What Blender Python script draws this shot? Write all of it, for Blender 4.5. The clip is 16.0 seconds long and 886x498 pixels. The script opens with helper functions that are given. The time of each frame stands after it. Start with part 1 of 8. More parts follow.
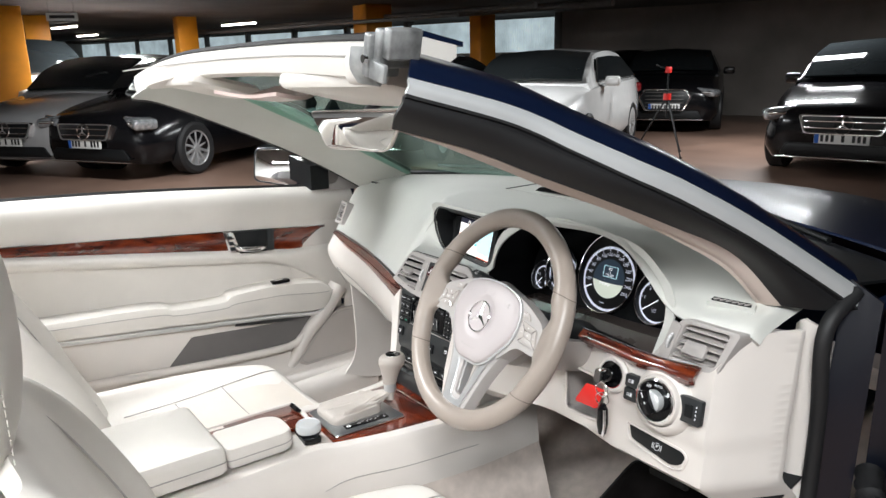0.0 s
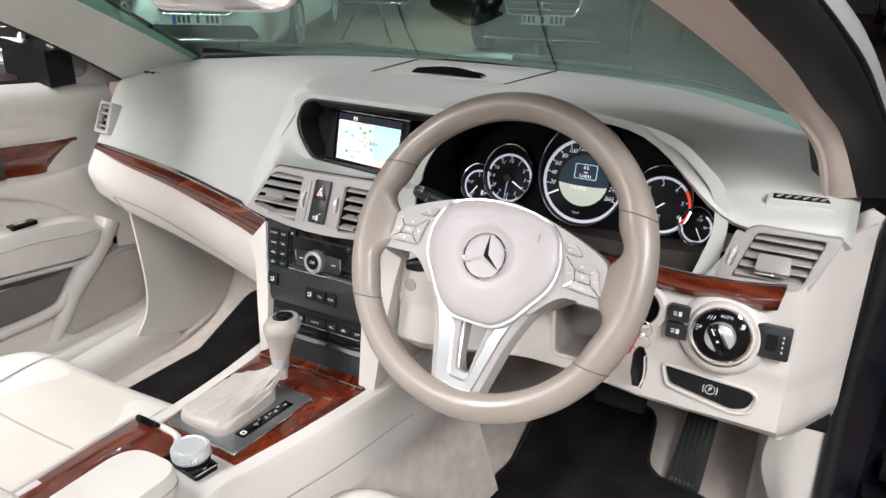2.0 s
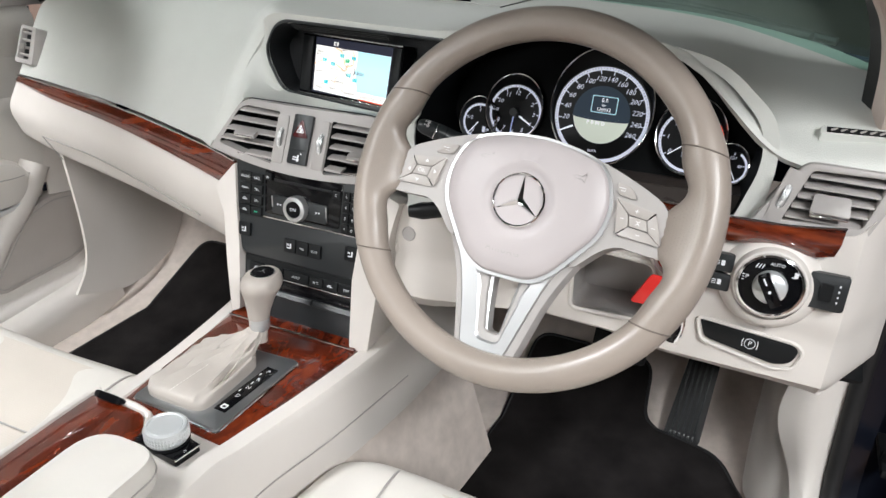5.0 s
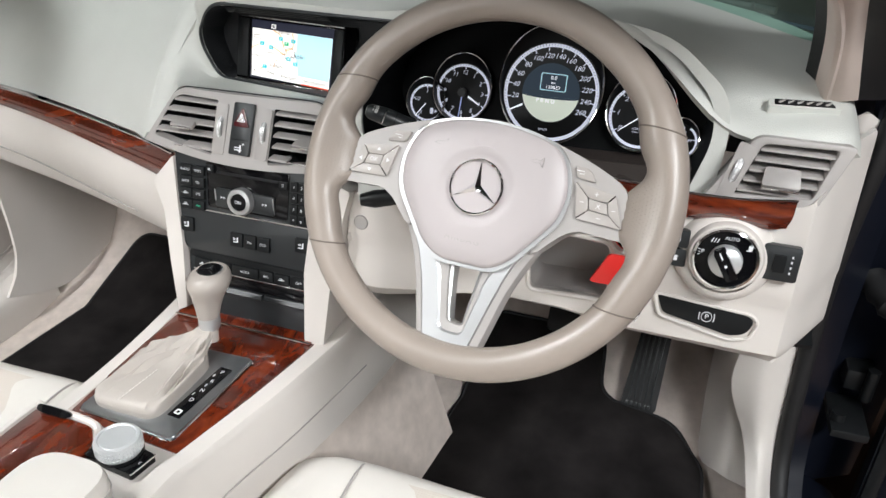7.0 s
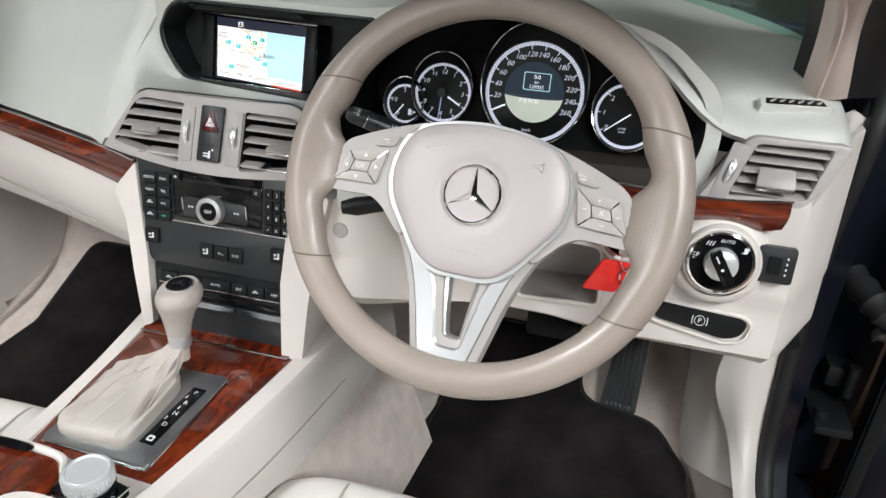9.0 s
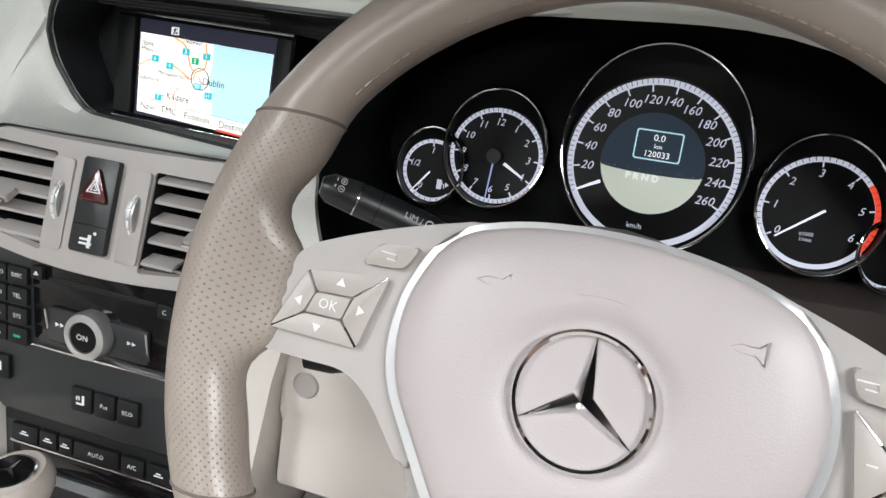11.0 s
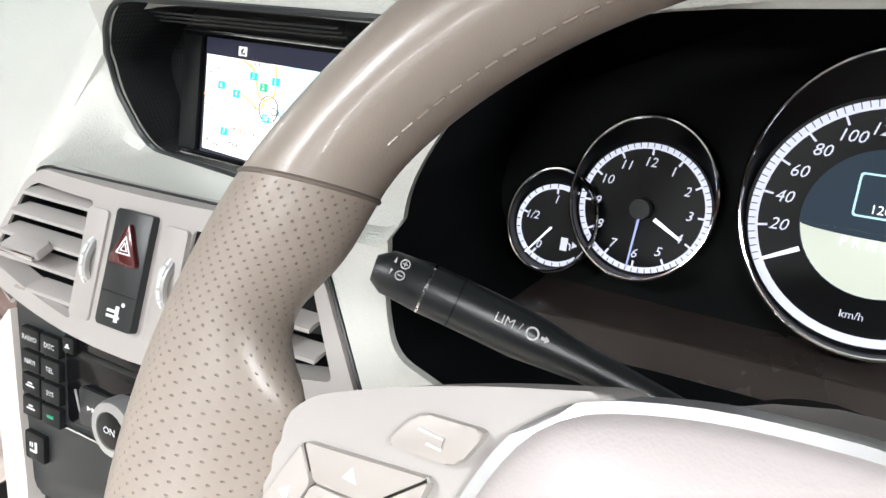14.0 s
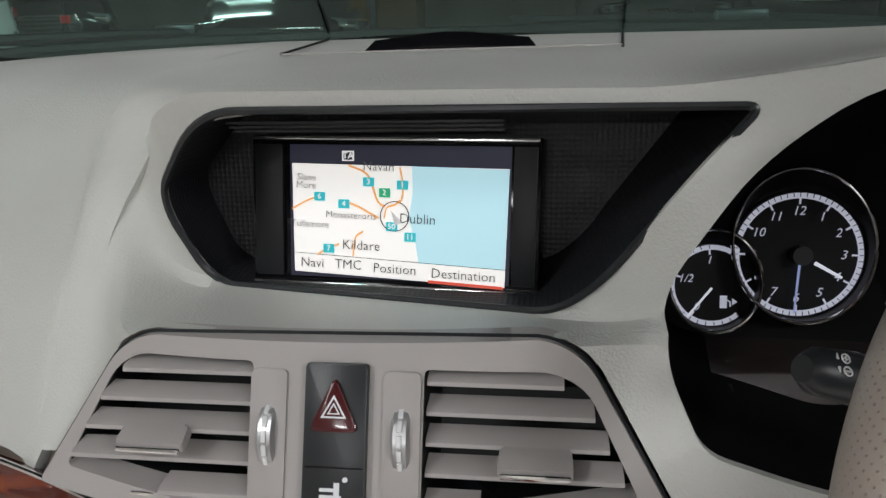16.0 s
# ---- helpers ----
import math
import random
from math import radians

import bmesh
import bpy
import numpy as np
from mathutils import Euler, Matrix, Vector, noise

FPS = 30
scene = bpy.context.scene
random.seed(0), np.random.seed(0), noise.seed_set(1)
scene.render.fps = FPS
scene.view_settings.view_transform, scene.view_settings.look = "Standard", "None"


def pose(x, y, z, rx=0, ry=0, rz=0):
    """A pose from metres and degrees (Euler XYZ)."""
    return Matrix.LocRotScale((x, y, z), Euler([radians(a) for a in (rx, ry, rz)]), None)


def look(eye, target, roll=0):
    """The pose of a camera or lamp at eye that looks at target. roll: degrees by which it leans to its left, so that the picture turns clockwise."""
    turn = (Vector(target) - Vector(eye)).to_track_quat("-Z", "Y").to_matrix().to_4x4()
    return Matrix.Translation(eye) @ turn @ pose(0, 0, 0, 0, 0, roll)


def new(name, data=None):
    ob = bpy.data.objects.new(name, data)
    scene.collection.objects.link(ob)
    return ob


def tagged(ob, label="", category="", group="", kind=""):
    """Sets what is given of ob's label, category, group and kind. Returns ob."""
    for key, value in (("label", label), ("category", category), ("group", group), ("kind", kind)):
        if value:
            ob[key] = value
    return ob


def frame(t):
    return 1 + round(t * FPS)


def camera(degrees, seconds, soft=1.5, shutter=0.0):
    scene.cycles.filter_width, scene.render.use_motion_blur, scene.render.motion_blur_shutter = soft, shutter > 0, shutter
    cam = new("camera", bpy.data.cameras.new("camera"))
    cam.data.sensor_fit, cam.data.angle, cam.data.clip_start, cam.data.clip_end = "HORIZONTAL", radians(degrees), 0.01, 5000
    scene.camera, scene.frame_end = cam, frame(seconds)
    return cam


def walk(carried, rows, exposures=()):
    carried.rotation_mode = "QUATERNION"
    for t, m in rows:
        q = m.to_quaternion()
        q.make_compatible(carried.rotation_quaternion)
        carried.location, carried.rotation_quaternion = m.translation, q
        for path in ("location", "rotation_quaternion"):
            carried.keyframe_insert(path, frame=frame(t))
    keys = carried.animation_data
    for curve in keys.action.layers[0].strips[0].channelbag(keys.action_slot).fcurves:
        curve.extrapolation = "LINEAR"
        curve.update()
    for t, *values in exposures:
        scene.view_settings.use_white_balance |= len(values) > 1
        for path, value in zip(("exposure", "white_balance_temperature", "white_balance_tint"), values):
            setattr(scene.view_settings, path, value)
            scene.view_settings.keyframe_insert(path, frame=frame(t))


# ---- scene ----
cam = camera(62.4, 16.0)
PATH = [
    (0, (1.231, -0.7, 1.314), (-0.341, 0.439, 0.835), -1.3),
    (0.5, (1.081, -0.728, 1.307), (-0.434, 0.471, 0.79), -1.7),
    (1, (0.904, -0.747, 1.282), (-0.335, 0.724, 0.732), -1.3),
    (1.5, (0.765, -0.73, 1.269), (-0.286, 0.824, 0.575), -0.7),
    (2, (0.676, -0.662, 1.236), (-0.232, 0.95, 0.474), 0.3),
    (2.5, (0.586, -0.606, 1.197), (-0.298, 1.011, 0.421), -0.7),
    (3, (0.566, -0.602, 1.183), (-0.214, 1.026, 0.321), 0.3),
    (3.2, (0.564, -0.601, 1.185), (-0.194, 1.025, 0.3), 0.8),
    (5.3, (0.541, -0.609, 1.188), (-0.159, 1.037, 0.293), 2.2),
    (5.5, (0.541, -0.603, 1.19), (-0.136, 1.042, 0.276), 1.8),
    (6, (0.528, -0.599, 1.192), (-0.107, 1.05, 0.254), 0.8),
    (6.5, (0.521, -0.592, 1.195), (-0.059, 1.068, 0.242), 1.3),
    (7, (0.519, -0.591, 1.193), (-0.033, 1.077, 0.239), 1.6),
    (7.5, (0.514, -0.595, 1.189), (-0.014, 1.089, 0.248), 2.0),
    (8, (0.515, -0.59, 1.194), (0.018, 1.105, 0.256), 2.4),
    (8.2, (0.509, -0.589, 1.193), (0.02, 1.107, 0.252), 2.4),
    (10.3, (0.395, -0.397, 1.118), (0.063, 1.312, 0.133), 2.6),
    (10.5, (0.382, -0.35, 1.084), (0.025, 1.391, 0.166), 2.6),
    (11, (0.36, -0.221, 1.078), (-0.144, 1.533, 0.259), 4.7),
    (11.5, (0.358, -0.13, 1.07), (-0.444, 1.515, 0.265), 2.8),
    (12, (0.356, -0.088, 1.059), (-0.562, 1.498, 0.258), 1.6),
    (12.5, (0.353, -0.074, 1.055), (-0.571, 1.5, 0.238), 0.8),
    (13, (0.352, -0.069, 1.055), (-0.58, 1.489, 0.215), 0.6),
    (13.5, (0.346, -0.073, 1.058), (-0.592, 1.483, 0.221), 0.7),
    (14, (0.33, -0.081, 1.056), (-0.549, 1.529, 0.26), 1.0),
    (14.5, (0.282, -0.098, 1.06), (-0.497, 1.602, 0.351), 0.8),
    (15, (0.193, -0.125, 1.067), (-0.388, 1.687, 0.45), -0.6),
    (15.5, (0.106, -0.136, 1.069), (-0.179, 1.771, 0.536), -1.6),
    (16, (0.095, -0.118, 1.071), (-0.169, 1.747, 0.398), -2.0),
]
EXPOSURES = [(0.0, 0.12, 6500, 10), (1.5, 0.10, 6500, 10), (2.5, -0.08, 6600, 14), (5.3, -0.08, 6500, 10), (8.2, -0.10, 6500, 10), (10.3, -0.22, 6500, 10), (11.0, -0.18, 6500, 10), (11.6, 0.1, 6500, 10), (12.5, 0.54, 6500, 10), (14.5, 0.57, 6500, 10), (15.3, -0.38, 6550, 12), (16.0, -0.72, 6550, 12)]

# the car leans a little on the sloping garage floor: car space to world
CAR = Matrix.Translation((0.355, 0.0, 0.944)) @ Matrix.Rotation(radians(2.9), 4, "Z") @ Matrix.Rotation(radians(-0.8), 4, Vector((0.575, 0.818, 0.0))) @ Matrix.Translation((-0.355, 0.0, -0.92))
walk(cam, [(t, CAR @ look(eye, target, roll)) for t, eye, target, roll in PATH], EXPOSURES)

# ---- mesh tools ----
BASE = {}


def thing(name, label, category, base=(0, 0, 0), group="", kind="", car=True):
    """An empty at the thing's base; its parts are modelled in car (or world) space."""
    ob = new(name)
    ob.empty_display_size = 0.1
    ob.matrix_world = (CAR if car else Matrix()) @ Matrix.Translation(base)
    BASE[ob.name] = Vector(base)
    return tagged(ob, label, category, group, kind)


def finish(bm, angle=38):
    bmesh.ops.remove_doubles(bm, verts=bm.verts, dist=1e-6)
    bmesh.ops.recalc_face_normals(bm, faces=bm.faces)
    lim = radians(angle)
    for f in bm.faces:
        f.smooth = True
    for e in bm.edges:
        e.smooth = len(e.link_faces) == 2 and e.calc_face_angle(0) < lim
    return bm


def mesh_of(name, bm, material, angle=38):
    finish(bm, angle)
    me = bpy.data.meshes.new(name)
    bm.to_mesh(me)
    bm.free()
    me.materials.append(material)
    return me


def part(name, bm, material, parent, label="", angle=38):
    base = BASE[parent.name]
    bmesh.ops.translate(bm, verts=bm.verts, vec=-base)
    ob = new(name, mesh_of(name, bm, material, angle))
    ob.parent = parent
    BASE[ob.name] = base
    return tagged(ob, label)


def whole(name, bm, material, label, category, kind="", car=False, group="", angle=38):
    """A thing that is a single mesh."""
    ob = new(name, mesh_of(name, bm, material, angle))
    if car:
        ob.matrix_world = CAR
    BASE[ob.name] = Vector((0, 0, 0))
    return tagged(ob, label, category, group, kind)


def face(o, tilt=0.0, yaw=0.0, roll=0.0):
    """A panel's frame: x right, y up along it, z out of it towards the seats; tilt leans its top forwards."""
    a = radians(tilt)
    m = Matrix(((1, 0, 0), (0, math.sin(a), -math.cos(a)), (0, math.cos(a), math.sin(a)))).to_4x4()
    return Matrix.Translation(o) @ Matrix.Rotation(radians(yaw), 4, "Z") @ m @ Matrix.Rotation(radians(roll), 4, "Z")


def box(c, s, bev=0.003, rot=None, seg=2):
    bm = bmesh.new()
    bmesh.ops.create_cube(bm, size=1.0)
    bmesh.ops.scale(bm, verts=bm.verts, vec=s)
    if bev:
        bmesh.ops.bevel(bm, geom=bm.edges[:], offset=bev, segments=seg, profile=0.5, affect="EDGES", clamp_overlap=True)
    m = Matrix.Translation(c)
    if rot is not None:
        m = m @ rot
    bmesh.ops.transform(bm, matrix=m, verts=bm.verts)
    return bm


def rounded(pts, r, n=5):
    """A polygon with its corners rounded; r is one radius or one for each corner."""
    out = []
    k = len(pts)
    for i in range(k):
        p, a, b = Vector(pts[i]).to_2d(), Vector(pts[i - 1]).to_2d(), Vector(pts[(i + 1) % k]).to_2d()
        ri = r[i] if isinstance(r, (list, tuple)) else r
        if ri <= 0:
            out.append(tuple(p))
            continue
        u, v = (a - p), (b - p)
        d = min(ri, u.length * 0.48, v.length * 0.48)
        s, e = p + u.normalized() * d, p + v.normalized() * d
        for j in range(n + 1):
            t = j / n
            out.append(tuple((1 - t) ** 2 * s + 2 * t * (1 - t) * p + t * t * e))
    return out


def prism(poly, m, h, bev=0.001, h0=0.0, seg=2, both=False):
    """A plate: the polygon in the frame's plane, from height h0 to h, with its rim rounded."""
    bm = bmesh.new()
    lo = [bm.verts.new((x, y, h0)) for x, y in poly]
    hi = [bm.verts.new((x, y, h)) for x, y in poly]
    top = bm.faces.new(hi)
    bot = bm.faces.new(lo[::-1])
    n = len(poly)
    for i in range(n):
        bm.faces.new((lo[i], lo[(i + 1) % n], hi[(i + 1) % n], hi[i]))
    if bev:
        edges = set(top.edges) | (set(bot.edges) if both else set())
        bmesh.ops.bevel(bm, geom=list(edges), offset=bev, segments=seg, profile=0.5, affect="EDGES", clamp_overlap=True)
    bmesh.ops.transform(bm, matrix=m, verts=bm.verts)
    return bm


def rect(x0, y0, x1, y1, r=0.0, n=4):
    p = [(x0, y0), (x1, y0), (x1, y1), (x0, y1)]
    return rounded(p, r, n) if r else p


def circle(x, y, r, n=32, a0=0.0):
    return [(x + r * math.cos(a0 + 2 * math.pi * i / n), y + r * math.sin(a0 + 2 * math.pi * i / n)) for i in range(n)]


def hoop(outer, inner, m, h, h0=0.0, bev=0.0008):
    """A frame between two outlines of the same number of points."""
    bm = bmesh.new()
    n = len(outer)
    rows = [[bm.verts.new((*p, z)) for p in q] for q, z in ((outer, h0), (outer, h), (inner, h), (inner, h0))]
    faces = []
    for a in range(4):
        for i in range(n):
            faces.append(bm.faces.new((rows[a][i], rows[a][(i + 1) % n], rows[(a + 1) % 4][(i + 1) % n], rows[(a + 1) % 4][i])))
    if bev:
        edges = [e for e in bm.edges if {v.index for v in e.verts} and all(abs(v.co.z - h) < 1e-7 for v in e.verts) and any(abs(f.normal.z) < 0.5 for f in e.link_faces)]
        bm.normal_update()
        edges = [e for e in bm.edges if all(abs(v.co.z - h) < 1e-7 for v in e.verts) and any(abs(f.normal.z) < 0.5 for f in e.link_faces)]
        bmesh.ops.bevel(bm, geom=edges, offset=bev, segments=2, profile=0.5, affect="EDGES", clamp_overlap=True)
    bmesh.ops.transform(bm, matrix=m, verts=bm.verts)
    return bm


def lathe(profile, m, seg=40, a0=0.0, a1=360.0):
    """A turned form: (radius, height) along the frame's z."""
    bm = bmesh.new()
    full = abs(a1 - a0) > 359.9
    k = seg if full else seg + 1
    rings = []
    for r, z in profile:
        if r < 1e-6:
            rings.append([bm.verts.new((0, 0, z))])
            continue
        rings.append([bm.verts.new((r * math.cos(radians(a0 + (a1 - a0) * i / seg)), r * math.sin(radians(a0 + (a1 - a0) * i / seg)), z)) for i in range(k)])
    for a, b in zip(rings, rings[1:]):
        for i in range(seg):
            j = (i + 1) % k
            q = [a[i % len(a)], a[j % len(a)], b[j % len(b)], b[i % len(b)]]
            q = list(dict.fromkeys(q))
            if len(q) > 2:
                bm.faces.new(q)
    bmesh.ops.transform(bm, matrix=m, verts=bm.verts)
    return bm


def spline(pts, n):
    """n points along a Catmull-Rom curve through pts."""
    p = [Vector(q) for q in pts]
    if len(p) == 2:
        return [p[0].lerp(p[1], i / (n - 1)) for i in range(n)]
    p = [2 * p[0] - p[1]] + p + [2 * p[-1] - p[-2]]
    k = len(p) - 3
    out = []
    for i in range(n):
        s = k * i / (n - 1)
        j = min(int(s), k - 1)
        t = s - j
        a, b, c, d = p[j:j + 4]
        out.append(0.5 * (2 * b + (c - a) * t + (2 * a - 5 * b + 4 * c - d) * t * t + (3 * b - a - 3 * c + d) * t ** 3))
    return out


def tube(pts, r, seg=10, n=0, closed=False, flat=1.0):
    """A round bar along points; r is one radius or one for each point."""
    path = [Vector(p) for p in pts]
    rad = list(r) if isinstance(r, (list, tuple)) else [r] * len(path)
    if n:
        q = [(*p, a) for p, a in zip(pts, rad)]
        path = spline(pts, n)
        rad = [v.x for v in spline([(a, 0, 0) for a in rad], n)]
    bm = bmesh.new()
    rings, up = [], None
    k = len(path)
    for i in range(k):
        a, b = path[i - 1] if (i or closed) else path[0], path[(i + 1) % k] if (i < k - 1 or closed) else path[-1]
        d = (b - a).normalized()
        if up is None:
            up = d.orthogonal().normalized()
        up = (up - d * up.dot(d)).normalized()
        side = d.cross(up)
        rings.append([bm.verts.new(path[i] + rad[i] * (math.cos(2 * math.pi * j / seg) * up + flat * math.sin(2 * math.pi * j / seg) * side)) for j in range(seg)])
    for i in range(k if closed else k - 1):
        a, b = rings[i], rings[(i + 1) % k]
        for j in range(seg):
            bm.faces.new((a[j], a[(j + 1) % seg], b[(j + 1) % seg], b[j]))
    if not closed:
        bm.faces.new(rings[0][::-1])
        bm.faces.new(rings[-1])
    return bm


def sheet(rows, nu=24, nv=24, thick=0.0, closed=False):
    """A smooth skin through rows of points, given thickness on its far side."""
    cols = [spline(r, nv) for r in rows]
    lines = [spline([c[j] for c in cols], nu) for j in range(nv)]
    bm = bmesh.new()
    v = [[bm.verts.new(p) for p in ln] for ln in lines]
    for j in range(nv - 1):
        for i in range(nu - 1):
            bm.faces.new((v[j][i], v[j][i + 1], v[j + 1][i + 1], v[j + 1][i]))
    if thick:
        bmesh.ops.recalc_face_normals(bm, faces=bm.faces)
        bmesh.ops.solidify(bm, geom=bm.faces[:], thickness=thick)
    return bm


def loft(rings, cap=True, n=0, m=0):
    """A solid through closed rings of points; n: rings after smoothing, m: points round each ring after smoothing."""
    rr = [[Vector(p) for p in r] for r in rings]
    if m:
        rr = [spline(r + [r[0]], m + 1)[:-1] for r in rr]
    if n:
        cols = [spline([r[j] for r in rr], n) for j in range(len(rr[0]))]
        rr = [[c[i] for c in cols] for i in range(n)]
    bm = bmesh.new()
    v = [[bm.verts.new(p) for p in r] for r in rr]
    k = len(v[0])
    for a, b in zip(v, v[1:]):
        for j in range(k):
            bm.faces.new((a[j], a[(j + 1) % k], b[(j + 1) % k], b[j]))
    if cap:
        bm.faces.new(v[0][::-1])
        bm.faces.new(v[-1])
    return bm


def holed(outer, holes, depth, step=0.012, thick=0.006):
    """A curved panel over (x, z) with openings; depth(x, z) gives its y. It is thickened towards +y."""
    from mathutils.geometry import delaunay_2d_cdt, intersect_point_tri_2d
    pts, edges = [], []
    for loop in (outer, *holes):
        k = len(pts)
        dense = []
        for i in range(len(loop)):
            a, b = Vector(loop[i]), Vector(loop[(i + 1) % len(loop)])
            q = max(1, int((b - a).length / step))
            dense += [a.lerp(b, j / q) for j in range(q)]
        pts += dense
        edges += [(k + i, k + (i + 1) % len(dense)) for i in range(len(dense))]

    def inside(p, loop):
        c = False
        for i in range(len(loop)):
            (x0, y0), (x1, y1) = loop[i - 1], loop[i]
            if (y0 > p[1]) != (y1 > p[1]) and p[0] < (x1 - x0) * (p[1] - y0) / (y1 - y0) + x0:
                c = not c
        return c
    xs, zs = [p[0] for p in outer], [p[1] for p in outer]
    x = min(xs) + step / 2
    while x < max(xs):
        z = min(zs) + step / 2
        while z < max(zs):
            if inside((x, z), outer) and not any(inside((x, z), h) for h in holes):
                pts.append(Vector((x, z)))
            z += step
        x += step
    vs, _, fs, *_ = delaunay_2d_cdt(pts, edges, [], 0, 1e-6)
    bm = bmesh.new()
    bv = [bm.verts.new((p[0], depth(p[0], p[1]), p[1])) for p in vs]
    for f in fs:
        c = sum((vs[i] for i in f), Vector((0, 0))) / len(f)
        if inside(c, outer) and not any(inside(c, h) for h in holes):
            bm.faces.new([bv[i] for i in f])
    for v in [v for v in bm.verts if not v.link_faces]:
        bm.verts.remove(v)
    bmesh.ops.recalc_face_normals(bm, faces=bm.faces)
    flip = sum(f.normal.y * f.calc_area() for f in bm.faces) > 0
    if flip:
        bmesh.ops.reverse_faces(bm, faces=bm.faces)
    if thick:
        low = bmesh.ops.extrude_face_region(bm, geom=bm.faces[:])
        bmesh.ops.translate(bm, verts=[g for g in low["geom"] if isinstance(g, bmesh.types.BMVert)], vec=(0, thick, 0))
    return bm


def joined(*bms):
    """Several forms as one mesh."""
    out = bmesh.new()
    for b in bms:
        me = bpy.data.meshes.new("tmp")
        b.to_mesh(me)
        b.free()
        out.from_mesh(me)
        bpy.data.meshes.remove(me)
    return out


def letters(text, size, m, extrude=0.0002, align="CENTER", spacing=1.0):
    """Writing in the built-in font, as a mesh in the frame's plane."""
    cu = bpy.data.curves.new("t", "FONT")
    cu.body, cu.size, cu.align_x, cu.align_y, cu.extrude, cu.resolution_u = text, size, align, "CENTER", extrude, 2
    cu.space_character = spacing
    ob = bpy.data.objects.new("t", cu)
    scene.collection.objects.link(ob)
    me = bpy.data.meshes.new_from_object(ob.evaluated_get(bpy.context.evaluated_depsgraph_get()))
    bm = bmesh.new()
    bm.from_mesh(me)
    bpy.data.objects.remove(ob)
    bpy.data.curves.remove(cu)
    bpy.data.meshes.remove(me)
    bmesh.ops.transform(bm, matrix=m, verts=bm.verts)
    return bm


def at(m, x, y, z=0.0):
    return m @ Matrix.Translation((x, y, z))

# ---- light ----
world = bpy.data.worlds.new("garage_air")
scene.world = world
world.use_nodes = True
world.node_tree.nodes["Background"].inputs[0].default_value = (0.75, 0.85, 1.0, 1)
world.node_tree.nodes["Background"].inputs[1].default_value = 0.25
CEIL = 2.35


def tube_lamp(x, y, yaw, power, length=1.5):
    d = bpy.data.lights.new("lamp", "AREA")
    d.shape, d.size, d.size_y, d.energy, d.color = "RECTANGLE", length, 0.25, power, (0.955, 0.985, 1.0)
    ob = new("lamp", d)
    ob.matrix_world = pose(x, y, CEIL - 0.13, 0, 0, yaw)
    return ob


# the four beyond x = -4 have no fitting: added to brighten the garage
for x, y, yaw, power in ((1.7, -1.3, 80, 96), (-0.9, -1.3, 80, 68), (-5.6, 0.9, 10, 150), (-6.0, 4.2, 10, 90), (-13.5, 2.0, 10, 300), (-4.5, 8.5, 10, 150), (0.0, -4.6, 0, 150)):
    tube_lamp(x, y, yaw, power)

# ---- materials ----


def nodes_of(name):
    m = bpy.data.materials.new(name)
    m.use_nodes = True
    t = m.node_tree
    return m, t, t.nodes["Principled BSDF"]


def mat(name, color, rough=0.5, metal=0.0, grain=0.0, scale=400.0, var=0.06, vscale=9.0, coat=0.0, spec=0.5, kind="noise", color2=None, stretch=None):
    """A plain material with tone variation at two scales and a fine relief."""
    m, t, b = nodes_of(name)
    co = t.nodes.new("ShaderNodeTexCoord")
    mp = t.nodes.new("ShaderNodeMapping")
    t.links.new(co.outputs["Object"], mp.inputs[0])
    if stretch:
        mp.inputs["Scale"].default_value = stretch
    n1 = t.nodes.new("ShaderNodeTexNoise")
    n1.inputs["Scale"].default_value, n1.inputs["Detail"].default_value = vscale, 5
    t.links.new(mp.outputs[0], n1.inputs[0])
    ramp = t.nodes.new("ShaderNodeValToRGB")
    c2 = color2 or tuple(c * (1 - 2.2 * var) for c in color)
    ramp.color_ramp.elements[0].color, ramp.color_ramp.elements[1].color = (*c2, 1), (*[min(1, c * (1 + var)) for c in color], 1)
    ramp.color_ramp.elements[0].position, ramp.color_ramp.elements[1].position = 0.25, 0.7
    t.links.new(n1.outputs[0], ramp.inputs[0])
    t.links.new(ramp.outputs[0], b.inputs["Base Color"])
    b.inputs["Roughness"].default_value, b.inputs["Metallic"].default_value = rough, metal
    b.inputs["Coat Weight"].default_value, b.inputs["Specular IOR Level"].default_value = coat, spec
    b.inputs["Coat Roughness"].default_value = 0.06
    if grain:
        if kind == "voronoi":
            n2 = t.nodes.new("ShaderNodeTexVoronoi")
            n2.inputs["Scale"].default_value = scale
        elif kind == "dots":
            n2 = t.nodes.new("ShaderNodeTexVoronoi")
            n2.inputs["Scale"].default_value, n2.inputs["Randomness"].default_value = scale, 0.12
        else:
            n2 = t.nodes.new("ShaderNodeTexNoise")
            n2.inputs["Scale"].default_value, n2.inputs["Detail"].default_value = scale, 3
        t.links.new(mp.outputs[0], n2.inputs[0])
        bp = t.nodes.new("ShaderNodeBump")
        bp.inputs["Strength"].default_value, bp.inputs["Distance"].default_value = grain, 0.0006
        t.links.new(n2.outputs[0], bp.inputs["Height"])
        t.links.new(bp.outputs[0], b.inputs["Normal"])
        mr = t.nodes.new("ShaderNodeMapRange")
        mr.inputs["To Min"].default_value, mr.inputs["To Max"].default_value = max(0.02, rough - 0.07), min(1, rough + 0.07)
        t.links.new(n1.outputs[0], mr.inputs[0])
        t.links.new(mr.outputs[0], b.inputs["Roughness"])
    return m


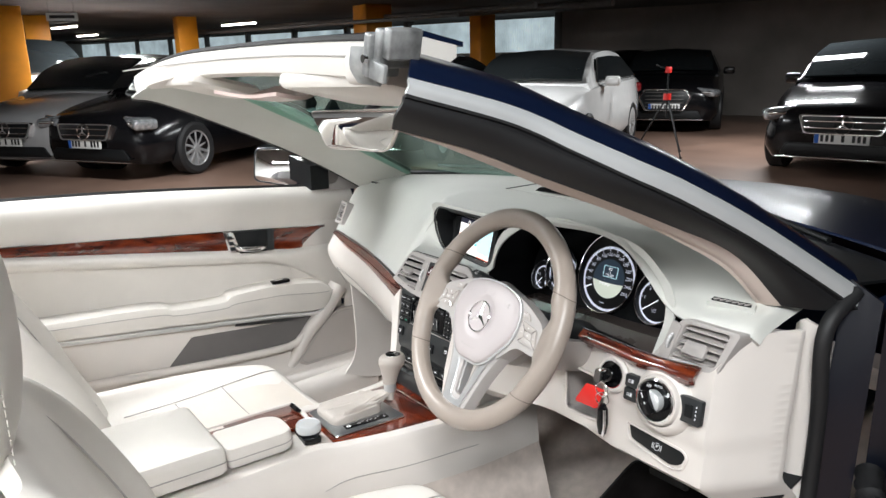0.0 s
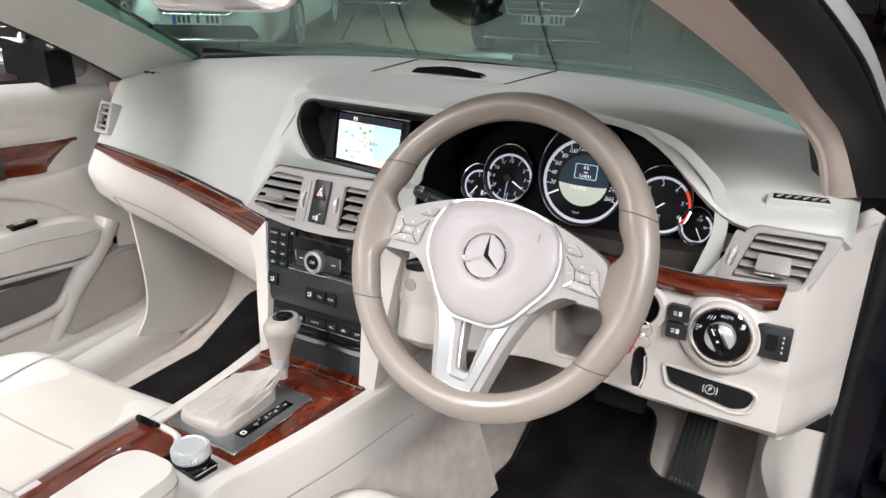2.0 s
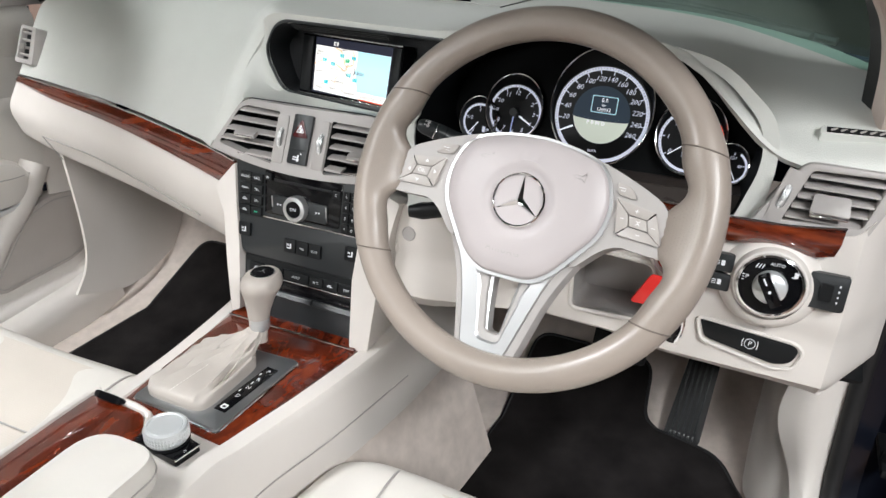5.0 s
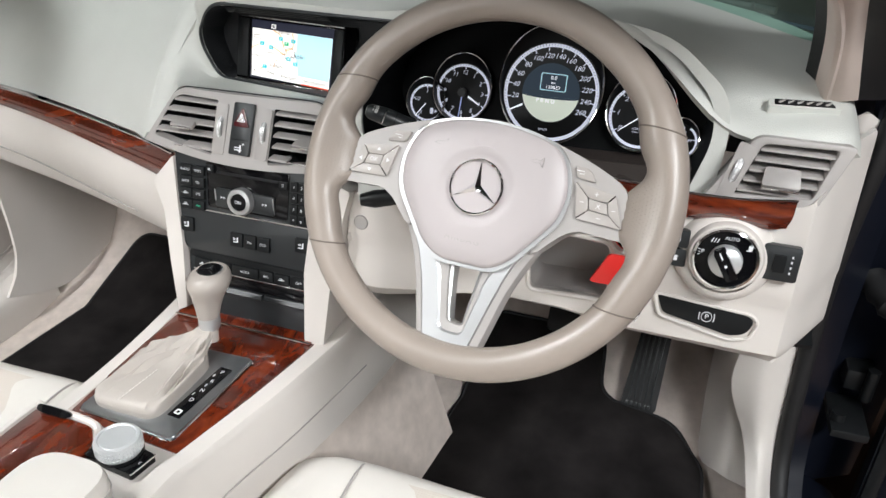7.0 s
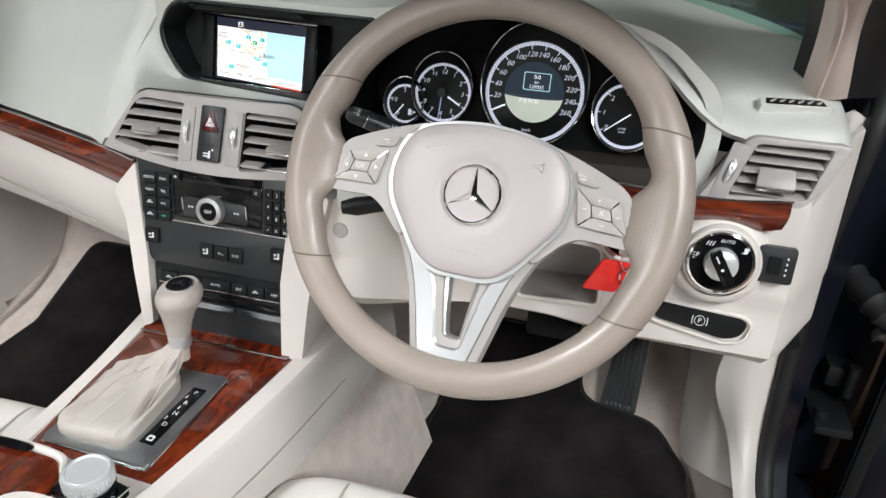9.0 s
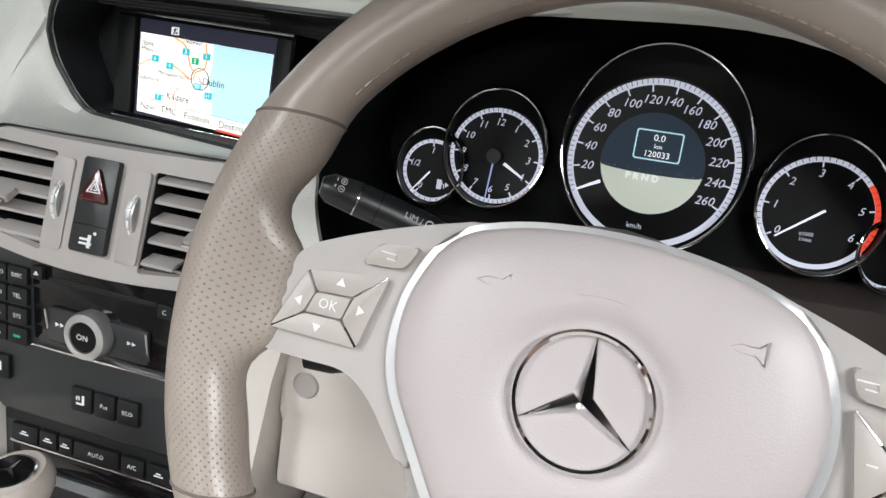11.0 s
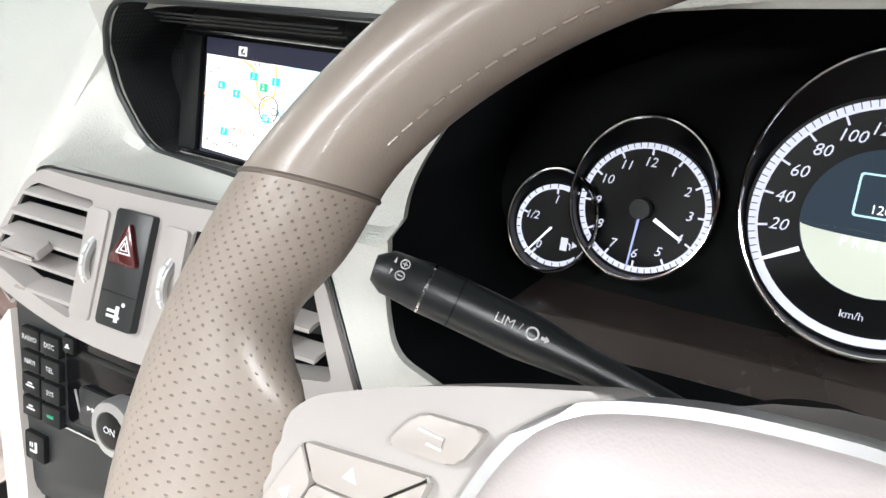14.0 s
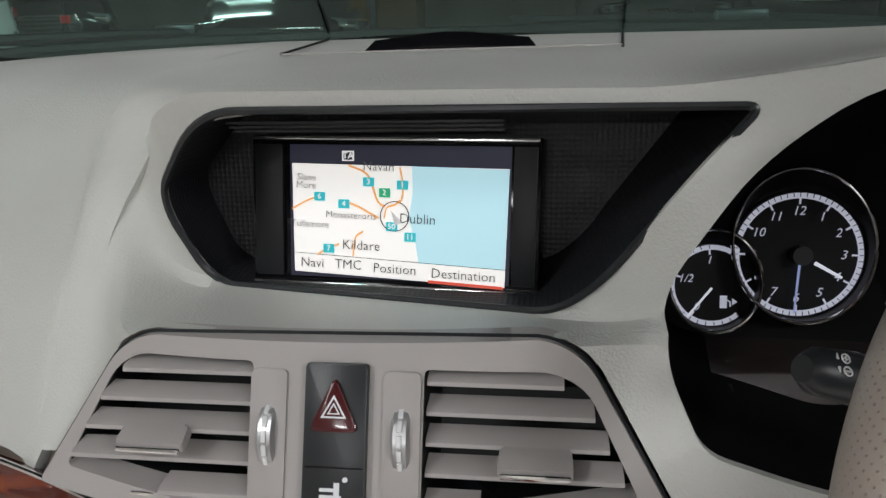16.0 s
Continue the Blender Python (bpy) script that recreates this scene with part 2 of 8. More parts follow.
def wood(name, axis):
    """Glossy burr walnut with dark cloudy figure along an axis."""
    m, t, b = nodes_of(name)
    co = t.nodes.new("ShaderNodeTexCoord")
    mp = t.nodes.new("ShaderNodeMapping")
    mp.inputs["Scale"].default_value = axis
    t.links.new(co.outputs["Object"], mp.inputs[0])
    n = t.nodes.new("ShaderNodeTexNoise")
    n.inputs["Scale"].default_value, n.inputs["Detail"].default_value, n.inputs["Distortion"].default_value = 11, 8, 2.2
    t.links.new(mp.outputs[0], n.inputs[0])
    w = t.nodes.new("ShaderNodeTexNoise")
    w.inputs["Scale"].default_value, w.inputs["Detail"].default_value, w.inputs["Distortion"].default_value = 60, 5, 1.0
    t.links.new(mp.outputs[0], w.inputs[0])
    mx = t.nodes.new("ShaderNodeMix")
    mx.inputs[0].default_value = 0.3
    t.links.new(n.outputs[0], mx.inputs[2])
    t.links.new(w.outputs[0], mx.inputs[3])
    r = t.nodes.new("ShaderNodeValToRGB")
    e = r.color_ramp.elements
    e[0].position, e[0].color = 0.34, (0.026, 0.004, 0.002, 1)
    e[1].position, e[1].color = 0.66, (0.23, 0.036, 0.008, 1)
    k = e.new(0.5)
    k.color = (0.115, 0.015, 0.004, 1)
    t.links.new(mx.outputs[0], r.inputs[0])
    t.links.new(r.outputs[0], b.inputs["Base Color"])
    b.inputs["Roughness"].default_value = 0.25
    b.inputs["Coat Weight"].default_value, b.inputs["Coat Roughness"].default_value = 1.0, 0.03
    return m


def glow(name, color, strength):
    m, t, b = nodes_of(name)
    b.inputs["Base Color"].default_value = (*[c * 0.5 for c in color], 1)
    b.inputs["Emission Color"].default_value, b.inputs["Emission Strength"].default_value = (*color, 1), strength
    return m


def pane(name, tint, gloss=0.0, ior=1.5):
    """Thin glass: tinted see-through with a mirror-like sheen."""
    m, t, b = nodes_of(name)
    out = t.nodes["Material Output"]
    tr, gl, lw, pw, ma, mx = (t.nodes.new("ShaderNode" + k) for k in ("BsdfTransparent", "BsdfGlossy", "LayerWeight", "Math", "Math", "MixShader"))
    tr.inputs[0].default_value = (*tint, 1)
    gl.inputs["Roughness"].default_value = gloss
    gl.inputs["Color"].default_value = (*[0.55 + 0.45 * c / max(tint) for c in tint], 1)
    lw.inputs[0].default_value = 0.5
    pw.operation, ma.operation = "POWER", "MULTIPLY_ADD"
    pw.inputs[1].default_value, ma.inputs[1].default_value, ma.inputs[2].default_value = 5.0, 0.8, 0.05
    t.links.new(lw.outputs["Facing"], pw.inputs[0])
    t.links.new(pw.outputs[0], ma.inputs[0])
    t.links.new(ma.outputs[0], mx.inputs[0])
    t.links.new(tr.outputs[0], mx.inputs[1])
    t.links.new(gl.outputs[0], mx.inputs[2])
    t.links.new(mx.outputs[0], out.inputs["Surface"])
    return m


CREAM = mat("cream_leather", (0.74, 0.705, 0.66), 0.42, grain=0.25, scale=900, var=0.03, kind="voronoi")
CREAM_PLASTIC = mat("cream_plastic", (0.72, 0.675, 0.635), 0.45, grain=0.1, scale=1600, var=0.02)
SAGE = mat("pale_grey_dash_skin", (0.60, 0.605, 0.57), 0.5, grain=0.45, scale=650, var=0.03, kind="voronoi")
TAUPE = mat("warm_grey_plastic", (0.42, 0.395, 0.38), 0.42, grain=0.08, scale=1500, var=0.03)
TAUPE_LEATHER = mat("warm_grey_leather", (0.345, 0.293, 0.255), 0.34, grain=0.07, scale=1300, var=0.05, kind="voronoi", coat=0.12)
MAUVE = mat("mauve_grey_vinyl", (0.50, 0.455, 0.455), 0.42, grain=0.12, scale=1100, var=0.03, kind="voronoi")
SILVER = mat("satin_silver", (0.58, 0.585, 0.59), 0.34, metal=0.75, var=0.03, grain=0.04, scale=900)
SATIN = mat("satin_grey_metal", (0.42, 0.43, 0.44), 0.33, metal=0.9, var=0.03, grain=0.05, scale=900)
GAITER = mat("soft_grey_leather", (0.50, 0.455, 0.415), 0.5, grain=0.35, scale=700, var=0.05, kind="voronoi")
CHROME = mat("chrome", (0.85, 0.85, 0.86), 0.09, metal=1.0, var=0.01)
WELL_BLACK = mat("matt_black_well", (0.004, 0.0045, 0.005), 0.6, grain=0.15, scale=1300, var=0.1, spec=0.12)
BLACK = mat("soft_black_plastic", (0.008, 0.009, 0.010), 0.45, grain=0.12, scale=1500, var=0.1, spec=0.3)
GREY_DARK = mat("charcoal_plastic", (0.022, 0.025, 0.027), 0.36, grain=0.12, scale=1300, var=0.08)
GLOSS = mat("piano_black", (0.005, 0.005, 0.006), 0.10, var=0.05, spec=0.3)
MESH_BLACK = mat("black_speaker_mesh", (0.012, 0.013, 0.015), 0.55, grain=1.0, scale=330, kind="dots", var=0.15)
WOOD_X = wood("burr_walnut_lengthwise", (0.6, 1.6, 2.2))
WOOD_Y = wood("burr_walnut_console", (1.5, 0.8, 1.5))
CARPET = mat("beige_carpet", (0.60, 0.525, 0.475), 0.95, grain=1.0, scale=620, var=0.07, vscale=40, spec=0.1)
MAT_BLACK = mat("black_velour_mat", (0.016, 0.014, 0.014), 0.95, grain=0.9, scale=600, var=0.3, vscale=14, spec=0.1)
RUBBER = mat("black_rubber", (0.010, 0.010, 0.011), 0.6, grain=0.15, scale=700, var=0.1)
BLUE = mat("dark_blue_metallic_paint", (0.007, 0.015, 0.048), 0.3, metal=0.4, var=0.05, coat=0.4)
# same fabric as the left pillar's SAGE, its shade put in as pinkish colour
PILLAR_SHADED = mat("shaded_pillar_trim", (0.58, 0.49, 0.44), 0.75, grain=0.3, scale=900, var=0.03)
WHITE_INK = glow("white_print", (0.9, 0.92, 0.95), 0.45)
WHITE_FLAT = mat("white_paint_print", (0.8, 0.8, 0.8), 0.5, var=0.02)
WHITE_GLOW = glow("display_white", (0.92, 0.95, 1.0), 1.1)
GAUGE_WHITE = glow("backlit_white", (0.80, 0.84, 1.0), 0.60)
GAUGE_FACE = mat("gauge_black", (0.005, 0.005, 0.006), 0.4, var=0.05, spec=0.25)
RED_INK = glow("backlit_red", (1.0, 0.09, 0.05), 0.9)
TRI_RED = mat("dark_red_switch", (0.085, 0.012, 0.014), 0.22, var=0.05, coat=0.5)
SCREEN_WHITE = glow("display_land", (1.0, 0.99, 0.95), 1.05)
SCREEN_SEA = glow("display_sea", (0.52, 0.84, 0.93), 1.0)
SCREEN_DARK = glow("display_bar", (0.012, 0.014, 0.03), 1.0)
SCREEN_INK = glow("display_ink", (0.10, 0.09, 0.09), 0.6)
SCREEN_ROAD = glow("display_road", (0.95, 0.45, 0.16), 0.9)
SCREEN_CYAN = glow("display_shield", (0.03, 0.55, 0.62), 0.9)
SCREEN_GREEN = glow("display_green", (0.02, 0.45, 0.22), 0.9)
SCREEN_RED = glow("display_red", (0.75, 0.09, 0.05), 0.9)
LCD = glow("cluster_display", (0.62, 0.67, 0.58), 0.72)
LCD_BLUE = glow("cluster_frame", (0.45, 0.72, 0.80), 0.9)
LCD_DEEP = glow("cluster_deep", (0.008, 0.02, 0.035), 1.0)
RED_TAG = mat("red_plastic_tag", (0.72, 0.025, 0.02), 0.4, var=0.04)
GLASS = pane("windscreen_glass", (0.40, 0.70, 0.60))
LENS = pane("clear_lens", (0.95, 0.97, 1.0))
MIRROR = mat("mirror", (0.92, 0.93, 0.93), 0.02, metal=1.0, var=0.0)
ALU = mat("satin_aluminium_trim", (0.80, 0.82, 0.83), 0.32, metal=0.45, var=0.02)
CASTING = mat("pale_grey_casting", (0.36, 0.37, 0.37), 0.42, metal=0.5, var=0.3, vscale=40, grain=0.2, scale=300)
PINK_LENS = mat("frosted_lens", (0.62, 0.50, 0.46), 0.25, var=0.03)
# much darker copy of the body blue, for post, sills, driver's door and mirror
BLUE_DEEP = mat("near_black_blue_paint", (0.004, 0.0055, 0.011), 0.35, var=0.1, coat=0.25)
MESH_GREY = mat("grey_speaker_mesh", (0.22, 0.20, 0.19), 0.6, grain=0.9, scale=420, kind="dots", var=0.1)
WOOD_Y2 = wood("burr_walnut_door", (2.2, 0.6, 2.2))
# grey that stands for the shade inside cream recesses
POCKET_SHADE = mat("pocket_shade_grey", (0.16, 0.15, 0.145), 0.7, var=0.05)
SPEAKER_CREAM = mat("perforated_speaker_skin", (0.50, 0.46, 0.43), 0.55, grain=0.8, scale=420, kind="dots", var=0.03)
TRANSLUCENT = mat("frosted_lamp_lens", (0.75, 0.72, 0.68), 0.25, var=0.02)

FLOOR_PAINT = mat("worn_garage_floor", (0.20, 0.126, 0.095), 0.42, grain=0.3, scale=25, var=0.30, vscale=0.55)
CONCRETE = mat("dim_concrete", (0.24, 0.218, 0.20), 0.85, grain=0.5, scale=18, var=0.18, vscale=0.8)
CEIL_PAINT = mat("dark_ceiling", (0.095, 0.085, 0.078), 0.85, grain=0.4, scale=14, var=0.25, vscale=0.7)
ORANGE = mat("orange_pillar_paint", (0.72, 0.27, 0.012), 0.5, grain=0.15, scale=60, var=0.08, vscale=3)
YELLOW_LINE = mat("worn_yellow_line", (0.50, 0.33, 0.06), 0.7, grain=0.4, scale=40, var=0.3, vscale=6)
CORRUGATED = mat("corrugated_sheet", (0.42, 0.50, 0.53), 0.5, var=0.16, vscale=2.0)
TUBE_GLOW = glow("fluorescent_tube", (1.0, 0.93, 0.84), 12.0)
STEEL = mat("painted_steel", (0.12, 0.115, 0.11), 0.5, var=0.1)
PAINT_BLACK = mat("black_car_paint", (0.005, 0.005, 0.006), 0.16, var=0.05, spec=0.35)
PAINT_SILVER = mat("silver_car_paint", (0.46, 0.47, 0.48), 0.3, metal=0.25, var=0.03, coat=1.0)
PAINT_GREY = mat("grey_car_paint", (0.19, 0.20, 0.205), 0.3, metal=0.3, var=0.03, coat=1.0)
PAINT_WHITE = mat("white_car_paint", (0.78, 0.78, 0.77), 0.25, var=0.02, coat=1.0)
DARK_GLASS = mat("dark_car_glass", (0.010, 0.012, 0.013), 0.06, var=0.05, spec=0.22)
HEAD_LENS = mat("headlamp_lens", (0.42, 0.44, 0.46), 0.12, metal=0.6, var=0.3, vscale=22, coat=1.0)
WALL_WHITE = mat("white_painted_wall", (0.78, 0.78, 0.76), 0.7, grain=0.2, scale=20, var=0.05, vscale=0.6)
PLATE = mat("number_plate", (0.75, 0.76, 0.74), 0.4, var=0.02)
PLATE_BLUE = mat("plate_blue_band", (0.02, 0.12, 0.50), 0.4, var=0.02)
INK = mat("black_print", (0.012, 0.012, 0.014), 0.5, var=0.02)

# ---- garage ----
FLOOR_Z = 0.0
whole("floor", box((-8, 6, -0.1), (60, 44, 0.2), 0), FLOOR_PAINT, "worn reddish-brown painted concrete car park floor", "floor", "structure")
whole("ceiling", box((-8, 6, CEIL + 0.1), (60, 44, 0.2), 0), CEIL_PAINT, "dark blotchy brown-grey concrete car park ceiling", "ceiling", "structure")
# wall behind the parked row, and plain walls that close the garage
# wall_south is unseen, set near and white to brighten mirrors and dash
WALLS = (("wall_north", (-5.3, 15.2), (-12.6, 11.9)), ("wall_east", (-5.3, 16.2), (16, 16.2)), ("wall_south", (22, -6.5), (-38, -6.5)), ("wall_right", (16, 16.2), (16, -6.5)), ("wall_far", (-36, -6.5), (-36, 20)))
for name, a, b in WALLS:
    a, b = Vector(a), Vector(b)
    d = b - a
    m = Matrix.Translation((*((a + b) / 2), CEIL / 2)) @ Matrix.Rotation(math.atan2(d.y, d.x), 4, "Z")
    bm = box((0, 0, 0), (d.length + 0.1, 0.2, CEIL), 0)
    bmesh.ops.transform(bm, matrix=m, verts=bm.verts)
    whole(name, bm, WALL_WHITE if name == "wall_south" else CONCRETE, "unseen white wall added behind the car, bright in the mirrors" if name == "wall_south" else "bare dark grey-brown concrete car park wall", "wall", "structure")


def pillar(x, y, w=0.55):
    p = thing("pillar", "square concrete pillar painted orange", "pillar", (x, y, 0), "garage pillars", "structure", car=False)
    part("shaft", box((x, y, CEIL / 2), (w, w, CEIL), 0.015), ORANGE, p)
    part("base_band", box((x, y, 0.06), (w + 0.02, w + 0.02, 0.12), 0.01), CONCRETE, p, "scuffed grey base band")


for x, y, w in ((-2.3, 9.9, 0.55), (-13.7, 0.26, 0.55), (-16.2, 0.98, 0.45), (-16.1, 3.92, 0.42), (-11.7, 6.28, 0.55), (-12.6, 9.55, 0.42)):
    pillar(x, y, w)


def corrugated_wall(a, b, z0, z1):
    """Translucent corrugated sheets along a line, in a steel frame."""
    a, b = Vector(a), Vector(b)
    d = b - a
    n = int(d.length / 0.035)
    side = Vector((-d.y, d.x)).normalized()
    p = thing("window_band", "dirty translucent corrugated sheeting glowing in place of daylight", "window", (*a, 0), kind="structure", car=False)
    k = max(1, int(d.length / 2.4))
    for s in range(k):
        bm = bmesh.new()
        rows = []
        for i in range(int(n / k) + 1):
            q = a + d * ((s + i / int(n / k) * 0.97) / k) + side * (0.012 if i % 2 else -0.012)
            rows.append((bm.verts.new((*q, z0)), bm.verts.new((*q, z1))))
        for u, v in zip(rows, rows[1:]):
            bm.faces.new((u[0], v[0], v[1], u[1]))
        bmesh.ops.solidify(bm, geom=bm.faces[:], thickness=0.004)
        part("sheet", bm, CORRUGATED_GLOW, p)
        e = a + d * (s / k)
        part("mullion", box((*e, CEIL / 2), (0.22, 0.22, CEIL), 0.01), STEEL, p)
    mid = (a + b) / 2
    bm = box((0, 0, 0), (d.length, 0.15, z0), 0.01)
    bmesh.ops.transform(bm, matrix=Matrix.Translation((*mid, z0 / 2)) @ Matrix.Rotation(math.atan2(d.y, d.x), 4, "Z"), verts=bm.verts)
    part("parapet", bm, CONCRETE, p)


# the sheets give off light themselves, in place of daylight behind them
CORRUGATED_GLOW, tree, bs = nodes_of("glowing_corrugated_sheet")
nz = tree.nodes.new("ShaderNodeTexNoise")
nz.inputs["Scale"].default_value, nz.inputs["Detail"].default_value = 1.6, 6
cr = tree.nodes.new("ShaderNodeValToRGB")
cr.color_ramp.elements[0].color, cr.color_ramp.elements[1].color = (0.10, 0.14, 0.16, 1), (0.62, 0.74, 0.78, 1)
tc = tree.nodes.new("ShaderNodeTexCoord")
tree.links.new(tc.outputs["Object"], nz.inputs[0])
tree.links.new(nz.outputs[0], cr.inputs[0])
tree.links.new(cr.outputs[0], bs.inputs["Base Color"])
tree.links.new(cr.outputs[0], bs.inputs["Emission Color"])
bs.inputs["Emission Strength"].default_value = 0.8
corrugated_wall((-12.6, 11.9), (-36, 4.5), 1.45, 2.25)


def ceiling_lamp(x, y, yaw):
    p = thing("ceiling_light", "twin fluorescent batten on the ceiling", "lamp", (x, y, CEIL), "ceiling lights", car=False)
    r = Matrix.Rotation(radians(yaw), 4, "Z")
    part("batten", box((x, y, CEIL - 0.03), (1.5, 0.12, 0.06), 0.008, r), STEEL, p)
    d = r @ Vector((0.74, 0, 0))
    part("tube", tube([Vector((x, y, CEIL - 0.08)) - d, Vector((x, y, CEIL - 0.08)) + d], 0.022, 12), TUBE_GLOW, p, "glowing white tube")


# the last three are unseen, added above the car and before the south wall
for x, y, yaw in ((-17.5, 5.6, 15), (-19.5, 1.9, 15), (-25.0, 3.2, 15), (1.7, -1.3, 80), (-0.9, -1.3, 80), (0.0, -4.6, 0)):
    ceiling_lamp(x, y, yaw)
for x, y0, x1, y1, z, r in ((-30, 2.2, -8.0, 7.2, 2.12, 0.05), (-30, 0.9, -9.0, 6.4, 2.02, 0.035), (-30, 3.4, -8.0, 8.9, 2.2, 0.07)):
    whole("ceiling_pipe", tube([(x, y0, z), (x1, y1, z)], r, 12), STEEL, "dusty steel service pipe under the ceiling", "pipe", "structure")


def parked_car(m, paint, label, length=4.6, width=1.82, height=1.45, hatch=False, grille="bars", van=False, detail=True):
    """A parked car, nose along -y of its frame, wheels on the ground."""
    p = new("parked_car")
    p.empty_display_size = 0.2
    p.matrix_world = m
    BASE[p.name] = Vector((0, 0, 0))
    tagged(p, label, "car", "parked cars")
    w, L, h = width / 2, length, height
    belt = 0.93 if not van else 1.12
    # side stations: y, half width at sill, half width at belt, sill z, bonnet or belt z
    st = ((0.0, 0.62, 0.60, 0.36, 0.60), (0.05, 0.78, 0.72, 0.24, 0.72), (0.22, 0.90, 0.80, 0.20, 0.80), (0.65, 0.97, 0.88, 0.20, 0.90), (1.25, 1.0, 0.94, 0.20, 0.98), (2.2, 1.0, 0.97, 0.20, 1.0), (3.3, 1.0, 0.97, 0.20, 1.02), (L - 0.55, 0.98, 0.93, 0.22, 1.03), (L - 0.12, 0.90, 0.85, 0.28, 0.98), (L, 0.74, 0.70, 0.40, 0.85))
    rings = []
    for y, a, b, z0, z1 in st:
        z1 = z1 * belt / 0.93
        a, b = a * w, b * w
        rings.append([(-a * 0.9, y, z0), (-a, y, z0 + 0.12), (-a, y, (z0 + z1) / 2), (-b, y, z1 - 0.05), (-b * 0.86, y, z1), (0, y, z1 + 0.03), (b * 0.86, y, z1), (b, y, z1 - 0.05), (a, y, (z0 + z1) / 2), (a, y, z0 + 0.12), (a * 0.9, y, z0), (0, y, z0 - 0.02)])
    body = part("body", loft(rings, n=30), paint, p, angle=50)
    y1, y2, y3, y4 = (1.15, 1.95, L - 1.5, L - 0.55) if not hatch else (1.05, 1.8, L - 0.9, L - 0.2)
    if van:
        y1, y2, y3, y4 = 0.75, 1.35, L - 0.3, L - 0.08
    zb = belt + 0.06
    cab = []
    for y, a, z in ((y1, 0.86, zb), (y1 + 0.3, 0.84, zb + (h - zb) * 0.5), (y2, 0.74, h - 0.06), ((y2 + y3) / 2, 0.72, h), (y3, 0.70, h - 0.05), ((y3 + y4) / 2, 0.76, zb + (h - zb) * 0.55), (y4, 0.80, zb)):
        a *= w
        cab.append([(-w * 0.92, y, zb - 0.08), (-a - 0.02, y, (z + zb) / 2), (-a + 0.02, y, z - 0.03), (0, y, z + 0.02), (a - 0.02, y, z - 0.03), (a + 0.02, y, (z + zb) / 2), (w * 0.92, y, zb - 0.08), (0, y, zb - 0.12)])
    part("cabin", loft(cab, n=22), paint if not van else paint, p, angle=50)
    # glass a little proud of the cabin
    sx = w * 0.72
    part("windscreen", sheet([[(-sx * 1.10, y1 - 0.01, zb + 0.06), (-sx * 1.06, (y1 + y2) / 2 - 0.09, (zb + h) / 2 + 0.055), (-sx * 0.99, y2 - 0.10, h - 0.05)], [(0, y1 - 0.07, zb + 0.08), (0, (y1 + y2) / 2 - 0.15, (zb + h) / 2 + 0.085), (0, y2 - 0.14, h - 0.005)], [(sx * 1.10, y1 - 0.01, zb + 0.06), (sx * 1.06, (y1 + y2) / 2 - 0.09, (zb + h) / 2 + 0.055), (sx * 0.99, y2 - 0.10, h - 0.05)]], 10, 8, 0.03), DARK_GLASS, p)
    part("rear_window", sheet([[(-sx, y4 - 0.02, zb + 0.06), (-sx * 0.9, y3 + 0.1, h - 0.09)], [(0, y4 + 0.03, zb + 0.09), (0, y3 + 0.14, h - 0.05)], [(sx, y4 - 0.02, zb + 0.06), (sx * 0.9, y3 + 0.1, h - 0.09)]], 10, 8, 0.02), DARK_GLASS, p)
    for s in (-1, 1):
        prof = ((y1 + 0.35, zb + 0.03), (y2 + 0.05, h - 0.12), (y3 - 0.05, h - 0.12), (y4 - 0.35, zb + 0.03))
        part("side_window", sheet([[(s * w * 0.925, prof[0][0], prof[0][1]), (s * w * 0.77, prof[1][0], prof[1][1])], [(s * w * 0.93, (prof[0][0] + prof[3][0]) / 2, zb + 0.03), (s * w * 0.765, (prof[1][0] + prof[2][0]) / 2, h - 0.1)], [(s * w * 0.925, prof[3][0], prof[3][1]), (s * w * 0.755, prof[2][0], prof[2][1])]], 12, 6, 0.012), DARK_GLASS, p)
        mir = part("wing_mirror", box((s * (w + 0.08), y1 + 0.55, belt + 0.08), (0.2, 0.1, 0.13), 0.04, seg=3), paint, p)
        part("mirror_glass", box((s * (w + 0.08), y1 + 0.605, belt + 0.08), (0.16, 0.006, 0.1), 0.002), MIRROR, mir)
        head = part("headlamp", box((s * w * 0.74, 0.17, 0.69), (0.36, 0.30, 0.13), 0.05, Matrix.Rotation(radians(-s * 22), 4, "Z") @ Matrix.Rotation(radians(s * 8), 4, "Y"), 3), HEAD_LENS, p)
        part("reflector", box((s * w * 0.70, 0.025, 0.69), (0.22, 0.02, 0.035), 0.008, Matrix.Rotation(radians(-s * 22), 4, "Z")), CHROME, head)
        part("tail_lamp", box((s * w * 0.75, L - 0.10, 0.82), (0.34, 0.2, 0.15), 0.05, Matrix.Rotation(radians(s * 14), 4, "Z"), 3), RED_DIM, p)
        for y in (0.82, L - 0.95):
            ax = Matrix.Translation((s * (w - 0.10), y, 0.325)) @ Matrix.Rotation(radians(90 * s), 4, "Y")
            wheel = part("wheel", lathe([(0.20, -0.1), (0.29, -0.105), (0.325, -0.08), (0.325, 0.085), (0.29, 0.108), (0.225, 0.10), (0.215, 0.085)], ax, 32), RUBBER, p)
            spokes = [lathe([(0.225, 0.08), (0.22, 0.10), (0.205, 0.095), (0.2, 0.02), (0.0, 0.02)], ax, 32), lathe([(0.0, 0.105), (0.045, 0.10), (0.05, 0.06)], ax, 16)]
